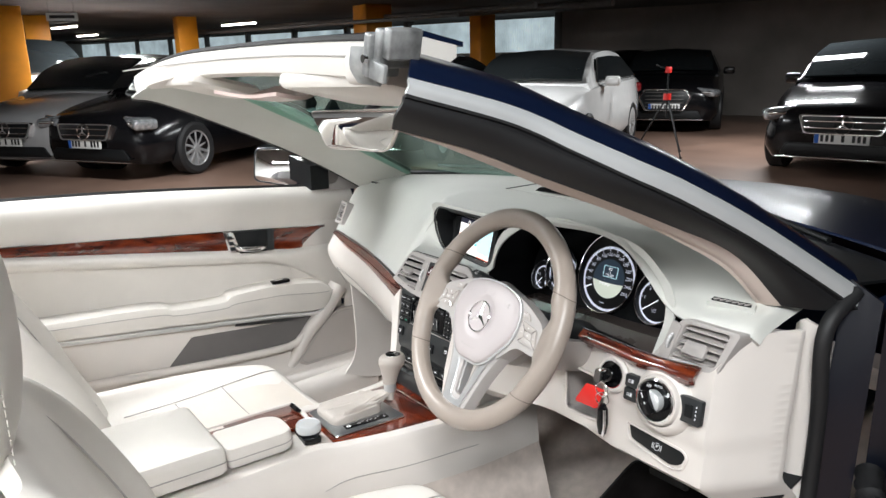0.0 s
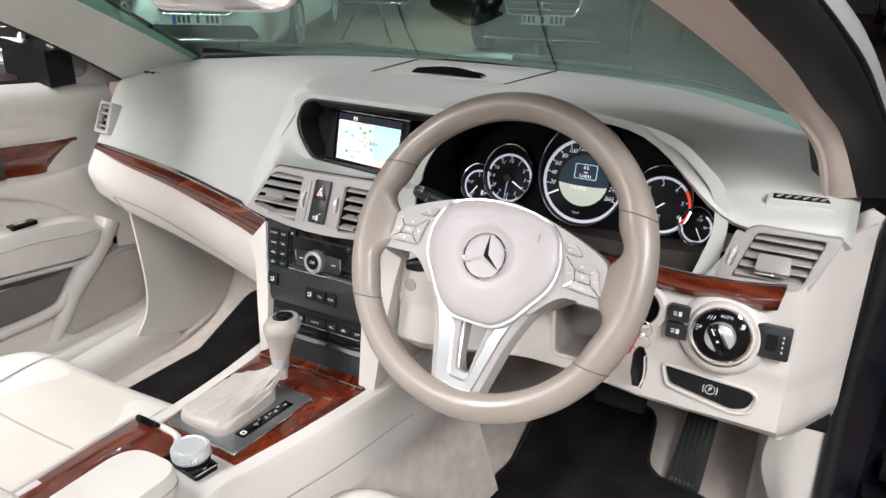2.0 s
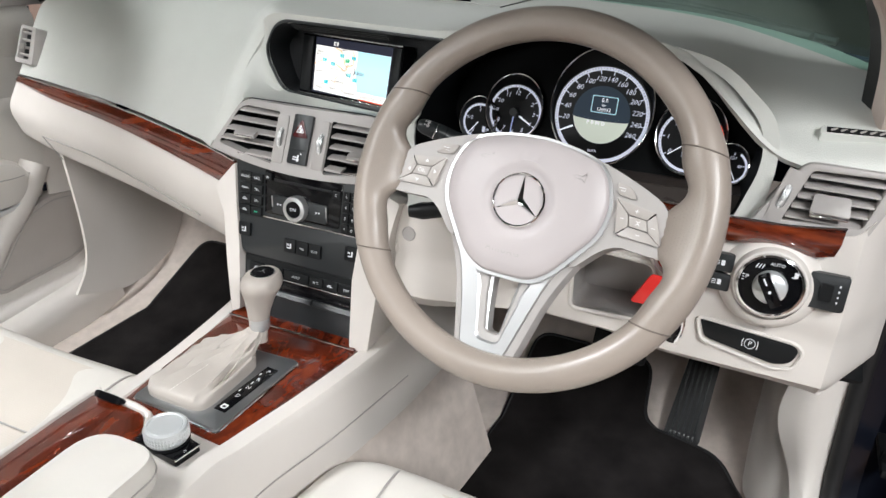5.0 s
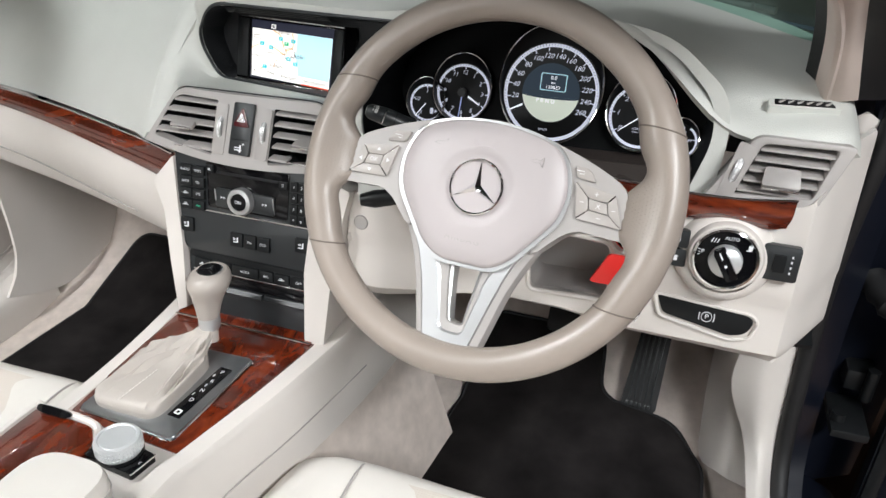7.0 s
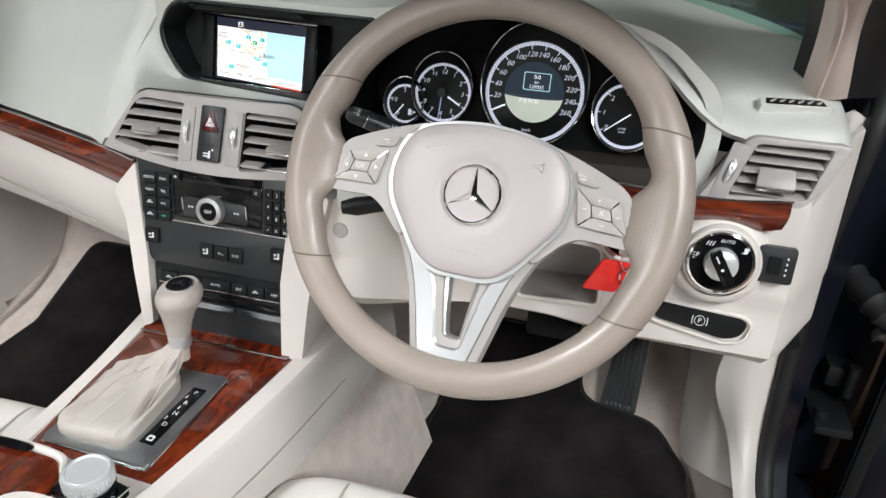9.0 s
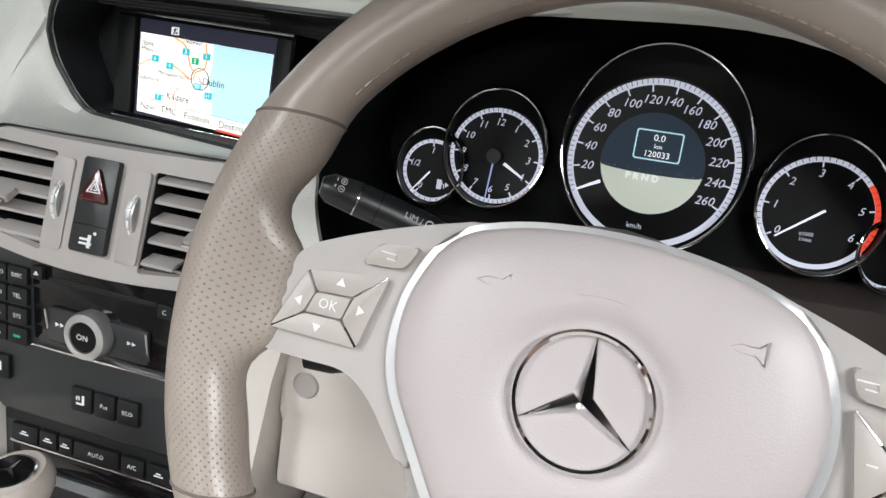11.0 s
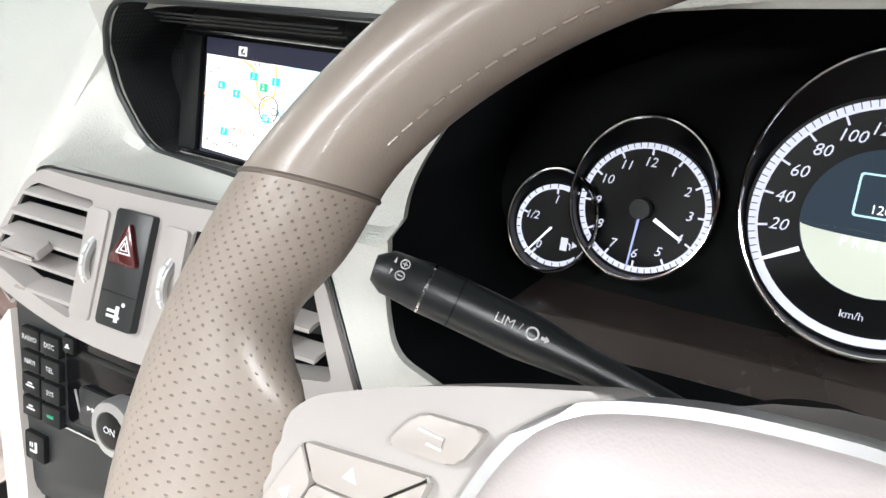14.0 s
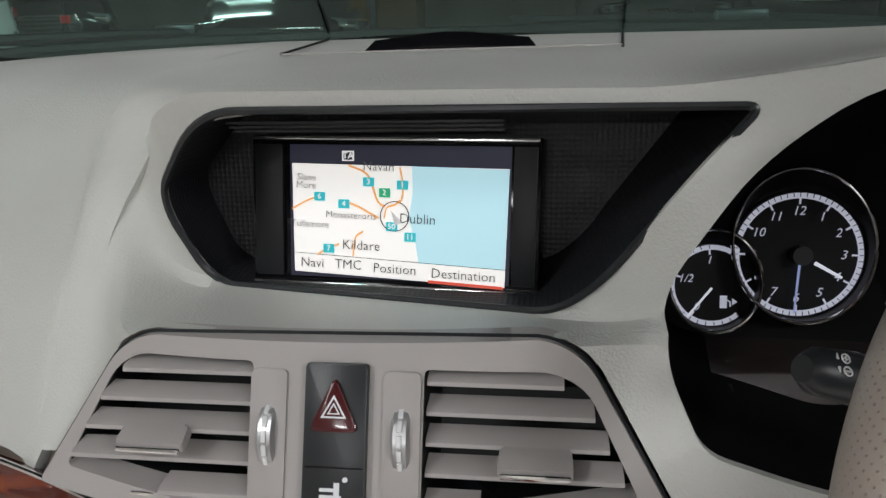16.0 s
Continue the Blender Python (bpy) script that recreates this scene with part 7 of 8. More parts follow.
FAR_LOW = [(-0.580, -0.262, 1.266), (-0.600, -0.186, 1.250), (-0.660, 0.011, 1.172), (-0.692, 0.110, 1.130), (-0.720, 0.194, 1.093), (-0.745, 0.320, 1.028), (-0.762, 0.433, 0.962)]
FAR_UP = [(-0.500, -0.205, 1.305), (-0.510, -0.090, 1.284), (-0.530, 0.085, 1.232), (-0.552, 0.175, 1.190), (-0.580, 0.267, 1.141), (-0.610, 0.400, 1.072), (-0.640, 0.530, 1.006)]
RIGHT = (SILVER_LOW, TRIM_OUT, TRIM_IN)
# one fabric in two colours: the right side's shade is in its tint
for s, inner in ((1, PILLAR_SHADED), (-1, SAGE)):
    SILVER_LOW, TRIM_OUT, TRIM_IN = RIGHT
    if s < 0:
        SILVER_LOW = [(-x + 0.025, y, z + 0.016) for x, y, z in FAR_LOW]
        TRIM_OUT = [(-x + 0.006, y, z + 0.004) for x, y, z in FAR_LOW]
        TRIM_IN = [(-x, y, z) for x, y, z in FAR_LOW]
    top = shifted(SILVER_LOW, -0.006, 0.008, 1.0, STRIP)
    pillar_skin(s, [SILVER_LOW, shifted(between(SILVER_LOW, top, 0.5), 0.004, 0, 0), top], ALU, "silver_trim", "satin silver pillar strip")
    pillar_skin(s, [top, shifted(top, -0.025, 0.020, 0.020), shifted(top, -0.065, 0.040, 0.030)], BLUE, "outer_pillar", "dark blue painted pillar")
    pillar_skin(s, [SILVER_LOW, between(SILVER_LOW, TRIM_OUT, 0.12, -0.004), between(SILVER_LOW, TRIM_OUT, 0.3, 0.005, -0.004), between(SILVER_LOW, TRIM_OUT, 0.6, 0.006, -0.007), TRIM_OUT], RUBBER, "pillar_seal", "black rubber door seal")
    if s > 0:
        pillar_skin(s, [TRIM_OUT, between(TRIM_OUT, TRIM_IN, 0.15, 0.0, -0.002), between(TRIM_OUT, TRIM_IN, 0.5, 0.0, -0.005), between(TRIM_OUT, TRIM_IN, 0.85, 0.0, -0.002), TRIM_IN, shifted(TRIM_IN, -0.006, 0.030, 0.012)], inner, "pillar_trim", "fabric-textured pillar trim")
        pillar_skin(s, [shifted(TRIM_IN, -0.005, 0.026, 0.012), shifted(TRIM_IN, -0.018, 0.036, 0.020)], BLACK, "glass_edge")
    else:
        up = [(-x, y, z) for x, y, z in FAR_UP]
        pillar_skin(s, [shifted(TRIM_IN, 0.010, 0.012, 0.004), TRIM_IN, between(TRIM_IN, up, 0.12, -0.006, -0.008), between(TRIM_IN, up, 0.5, -0.006, -0.014), between(TRIM_IN, up, 0.9, -0.004, -0.006), up, shifted(up, 0.004, 0.020, 0.006)], inner, "pillar_trim", "pale grey fabric pillar trim")
        part("window_edge", tube([(x - 0.006, y + 0.002, z - 0.003) for x, y, z in FAR_LOW], 0.0055, 8, 40), RUBBER, body, "black window seal")
        part("glass_edge", tube([(x + 0.002, y + 0.012, z + 0.004) for x, y, z in FAR_UP], 0.005, 8, 40), BLACK, body)

# windscreen
wsr = part("windscreen", sheet([[(-0.70, 0.53, 0.985), (-0.615, 0.15, 1.172), (-0.535, -0.225, 1.328)], [(-0.36, 0.635, 1.012), (-0.32, 0.21, 1.190), (-0.28, -0.175, 1.345)], [(0, 0.70, 1.015), (0, 0.26, 1.195), (0, -0.150, 1.350)], [(0.36, 0.635, 1.012), (0.32, 0.21, 1.190), (0.28, -0.175, 1.345)], [(0.67, 0.43, 0.995), (0.60, 0.10, 1.165), (0.53, -0.225, 1.328)]], 30, 20), GLASS, body, "green-tinted laminated windscreen")
wsr.visible_shadow = False
# black plate painting the sensor dome's reflection in the glass
part("dome_reflection_spot", prism(rounded([(-0.05, -0.012), (0.05, -0.010), (0.045, 0.012), (-0.045, 0.012)], 0.01), Matrix.Translation((0.02, 0.30, 1.166)) @ Matrix.Rotation(radians(-22), 4, "X"), 0.001, 0), BLACK, body)

# header rail across the top of the windscreen
hdr = thing("header_rail", "cream-trimmed windscreen header rail with sun visors", "windscreen header", (0, -0.22, 1.3))


def bow(x):
    return -0.262 + 0.062 * (1 - (x / 0.60) ** 2)


def rail(prof, x0=-0.60, x1=0.50, n=24):
    rings = []
    for i in range(n):
        x = x0 + (x1 - x0) * i / (n - 1)
        dz = 0.016 * (1 - (x / 0.6) ** 2)
        e = max(0.0, (-x - 0.25) / 0.35) ** 2
        rings.append([(x, bow(x) + y + 0.028 * e, 1.322 + dz + z * (1 - 0.12 * e) - 0.024 * e) for y, z in prof])
    return loft(rings)


part("trim", rail([(0.0, -0.030), (-0.013, -0.024), (-0.017, 0.0), (-0.012, 0.016), (0.0, 0.020), (0.05, 0.024), (0.10, 0.014), (0.10, 0.0), (0.05, -0.028)]), CREAM, hdr, "cream leather header trim")
part("outer_skin", rail([(0.004, 0.020), (0.006, 0.026), (0.05, 0.031), (0.11, 0.018), (0.11, 0.012), (0.05, 0.024)]), BLUE, hdr, "dark blue outer skin")
part("roof_seal", rail([(-0.004, 0.016), (-0.006, 0.021), (0.002, 0.027), (0.012, 0.026), (0.012, 0.020)]), RUBBER, hdr, "black roof seal")
part("trim_seam", tube([(x, bow(x) - 0.0172, 1.322 + 0.016 * (1 - (x / 0.6) ** 2) + 0.001) for x in [-0.58 + 1.1 * i / 20 for i in range(21)]], 0.0013, 6), TAUPE, hdr)
part("end_cap", box((0.488, -0.262, 1.316), (0.045, 0.042, 0.036), 0.010, seg=3), CREAM, hdr)
for k, (dx, dz, h) in enumerate(((0.0, 0.0, 0.085), (0.022, 0.006, 0.075), (0.040, 0.010, 0.060))):
    part("latch_casting", box((0.530 + dx * 0.75, -0.268 + 0.004 * k, 1.330 + dz), (0.013, 0.042, h * 0.55), 0.003, Matrix.Rotation(radians(14), 4, "Y"), 3), CASTING, hdr, "grey cast roof latch")
part("latch_plate", box((0.552, -0.287, 1.312), (0.030, 0.006, 0.020), 0.002, Matrix.Rotation(radians(14), 4, "Y")), CASTING, hdr)
part("latch_screw", lathe([(0.0, 0.004), (0.0045, 0.004), (0.005, 0.0)], face((0.536, -0.292, 1.326), 0), 14), CHROME, hdr)
part("seal_corner", sheet([[(0.505, -0.292, 1.340), (0.530, -0.287, 1.338)], [(0.500, -0.292, 1.318), (0.525, -0.287, 1.318)], [(0.500, -0.282, 1.300), (0.530, -0.272, 1.296)]], 8, 8, 0.01), CASTING, hdr, "pale grey rubber seal corner")
for x0, x1 in ((0.125, 0.455), (-0.475, -0.215)):
    o = rounded([(x0, -0.06), (x1, -0.075), (x1 - 0.005, 0.075), (x0 + 0.02, 0.08)], 0.03, 6)
    vm = Matrix.Translation((0, bow((x0 + x1) / 2) + 0.055, 1.290)) @ Matrix.Rotation(radians(-14), 4, "X")
    v = part("sun_visor", dome(o, vm, ((0.93, -0.013), (1.0, -0.006), (1.0, 0.006), (0.93, 0.013))), CREAM, hdr, "padded cream sun visor")
    part("visor_rod", tube([vm @ Vector((x0 + 0.02, 0.085, 0.004)), vm @ Vector((x1, 0.082, 0.004))], 0.0055, 10), CREAM_PLASTIC, v)
lamp_ = part("roof_lamp", sheet([[(-0.19, -0.205, 1.283), (-0.05, -0.195, 1.276), (0.10, -0.205, 1.283)], [(-0.17, -0.15, 1.274), (-0.05, -0.135, 1.268), (0.085, -0.15, 1.274)], [(-0.14, -0.10, 1.288), (-0.05, -0.08, 1.285), (0.055, -0.10, 1.288)]], 12, 16, 0.006), PINK_LENS, hdr, "frosted roof lamp lens")
part("lamp_slots", joined(*[box((0.15 + 0.012 * k, -0.12, 1.287), (0.005, 0.06, 0.004), 0.001, Matrix.Rotation(radians(20), 4, "Z")) for k in range(6)]), GREY_DARK, hdr)

# rear-view mirror
rvm = thing("rear_view_mirror", "frameless-looking cream-backed rear-view mirror on the windscreen", "mirror", (0.01, -0.01, 1.2))
RM = face((0.012, -0.013, 1.205), -3, 8, 2)
RO = rounded([(-0.125, 0.034), (-0.118, 0.020), (-0.088, -0.034), (0.085, -0.036), (0.122, 0.010), (0.128, 0.036)][::-1], [0.008, 0.012, 0.018, 0.022, 0.012, 0.008][::-1])
part("housing", dome([(x * 1.10, y * 1.10) for x, y in RO], RM, ((0.55, -0.026), (0.86, -0.016), (0.99, -0.003), (1.0, 0.002), (0.985, 0.004))), CREAM_PLASTIC, rvm, "cream mirror housing")
part("glass", prism([(x * 1.06, y * 1.04) for x, y in RO], RM, 0.0052, 0.0008, 0.003), MIRROR, rvm, "mirror glass")
part("stem", tube([RM @ Vector((0, 0.02, -0.02)), (0.012, 0.035, 1.255), (0.012, 0.055, 1.275)], [0.010, 0.012, 0.016], 12, 10), BLACK, rvm)
part("sensor_box", box((0.012, 0.045, 1.270), (0.10, 0.08, 0.022), 0.008, Matrix.Rotation(radians(-22), 4, "X")), GREY_DARK, rvm)

# bonnet, cowl and wipers
part("bonnet", sheet([[(-0.74, 0.74, 0.955), (-0.73, 1.2, 0.90), (-0.66, 1.75, 0.80), (-0.55, 1.95, 0.72)], [(-0.40, 0.80, 0.985), (-0.40, 1.25, 0.95), (-0.36, 1.8, 0.85), (-0.33, 2.02, 0.76)], [(0, 0.82, 0.99), (0, 1.3, 0.965), (0, 1.85, 0.87), (0, 2.05, 0.78)], [(0.40, 0.80, 0.985), (0.40, 1.25, 0.95), (0.36, 1.8, 0.85), (0.33, 2.02, 0.76)], [(0.74, 0.74, 0.955), (0.73, 1.2, 0.90), (0.66, 1.75, 0.80), (0.55, 1.95, 0.72)]], 24, 24, 0.006), BLUE, body, "dark blue bonnet")
for s in (-1, 1):
    part("wing", sheet([[(s * 0.742, 0.50, 0.945), (s * 0.745, 0.74, 0.953), (s * 0.735, 1.2, 0.897), (s * 0.66, 1.75, 0.795), (s * 0.52, 2.0, 0.70)], [(s * 0.82, 0.50, 0.90), (s * 0.83, 0.75, 0.90), (s * 0.84, 1.2, 0.86), (s * 0.79, 1.75, 0.77), (s * 0.62, 2.05, 0.62)], [(s * 0.875, 0.50, 0.72), (s * 0.885, 0.75, 0.72), (s * 0.89, 1.2, 0.75), (s * 0.86, 1.75, 0.62), (s * 0.70, 2.1, 0.50)], [(s * 0.86, 0.50, 0.30), (s * 0.87, 0.75, 0.30), (s * 0.87, 1.0, 0.68), (s * 0.86, 1.8, 0.35), (s * 0.70, 2.1, 0.30)]], 16, 30, 0.006), BLUE, body, "dark blue front wing")
part("cowl", sheet([[(-0.70, 0.47, 0.965), (-0.36, 0.67, 0.995), (0, 0.73, 1.0), (0.36, 0.67, 0.995), (0.70, 0.47, 0.965)], [(-0.73, 0.70, 0.945), (-0.40, 0.78, 0.972), (0, 0.81, 0.978), (0.40, 0.78, 0.972), (0.73, 0.70, 0.945)]], 30, 8, 0.006), BLACK, body, "black plastic scuttle panel")
for x0, x1, y0, y1 in ((0.62, 0.06, 0.58, 0.735), (0.02, -0.55, 0.76, 0.60)):
    wp = part("wiper", tube([(x0, y0, 1.006), ((x0 + x1) / 2, (y0 + y1) / 2 + 0.03, 1.030), (x1, y1 - 0.02, 1.034)], 0.006, 8, 14), BLACK, body, "black wiper")
    part("wiper_clip", box(((x0 + x1) / 2 - 0.05, (y0 + y1) / 2 + 0.02, 1.036), (0.05, 0.016, 0.012), 0.004), GREY_DARK, wp)

# passenger's door mirror
dm = thing("door_mirror", "dark blue door mirror on the passenger's door", "wing mirror", (-0.98, 0.25, 1.02))
MF = face((-0.990, 0.268, 1.022), 4, 33)
MO = rounded([(-0.092, 0.050), (-0.100, -0.052), (0.072, -0.070), (0.094, 0.058)][::-1], [0.022, 0.03, 0.02, 0.02])
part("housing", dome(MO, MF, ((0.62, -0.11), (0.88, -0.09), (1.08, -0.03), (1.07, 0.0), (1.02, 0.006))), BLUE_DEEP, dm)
part("glass", prism([(x * 0.95, y * 0.95) for x, y in MO], MF, 0.0085, 0.001, 0.0), MIRROR, dm, "mirror glass")
part("arm", loft([[(x, y + a, z + b) for a, b in ((-0.03, -0.03), (0.03, -0.03), (0.03, 0.045), (-0.03, 0.045))] for x, y, z in ((-0.95, 0.31, 1.01), (-0.86, 0.31, 1.00), (-0.80, 0.31, 0.99))]), BLACK, dm)
YZ = Matrix(((0, 0, 1, 0), (1, 0, 0, 0), (0, 1, 0, 0), (0, 0, 0, 1)))
qt = part("mirror_sail", prism(rounded([(0.309, 1.062), (0.309, 0.956), (0.460, 0.948), (0.385, 1.034), (0.333, 1.074)], 0.006), Matrix.Translation((-0.812, 0, 0)) @ YZ, 0.006, 0.003, -0.02), TAUPE, dm, "warm grey mirror triangle with tweeter")
part("sail_rim", tube([(-0.806, y, z) for y, z in ((0.312, 0.960), (0.312, 1.060), (0.334, 1.068), (0.383, 1.030), (0.452, 0.954))], 0.004, 8, 30), RUBBER, qt)
part("tweeter", lathe([(0.0, 0.002), (0.024, 0.002), (0.026, 0.0)], Matrix.Translation((-0.806, 0.352, 0.998)) @ Matrix.Rotation(radians(90), 4, "Y"), 28), MESH_GREY, qt)

# driver's door opening: post, sill, seals, hinge side
KICK_IN = [(0.700, 0.338, 0.930), (0.690, 0.345, 0.80), (0.668, 0.348, 0.64), (0.655, 0.345, 0.53), (0.690, 0.325, 0.44), (0.700, 0.20, 0.400), (0.700, -0.20, 0.385), (0.700, -0.80, 0.385)]
KICK_OUT = [(0.735, 0.336, 0.935), (0.730, 0.352, 0.80), (0.727, 0.356, 0.70), (0.728, 0.345, 0.56), (0.733, 0.315, 0.42), (0.738, 0.20, 0.372), (0.738, -0.20, 0.362), (0.738, -0.80, 0.362)]
kp = part("kick_trim", sheet([KICK_IN, [((a[0] + b[0]) / 2, (a[1] + b[1]) / 2 - 0.012, (a[2] + b[2]) / 2 + 0.012) for a, b in zip(KICK_IN, KICK_OUT)], KICK_OUT], 8, 50, 0.006), CREAM_PLASTIC, body, "cream entry trim")
part("door_seal", tube([(x + 0.012, y - 0.004, z - 0.004) for x, y, z in [(0.742, 0.40, 0.985)] + KICK_OUT], [0.012] * 9, 12, 50), RUBBER, body, "black rubber door seal")
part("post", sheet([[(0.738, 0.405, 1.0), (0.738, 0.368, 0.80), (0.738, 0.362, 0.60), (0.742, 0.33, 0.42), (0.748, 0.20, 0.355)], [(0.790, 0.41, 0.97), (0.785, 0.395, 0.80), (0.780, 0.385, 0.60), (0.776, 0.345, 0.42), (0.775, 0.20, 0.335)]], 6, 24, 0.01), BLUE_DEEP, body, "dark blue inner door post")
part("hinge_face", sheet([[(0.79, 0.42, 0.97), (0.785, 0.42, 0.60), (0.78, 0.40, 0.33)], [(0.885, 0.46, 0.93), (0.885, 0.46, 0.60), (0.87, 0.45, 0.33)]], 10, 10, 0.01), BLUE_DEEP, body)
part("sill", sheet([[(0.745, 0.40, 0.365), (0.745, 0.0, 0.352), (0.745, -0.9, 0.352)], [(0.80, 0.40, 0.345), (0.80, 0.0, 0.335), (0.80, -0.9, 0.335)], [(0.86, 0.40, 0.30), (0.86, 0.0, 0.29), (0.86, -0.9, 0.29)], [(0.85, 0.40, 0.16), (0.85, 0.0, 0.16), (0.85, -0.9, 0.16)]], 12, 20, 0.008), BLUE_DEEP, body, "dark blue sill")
part("hinge", joined(box((0.825, 0.405, 0.545), (0.04, 0.04, 0.035), 0.006), tube([(0.835, 0.375, 0.525), (0.835, 0.375, 0.575)], 0.008, 12)), BLACK, body, "dark steel door hinge")
part("check_strap", joined(box((0.815, 0.36, 0.50), (0.05, 0.09, 0.014), 0.004), lathe([(0.0, 0.008), (0.009, 0.008), (0.010, -0.004)], Matrix.Translation((0.80, 0.34, 0.512)), 12)), BLACK, body)
bell = []
for i in range(17):
    f = i / 16
    bell.append((0.800 + 0.09 * f, 0.405 - 0.06 * math.sin(math.pi * f), 0.70 - 0.05 * f))
part("cable_boot", tube(bell, [0.017 if i % 2 else 0.021 for i in range(17)], 14), RUBBER, body, "ribbed rubber cable boot")
# the driver's door stands wide open beyond the post
dd = thing("driver_door", "open driver's door with dark inner edge", "door", (0.95, 0.45, 0.3))
DM = Matrix.Translation((0.885, 0.44, 0.0)) @ Matrix.Rotation(radians(-14), 4, "Z")
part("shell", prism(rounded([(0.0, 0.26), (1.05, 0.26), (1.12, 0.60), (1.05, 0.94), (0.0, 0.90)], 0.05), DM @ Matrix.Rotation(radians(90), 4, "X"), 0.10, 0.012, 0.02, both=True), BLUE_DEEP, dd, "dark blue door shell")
part("edge_panel", box(DM @ Vector((0.012, -0.06, 0.58)), (0.02, 0.10, 0.58), 0.006, Matrix.Rotation(radians(-14), 4, "Z")), BLACK, dd)
part("latch_bolt", lathe([(0.0, 0.0), (0.008, 0.0), (0.008, 0.02), (0.012, 0.024), (0.0, 0.028)], DM @ Matrix.Translation((0.0, -0.05, 0.62)) @ Matrix.Rotation(radians(-90), 4, "Y"), 12), STEEL, dd)

# ---- footwells ----
part("floor_pan", sheet([[(-0.74, -0.9, 0.30), (-0.40, -0.9, 0.30), (0.0, -0.9, 0.30), (0.40, -0.9, 0.30), (0.74, -0.9, 0.30)], [(-0.74, 0.1, 0.30), (-0.40, 0.1, 0.30), (0.0, 0.1, 0.30), (0.40, 0.1, 0.30), (0.74, 0.1, 0.30)], [(-0.74, 0.40, 0.315), (-0.40, 0.40, 0.315), (0.0, 0.40, 0.32), (0.40, 0.40, 0.315), (0.74, 0.40, 0.315)], [(-0.74, 0.58, 0.42), (-0.40, 0.58, 0.42), (0.0, 0.58, 0.42), (0.40, 0.58, 0.42), (0.74, 0.58, 0.42)], [(-0.74, 0.70, 0.75), (-0.40, 0.70, 0.75), (0.0, 0.70, 0.75), (0.40, 0.70, 0.75), (0.74, 0.70, 0.75)]], 40, 30, 0.01), CARPET, body, "beige carpeted footwells")
part("side_lining", sheet([[(0.690, 0.352, 0.70), (0.690, 0.354, 0.53), (0.706, 0.340, 0.42), (0.712, 0.31, 0.37)], [(0.664, 0.385, 0.69), (0.656, 0.385, 0.53), (0.668, 0.372, 0.42), (0.676, 0.34, 0.36)], [(0.660, 0.50, 0.68), (0.650, 0.50, 0.53), (0.648, 0.46, 0.40), (0.65, 0.42, 0.33)], [(0.67, 0.69, 0.70), (0.665, 0.68, 0.55), (0.66, 0.62, 0.45), (0.66, 0.56, 0.40)]], 14, 16, 0.008), CREAM_PLASTIC, body, "cream footwell side lining")
part("side_lining", sheet([[(-0.700, 0.335, 0.76), (-0.69, 0.345, 0.53), (-0.69, 0.335, 0.44), (-0.69, 0.30, 0.39)], [(-0.680, 0.50, 0.74), (-0.67, 0.50, 0.53), (-0.668, 0.46, 0.42), (-0.67, 0.42, 0.36)], [(-0.67, 0.69, 0.70), (-0.665, 0.68, 0.55), (-0.66, 0.62, 0.45), (-0.66, 0.56, 0.40)]], 14, 16, 0.008), CREAM_PLASTIC, body, "cream footwell side lining")


def floor_mat(name, pts, label):
    bm = prism(rounded(pts, 0.03), Matrix.Translation((0, 0, 0.322)), 0.008, 0.003, 0.0)
    bmesh.ops.subdivide_edges(bm, edges=[e for e in bm.edges if e.calc_length() > 0.15], cuts=6, use_grid_fill=True)
    bmesh.ops.triangulate(bm, faces=bm.faces[:])
    for v in bm.verts:
        v.co.z += max(0, v.co.y - 0.40) * 0.60
    p = thing(name, label, "floor mat", (pts[0][0], pts[0][1], 0.32))
    part("mat_surface", bm, MAT_BLACK, p)
    part("binding", tube([(x, y, 0.328 + max(0, y - 0.40) * 0.6) for x, y in rounded(pts, 0.03)], 0.0035, 6, closed=True), RUBBER, p)


floor_mat("floor_mat", [(0.205, 0.10), (0.235, 0.42), (0.245, 0.56), (0.46, 0.56), (0.47, 0.455), (0.60, 0.44), (0.650, 0.38), (0.655, 0.0), (0.21, 0.0)][::-1], "black velour driver's floor mat")
floor_mat("floor_mat", [(-0.61, 0.06), (-0.60, 0.40), (-0.57, 0.57), (-0.26, 0.57), (-0.24, 0.40), (-0.22, 0.06)][::-1], "black velour passenger's floor mat")

ped = thing("accelerator_pedal", "black ribbed rubber accelerator pedal on the floor", "pedal", (0.53, 0.47, 0.33))
PM = Matrix.Translation((0.535, 0.465, 0.345)) @ Matrix.Rotation(radians(4), 4, "Y") @ Matrix.Rotation(radians(58), 4, "X")
part("pad", prism(rounded([(-0.030, 0.0), (0.030, 0.0), (0.026, 0.21), (-0.020, 0.21)], 0.006), PM, 0.014, 0.004), RUBBER, ped)
part("ribs", joined(*[box(PM @ Vector((-0.018 + 0.009 * k, 0.10, 0.0145)), (0.003, 0.17, 0.002), 0.0008, PM.to_3x3().to_4x4()) for k in range(5)], *[box(PM @ Vector((-0.020 + 0.0075 * k, 0.008, 0.0145)), (0.004, 0.008, 0.003), 0.001, PM.to_3x3().to_4x4()) for k in range(6)]), GREY_DARK, ped)
brp = thing("brake_pedal", "black rubber brake pedal hanging under the column", "pedal", (0.40, 0.42, 0.45))
BM_ = Matrix.Translation((0.41, 0.47, 0.50)) @ Matrix.Rotation(radians(55), 4, "X")
part("pad", prism(rounded([(-0.045, -0.028), (0.045, -0.028), (0.045, 0.028), (-0.045, 0.028)], 0.008), BM_, 0.014, 0.004), RUBBER, brp)
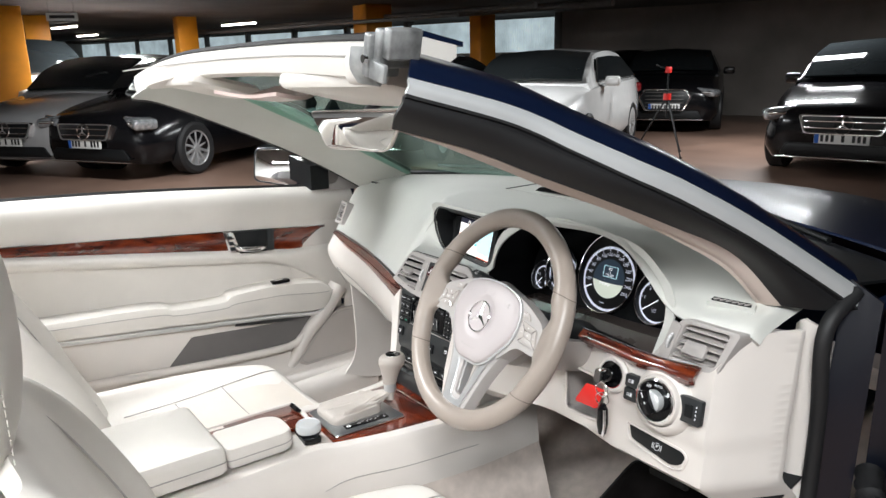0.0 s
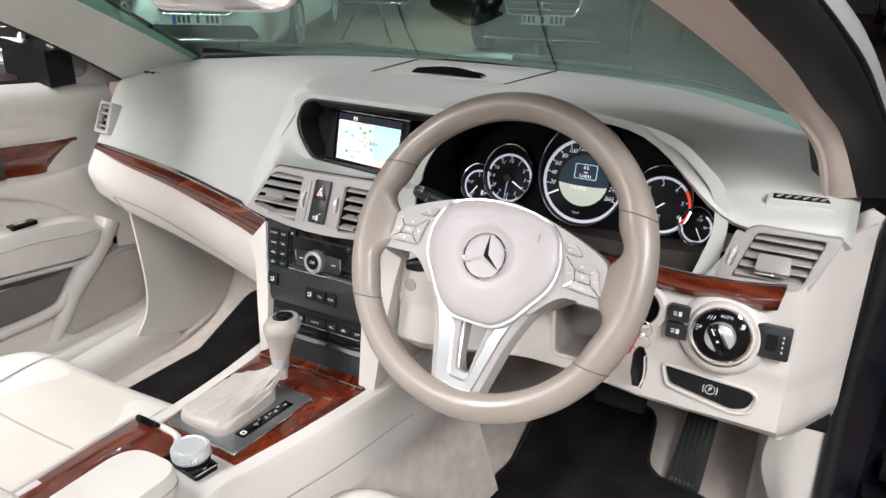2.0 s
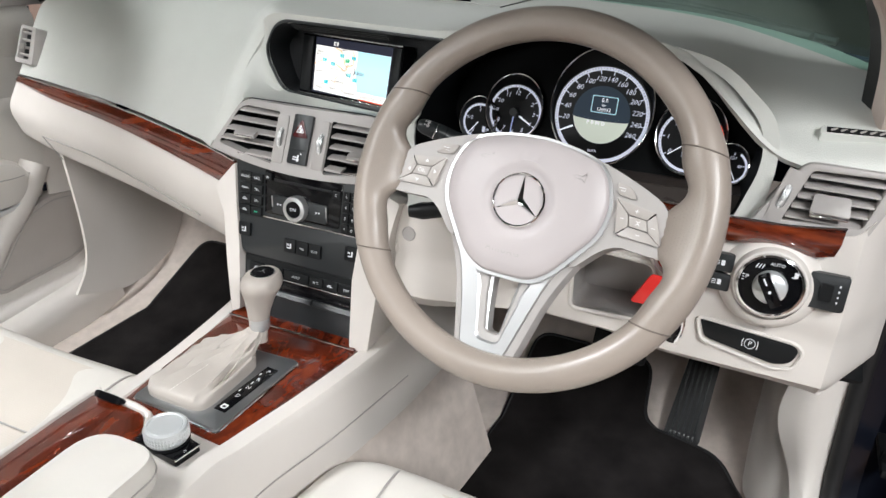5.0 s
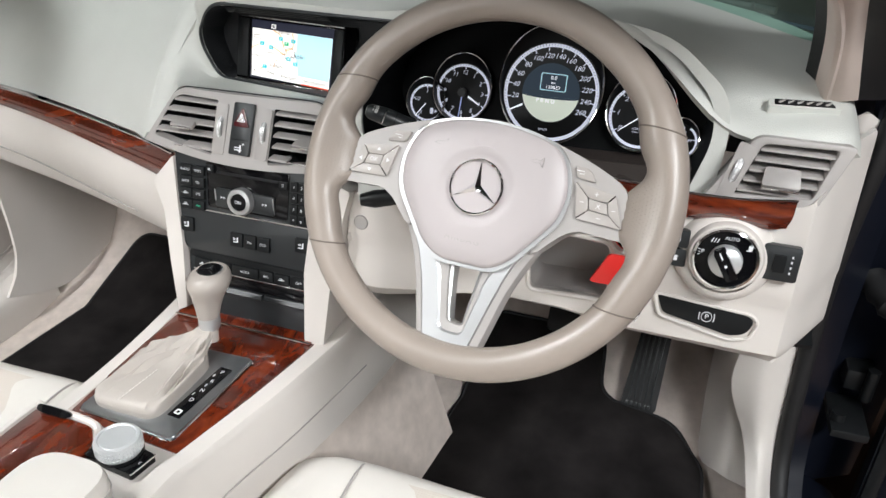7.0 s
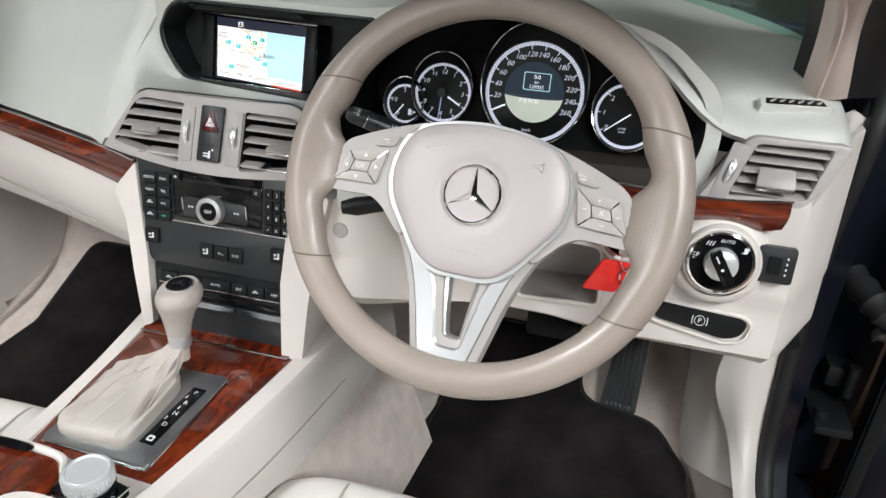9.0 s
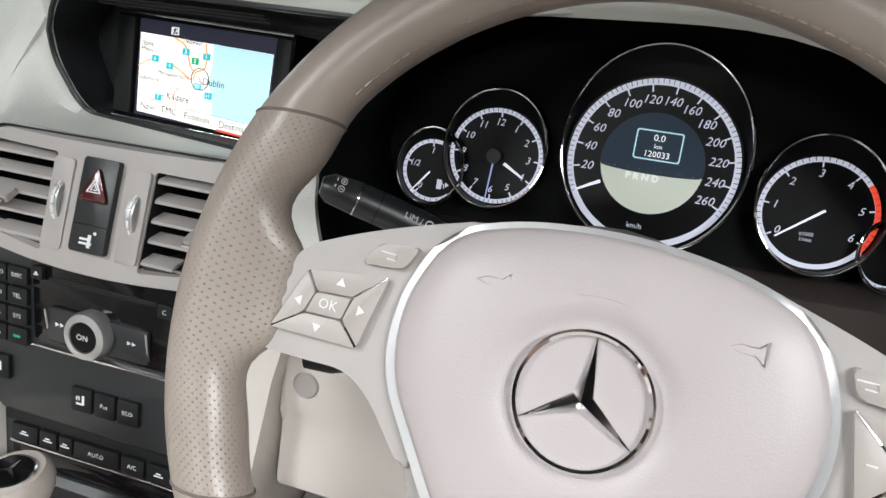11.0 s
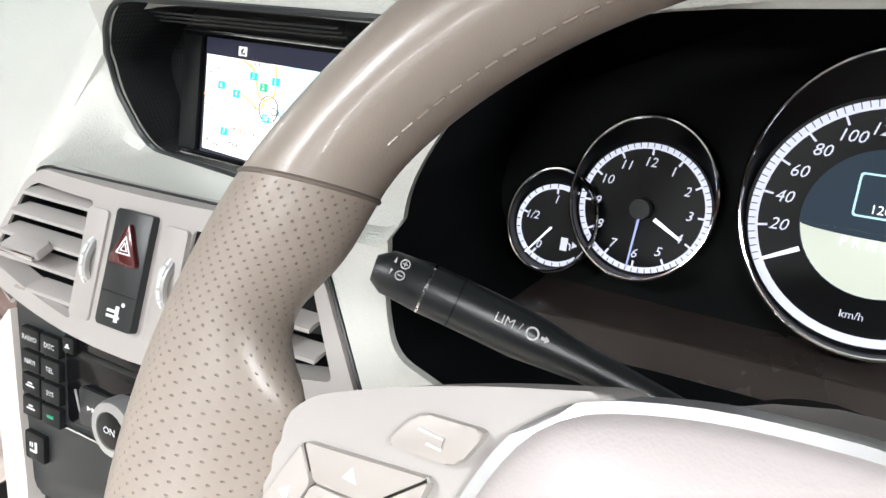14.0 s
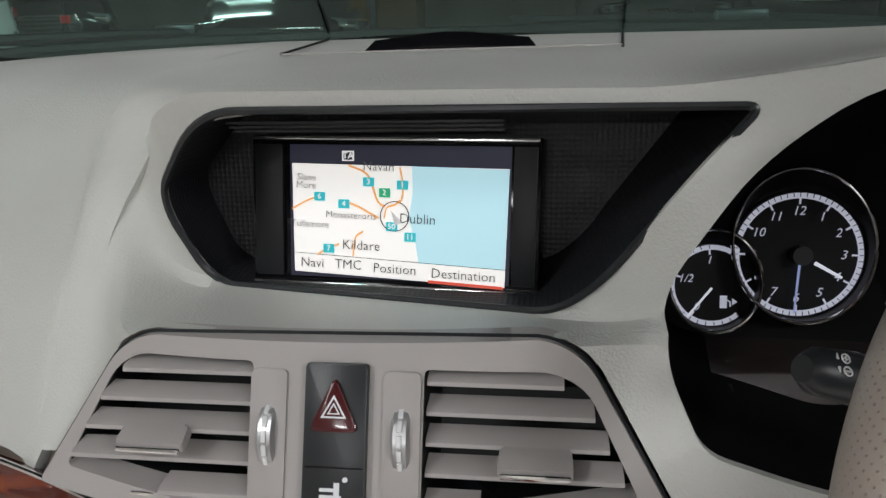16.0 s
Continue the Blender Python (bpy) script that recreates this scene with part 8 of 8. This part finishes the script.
part("arm", tube([(0.41, 0.48, 0.50), (0.41, 0.54, 0.62), (0.40, 0.52, 0.78)], 0.010, 8, 10), BLACK, brp)

# ---- passenger door ----
pd = thing("passenger_door", "cream leather passenger door with walnut trim and shaded map pocket", "door", (-0.76, 0.0, 0.4))


YS = (0.42, 0.34, 0.24, 0.12, -0.05, -0.30, -0.60, -0.95)


def ramp(pts, y):
    """Straight lines through (y, value) pairs, y falling."""
    for (a, va), (b, vb) in zip(pts, pts[1:]):
        if y >= b:
            return va + (vb - va) * (a - y) / (a - b)
    return pts[-1][1]


def along(f):
    return [(f(y)[0], y, f(y)[1]) for y in YS]


def belt(y):
    return 0.986 - (y - 0.014) * 0.080 if y > -0.20 else 1.003 - (y + 0.20) * 0.04


def wt(y):
    return 0.870 - (y - 0.005) * 0.0766


def wb(y):
    return 0.780 + (y - 0.22) * 0.70 if y > 0.22 else 0.800 - (y - 0.068) * 0.134


def groove(y):
    return ramp(((0.42, 0.60), (0.30, 0.640), (0.245, 0.709), (0.20, 0.740), (0.136, 0.760), (-0.161, 0.801), (-0.484, 0.846), (-0.95, 0.905)), y)


def low(y):
    return wb(min(y, 0.22))


part("upper_pad", sheet([along(lambda y: (-0.868, belt(y) - 0.006)), along(lambda y: (-0.842, belt(y) + 0.003)), along(lambda y: (-0.808, belt(y) - 0.008)), along(lambda y: (-0.797, belt(y) - 0.036)), along(lambda y: (-0.799, (belt(y) + wt(y)) / 2 - 0.014)), along(lambda y: (-0.806, wt(y) + 0.001))], 24, 40, 0.006), CREAM, pd, "cream padded door top")
part("window_seal", tube(along(lambda y: (-0.858, belt(y) + 0.003)), 0.006, 8, 30), RUBBER, pd)
WY = (0.315, 0.300, 0.270, 0.245, 0.220, 0.10, -0.10, -0.30, -0.60, -0.95)
wtop = [(-0.804, y, wt(y)) for y in WY]
wbot = [(-0.808, y, wb(y)) for y in WY]
wmid = [(-0.798, (a[1] + b[1]) / 2, (a[2] + b[2]) / 2) for a, b in zip(wtop, wbot)]
part("walnut_strip", sheet([wtop, wmid, wbot], 10, 60, 0.004), WOOD_Y2, pd, "glossy burr walnut door strip")
part("bright_line", tube([(-0.801, y, z + 0.0015) for _, y, z in wtop], 0.0016, 6, 50), CHROME, pd)
hd = part("handle_plate", prism(rounded([(0.020, 0.868), (0.036, 0.803), (0.121, 0.798), (0.123, 0.862)], 0.003), Matrix.Translation((-0.7965, 0, 0)) @ YZ, 0.003, 0.0006, -0.008), BLACK, pd, "black door handle recess")
part("handle_frame", prism(rounded([(-0.010, 0.873), (0.004, 0.812), (0.038, 0.806), (0.020, 0.868)], 0.003), Matrix.Translation((-0.7945, 0, 0)) @ YZ, 0.004, 0.0015, -0.008), CHROME, hd, "chrome handle frame with switches")
for k in range(3):
    part("seat_key", prism(rounded([(0.000 + 0.003 * k, 0.860 - 0.017 * k), (0.002 + 0.003 * k, 0.850 - 0.017 * k), (0.016 + 0.003 * k, 0.849 - 0.017 * k), (0.014 + 0.003 * k, 0.859 - 0.017 * k)], 0.001), Matrix.Translation((-0.7905, 0, 0)) @ YZ, 0.002, 0.0005, -0.001), GREY_DARK, hd)
part("handle", tube([(-0.790, 0.026, 0.824), (-0.780, 0.045, 0.818), (-0.779, 0.090, 0.813), (-0.790, 0.112, 0.812)], [0.006, 0.0085, 0.008, 0.005], 10, 14), CHROME, hd, "chrome door handle")
part("lock_switch", prism(rounded([(0.124, 0.862), (0.122, 0.799), (0.142, 0.797), (0.144, 0.860)], 0.002), Matrix.Translation((-0.7955, 0, 0)) @ YZ, 0.003, 0.001, -0.008), GREY_DARK, hd)
# recessed panel, armrest, strip and pocket
part("middle_panel", sheet([along(lambda y: (-0.811, low(y) + 0.003)), along(lambda y: (-0.799, low(y) - 0.010)), along(lambda y: (-0.799, max(groove(y) + 0.010, groove(y) * 0.6 + low(y) * 0.4 - 0.02))), along(lambda y: (-0.806, groove(y) + 0.002)), along(lambda y: (-0.824, groove(y) - 0.006)), along(lambda y: (-0.824, groove(y) * 0.4 + 0.6 * 0.66)), along(lambda y: (-0.812, 0.60))], 40, 60, 0.006), CREAM, pd, "cream leather door panel")
part("panel_groove", tube([(-0.811, y, groove(y) - 0.001) for y in (0.295, 0.27, 0.245, 0.20, 0.136, -0.161, -0.484, -0.95)], 0.0022, 6, 60), TAUPE, pd)
arm = [(0.312, 0.652, 0.640), (0.300, 0.668, 0.604), (0.262, 0.683, 0.585), (0.15, 0.699, 0.597), (0.06, 0.699, 0.607), (-0.006, 0.695, 0.613), (-0.030, 0.683, 0.616), (-0.10, 0.684, 0.622), (-0.175, 0.689, 0.630), (-0.205, 0.701, 0.633), (-0.33, 0.711, 0.644), (-0.60, 0.722, 0.670), (-0.95, 0.74, 0.70)]
part("armrest", loft([[(-0.818, y, zt), (-0.785, y, zt), (-0.768, y, zt - 0.008), (-0.760, y, (zt + zb) / 2), (-0.766, y, zb + 0.006), (-0.785, y, zb), (-0.818, y, zb)] for y, zt, zb in arm], n=70), CREAM, pd, "cream padded armrest")
part("armrest_seam", tube([(-0.7615, y, zt * 0.62 + zb * 0.38) for y, zt, zb in arm[1:]], 0.0011, 6, 60), TAUPE, pd)
sw = part("window_switch", box((-0.784, 0.148, 0.6995), (0.024, 0.056, 0.010), 0.003), GLOSS, pd, "black window switch")
part("switch_key", box((-0.782, 0.142, 0.7055), (0.013, 0.024, 0.005), 0.002), CHROME, sw)
part("silver_strip", sheet([[(-0.770, y, zb + 0.001) for y, zt, zb in arm], [(-0.776, y, zb - 0.008) for y, zt, zb in arm], [(-0.790, y, zb - 0.016) for y, zt, zb in arm]], 6, 40, 0.003), ALU, pd, "satin silver strip")
part("shadow_gap", sheet([[(-0.783, y, z) for y, z in ((0.27, 0.577), (0.15, 0.587), (0.0, 0.602))], [(-0.792, y, z) for y, z in ((0.268, 0.567), (0.15, 0.570), (0.0, 0.588))]], 4, 16, 0.002), GREY_DARK, pd)
LOWDOOR = rounded([(0.33, 0.66), (0.37, 0.58), (0.24, 0.41), (0.10, 0.40), (-0.95, 0.42), (-0.95, 0.70), (0.26, 0.60), (0.30, 0.655)], 0.02)
part("lower_panel", prism(LOWDOOR[::-1], Matrix.Translation((-0.803, 0, 0)) @ YZ, 0.0, 0.008, -0.05), CREAM_PLASTIC, pd, "cream lower door panel")
# no hollow here: a flat dark plate paints the pocket's shade
part("map_pocket", prism(rounded([(-0.197, 0.505), (-0.033, 0.498), (0.156, 0.485), (0.204, 0.496), (0.268, 0.563), (0.097, 0.566), (-0.125, 0.580)], [0.006, 0.01, 0.02, 0.02, 0.01, 0.01, 0.006]), Matrix.Translation((-0.803, 0, 0)) @ YZ, 0.002, 0, -0.004), POCKET_SHADE, pd, "flat dark grey sheet for the shade in the map pocket")
part("pocket_lip", tube([(-0.788, y, z) for y, z in ((0.332, 0.612), (0.289, 0.572), (0.216, 0.512), (0.138, 0.484), (-0.202, 0.500), (-0.6, 0.53))], 0.012, 10, 50), CREAM_PLASTIC, pd)
part("speaker_panel", prism(rounded([(0.203, 0.411), (0.387, 0.417), (0.435, 0.439), (0.464, 0.492), (0.459, 0.562), (0.354, 0.574), (0.293, 0.559), (0.186, 0.434)], [0.02, 0.02, 0.03, 0.03, 0.02, 0.02, 0.03, 0.01]), Matrix.Translation((-0.790, 0, 0)) @ YZ, 0.010, 0.004, -0.03), SPEAKER_CREAM, pd, "perforated speaker panel")
part("speaker_seam", tube([(-0.7795, y, z) for y, z in rounded([(0.212, 0.418), (0.385, 0.424), (0.428, 0.444), (0.455, 0.494), (0.450, 0.554), (0.356, 0.565), (0.298, 0.551), (0.198, 0.436)], [0.02, 0.02, 0.03, 0.03, 0.02, 0.02, 0.03, 0.01])], 0.0012, 6, closed=True), TAUPE, pd)
part("front_pull", tube([(-0.790, 0.345, 0.650), (-0.788, 0.300, 0.585), (-0.790, 0.232, 0.515), (-0.792, 0.190, 0.450), (-0.795, 0.165, 0.415)], [0.030, 0.026, 0.022, 0.018, 0.012], 12, 24), CREAM_PLASTIC, pd)
part("front_fill", sheet([[(-0.812, 0.24, 0.875), (-0.808, 0.36, 0.862), (-0.800, 0.47, 0.85)], [(-0.818, 0.20, 0.80), (-0.808, 0.36, 0.80), (-0.795, 0.48, 0.79)], [(-0.822, 0.20, 0.72), (-0.806, 0.36, 0.72), (-0.790, 0.49, 0.71)], [(-0.822, 0.26, 0.60), (-0.803, 0.37, 0.60), (-0.785, 0.49, 0.60)]], 14, 14, 0.008), CREAM, pd)
part("entry_trim", tube([(-0.752, 0.478, 0.62), (-0.752, 0.474, 0.525), (-0.750, 0.455, 0.441), (-0.748, 0.374, 0.391), (-0.745, 0.202, 0.388), (-0.74, -0.9, 0.385)], 0.022, 10, 50), CREAM_PLASTIC, body, "cream entry trim")


# ---- seats ----
def seat(name, cx, side, label):
    st = thing(name, label, "car seat", (cx, -0.25, 0.33))
    w = 0.235

    def X(u):
        return cx + u
    # cushion: rows across, bolstered edges
    rows = []
    for y, zc, zb, ww in ((0.035, 0.470, 0.450, 0.20), (0.030, 0.500, 0.495, 0.215), (0.0, 0.522, 0.530, 0.232), (-0.08, 0.520, 0.545, 0.240), (-0.22, 0.506, 0.555, 0.245), (-0.38, 0.500, 0.56, 0.245), (-0.50, 0.505, 0.565, 0.24)):
        rows.append([(X(-ww), y - 0.01, 0.40), (X(-ww - 0.012), y, zb - 0.03), (X(-ww + 0.02), y, zb), (X(-ww + 0.07), y, zc + 0.010), (X(0), y + 0.005, zc), (X(ww - 0.07), y, zc + 0.010), (X(ww - 0.02), y, zb), (X(ww + 0.012), y, zb - 0.03), (X(ww), y - 0.01, 0.40)])
    cu = part("cushion", sheet(rows, 40, 40, 0.02), CREAM, st, "cream leather cushion")
    part("cushion_front", loft([[(X(-0.20), 0.037, 0.47), (X(0.20), 0.037, 0.47), (X(0.20), 0.0, 0.40), (X(-0.20), 0.0, 0.40)], [(X(-0.20), 0.0, 0.47), (X(0.20), 0.0, 0.47), (X(0.20), -0.02, 0.40), (X(-0.20), -0.02, 0.40)]]), CREAM, cu)
    part("centre_panel", sheet([[(X(u), y, z + 0.0035) for y, z in ((0.0, 0.524), (-0.08, 0.5215), (-0.22, 0.5075), (-0.38, 0.5015))] for u in (-0.155, -0.07, 0.0, 0.07, 0.155)], 16, 16, 0.004), CREAM_PERF, cu, "perforated centre panel")
    for u in (-0.160, 0.160):
        part("cushion_seam", tube([(X(u), y, z + 0.006) for y, z in ((0.028, 0.50), (0.0, 0.5265), (-0.08, 0.526), (-0.22, 0.5135), (-0.38, 0.508))], 0.0016, 6, 24), TAUPE, cu)
    for y, z in ((-0.14, 0.518), (-0.26, 0.508)):
        part("cushion_seam", tube([(X(-0.155), y, z + 0.008), (X(0), y, z + 0.004), (X(0.155), y, z + 0.008)], 0.0014, 6, 12), TAUPE, cu)
    part("seat_base", box((cx, -0.24, 0.37), (0.42, 0.46, 0.12), 0.03), GREY_DARK, st)
    # backrest: rows upward
    rows = []
    for y, z, ww, d in ((-0.43, 0.52, 0.235, 0.030), (-0.495, 0.62, 0.245, 0.045), (-0.55, 0.74, 0.250, 0.05), (-0.605, 0.86, 0.240, 0.04), (-0.645, 0.93, 0.215, 0.025), (-0.680, 0.965, 0.18, 0.01)):
        rows.append([(X(-ww + 0.02), y - 0.14, z), (X(-ww - 0.008), y - 0.05, z), (X(-ww + 0.008), y + d, z), (X(-ww + 0.075), y + 0.012, z), (X(0), y, z), (X(ww - 0.075), y + 0.012, z), (X(ww - 0.008), y + d, z), (X(ww + 0.008), y - 0.05, z), (X(ww - 0.02), y - 0.14, z)])
    bk2 = part("backrest", sheet(rows, 40, 44, 0.02), CREAM, st, "cream leather backrest")
    part("backrest_back", loft([[(X(-ww), y - 0.145, z), (X(ww), y - 0.145, z), (X(ww), y - 0.17, z), (X(-ww), y - 0.17, z)] for y, z, ww in ((-0.43, 0.45, 0.215), (-0.55, 0.74, 0.23), (-0.68, 0.965, 0.16))], n=10), CREAM_PLASTIC, bk2)
    for s in (-1, 1):
        part("backrest_seam", tube([(X(s * u), y, z) for u, y, z in ((0.165, -0.435, 0.56), (0.17, -0.490, 0.65), (0.172, -0.540, 0.76), (0.165, -0.592, 0.86), (0.14, -0.642, 0.94))], 0.0016, 6, 24), TAUPE, bk2)
    # headrest block
    rows = []
    for f, y, z, ww, d in ((0, -0.690, 0.925, 0.09, 0.03), (1, -0.675, 0.950, 0.130, 0.06), (2, -0.662, 1.03, 0.146, 0.068), (3, -0.662, 1.13, 0.142, 0.068), (4, -0.672, 1.20, 0.122, 0.052), (5, -0.690, 1.225, 0.08, 0.02)):
        rows.append([(X(0.96 * ww * math.cos(t)), y - 0.044 + d * math.sin(t), z) for t in [2 * math.pi * i / 24 for i in range(24)]])
    hr = part("headrest", loft(rows, n=18), CREAM, st, "cream padded headrest")
    for s in (-1, 1):
        part("headrest_seam", joined(*[tube([(X(s * 0.113), -0.6655, 0.965 + 0.0098 * i), (X(s * 0.113), -0.6655, 0.971 + 0.0098 * i)], 0.0005, 5) for i in range(23)]), CREAM, hr)
    part("headrest_post", tube([(X(-0.05), -0.73, 0.90), (X(-0.05), -0.72, 0.96)], 0.007, 10), CHROME, hr)
    part("headrest_post", tube([(X(0.05), -0.73, 0.90), (X(0.05), -0.72, 0.96)], 0.007, 10), CHROME, hr)
    return st


CREAM_PERF = mat("perforated_cream_leather", (0.66, 0.60, 0.54), 0.45, grain=0.9, scale=300, kind="dots", var=0.03)
seat("passenger_seat", -0.375, -1, "cream leather passenger seat with perforated panels")
seat("driver_seat", 0.385, 1, "cream leather driver's seat with stitched headrest")
bck = thing("seat_belt_buckle", "red seat belt buckle beside the passenger cushion", "buckle", (-0.13, -0.43, 0.6))
part("case", box((-0.13, -0.43, 0.60), (0.022, 0.05, 0.07), 0.006), GREY_DARK, bck)
part("push_key", box((-0.118, -0.43, 0.625), (0.006, 0.036, 0.022), 0.003), RED_TAG, bck, "red push button")
# rear of the cabin
part("rear_bench", sheet([[(-0.62, -0.95, 0.45), (0.62, -0.95, 0.45)], [(-0.62, -1.25, 0.48), (0.62, -1.25, 0.48)], [(-0.62, -1.35, 0.90), (0.62, -1.35, 0.90)], [(-0.66, -1.5, 0.98), (0.66, -1.5, 0.98)]], 16, 16, 0.02), CREAM, body, "cream rear bench")
part("rear_deck", sheet([[(-0.8, -1.45, 0.97), (0.8, -1.45, 0.97)], [(-0.8, -2.0, 1.0), (0.8, -2.0, 1.0)], [(-0.75, -2.5, 0.92), (0.75, -2.5, 0.92)]], 12, 12, 0.02), BLUE, body, "dark blue rear deck")

# outer body behind the doors, passenger door skin, tail and wheels
for s in (-1, 1):
    part("rear_wing", sheet([[(s * 0.74, -0.98, 0.965), (s * 0.77, -1.5, 0.985), (s * 0.74, -2.1, 0.965), (s * 0.62, -2.5, 0.90)], [(s * 0.84, -0.98, 0.90), (s * 0.86, -1.5, 0.92), (s * 0.82, -2.1, 0.90), (s * 0.66, -2.56, 0.80)], [(s * 0.885, -0.98, 0.70), (s * 0.90, -1.5, 0.74), (s * 0.87, -2.1, 0.70), (s * 0.70, -2.62, 0.60)], [(s * 0.87, -0.98, 0.24), (s * 0.88, -1.25, 0.52), (s * 0.87, -1.95, 0.52), (s * 0.70, -2.58, 0.28)]], 18, 26, 0.006), BLUE, body, "dark blue rear wing")
part("tail_panel", sheet([[(-0.68, -2.50, 0.91), (0.0, -2.58, 0.93), (0.68, -2.50, 0.91)], [(-0.72, -2.60, 0.62), (0.0, -2.70, 0.64), (0.72, -2.60, 0.62)], [(-0.70, -2.56, 0.28), (0.0, -2.66, 0.28), (0.70, -2.56, 0.28)]], 14, 18, 0.006), BLUE, body, "dark blue tail")
part("nose_panel", sheet([[(-0.55, 1.95, 0.72), (0.0, 2.06, 0.775), (0.55, 1.95, 0.72)], [(-0.68, 2.06, 0.52), (0.0, 2.20, 0.55), (0.68, 2.06, 0.52)], [(-0.66, 2.04, 0.22), (0.0, 2.18, 0.22), (0.66, 2.04, 0.22)]], 14, 18, 0.006), BLUE, body, "dark blue nose")
part("outer_skin", sheet([[(-0.862, 0.46, 0.940), (-0.862, -0.2, 0.988), (-0.862, -0.97, 1.015)], [(-0.885, 0.46, 0.80), (-0.88, -0.2, 0.80), (-0.88, -0.97, 0.80)], [(-0.895, 0.46, 0.58), (-0.90, -0.2, 0.58), (-0.895, -0.97, 0.58)], [(-0.87, 0.46, 0.25), (-0.875, -0.2, 0.25), (-0.87, -0.97, 0.25)]], 16, 16, 0.006), BLUE, pd, "dark blue outer door skin")
part("outer_sill", sheet([[(-0.86, 0.48, 0.25), (-0.86, -1.0, 0.25)], [(-0.84, 0.48, 0.14), (-0.84, -1.0, 0.14)], [(-0.70, 0.48, 0.12), (-0.70, -1.0, 0.12)]], 8, 8, 0.006), BLUE_DEEP, body)
part("underbody", box((0, -0.2, 0.20), (1.36, 4.2, 0.10), 0.02), BLACK, body)
for s in (-1, 1):
    for y in (1.36, -1.40):
        ax = Matrix.Translation((s * 0.775, y, 0.300)) @ Matrix.Rotation(radians(90 * s), 4, "Y")
        wl = part("wheel", lathe([(0.20, -0.11), (0.29, -0.115), (0.322, -0.09), (0.322, 0.085), (0.29, 0.105), (0.235, 0.10), (0.225, 0.085)], ax, 36), RUBBER, body, "black tyre")
        rim_ = [lathe([(0.235, 0.08), (0.23, 0.10), (0.215, 0.095), (0.21, 0.02), (0.0, 0.02)], ax, 36), lathe([(0.0, 0.10), (0.05, 0.095), (0.055, 0.06)], ax, 18)]
        for i in range(5):
            rim_.append(prism([(0.03, -0.03), (0.22, -0.024), (0.22, 0.024), (0.03, 0.03)], ax @ Matrix.Rotation(radians(72 * i), 4, "Z"), 0.09, 0.006, 0.05))
        part("rim", joined(*rim_), SILVER, wl, "five-spoke alloy rim")
part("entry_post", sheet([[(-0.800, 0.36, 0.80), (-0.800, 0.37, 0.60), (-0.798, 0.35, 0.40), (-0.795, 0.32, 0.34)], [(-0.780, 0.475, 0.80), (-0.775, 0.485, 0.60), (-0.770, 0.465, 0.40), (-0.765, 0.44, 0.34)], [(-0.725, 0.515, 0.78), (-0.722, 0.525, 0.60), (-0.720, 0.505, 0.40), (-0.720, 0.48, 0.34)]], 10, 12, 0.006), CREAM_PLASTIC, body, "cream entry post trim")
part("sill_trim", sheet([[(-0.812, 0.48, 0.50), (-0.812, 0.0, 0.47), (-0.812, -0.9, 0.47)], [(-0.795, 0.48, 0.425), (-0.790, 0.0, 0.405), (-0.790, -0.9, 0.405)], [(-0.745, 0.46, 0.405), (-0.740, 0.0, 0.385), (-0.740, -0.9, 0.385)], [(-0.700, 0.42, 0.385), (-0.695, 0.0, 0.365), (-0.695, -0.9, 0.365)], [(-0.690, 0.42, 0.30), (-0.685, 0.0, 0.29), (-0.685, -0.9, 0.29)]], 14, 20, 0.006), CREAM_PLASTIC, body, "cream entry sill trim")
part("sill_seam", tube([(-0.720, 0.40, 0.3985), (-0.716, 0.0, 0.379), (-0.716, -0.9, 0.379)], 0.0016, 6, 24), TAUPE, body)
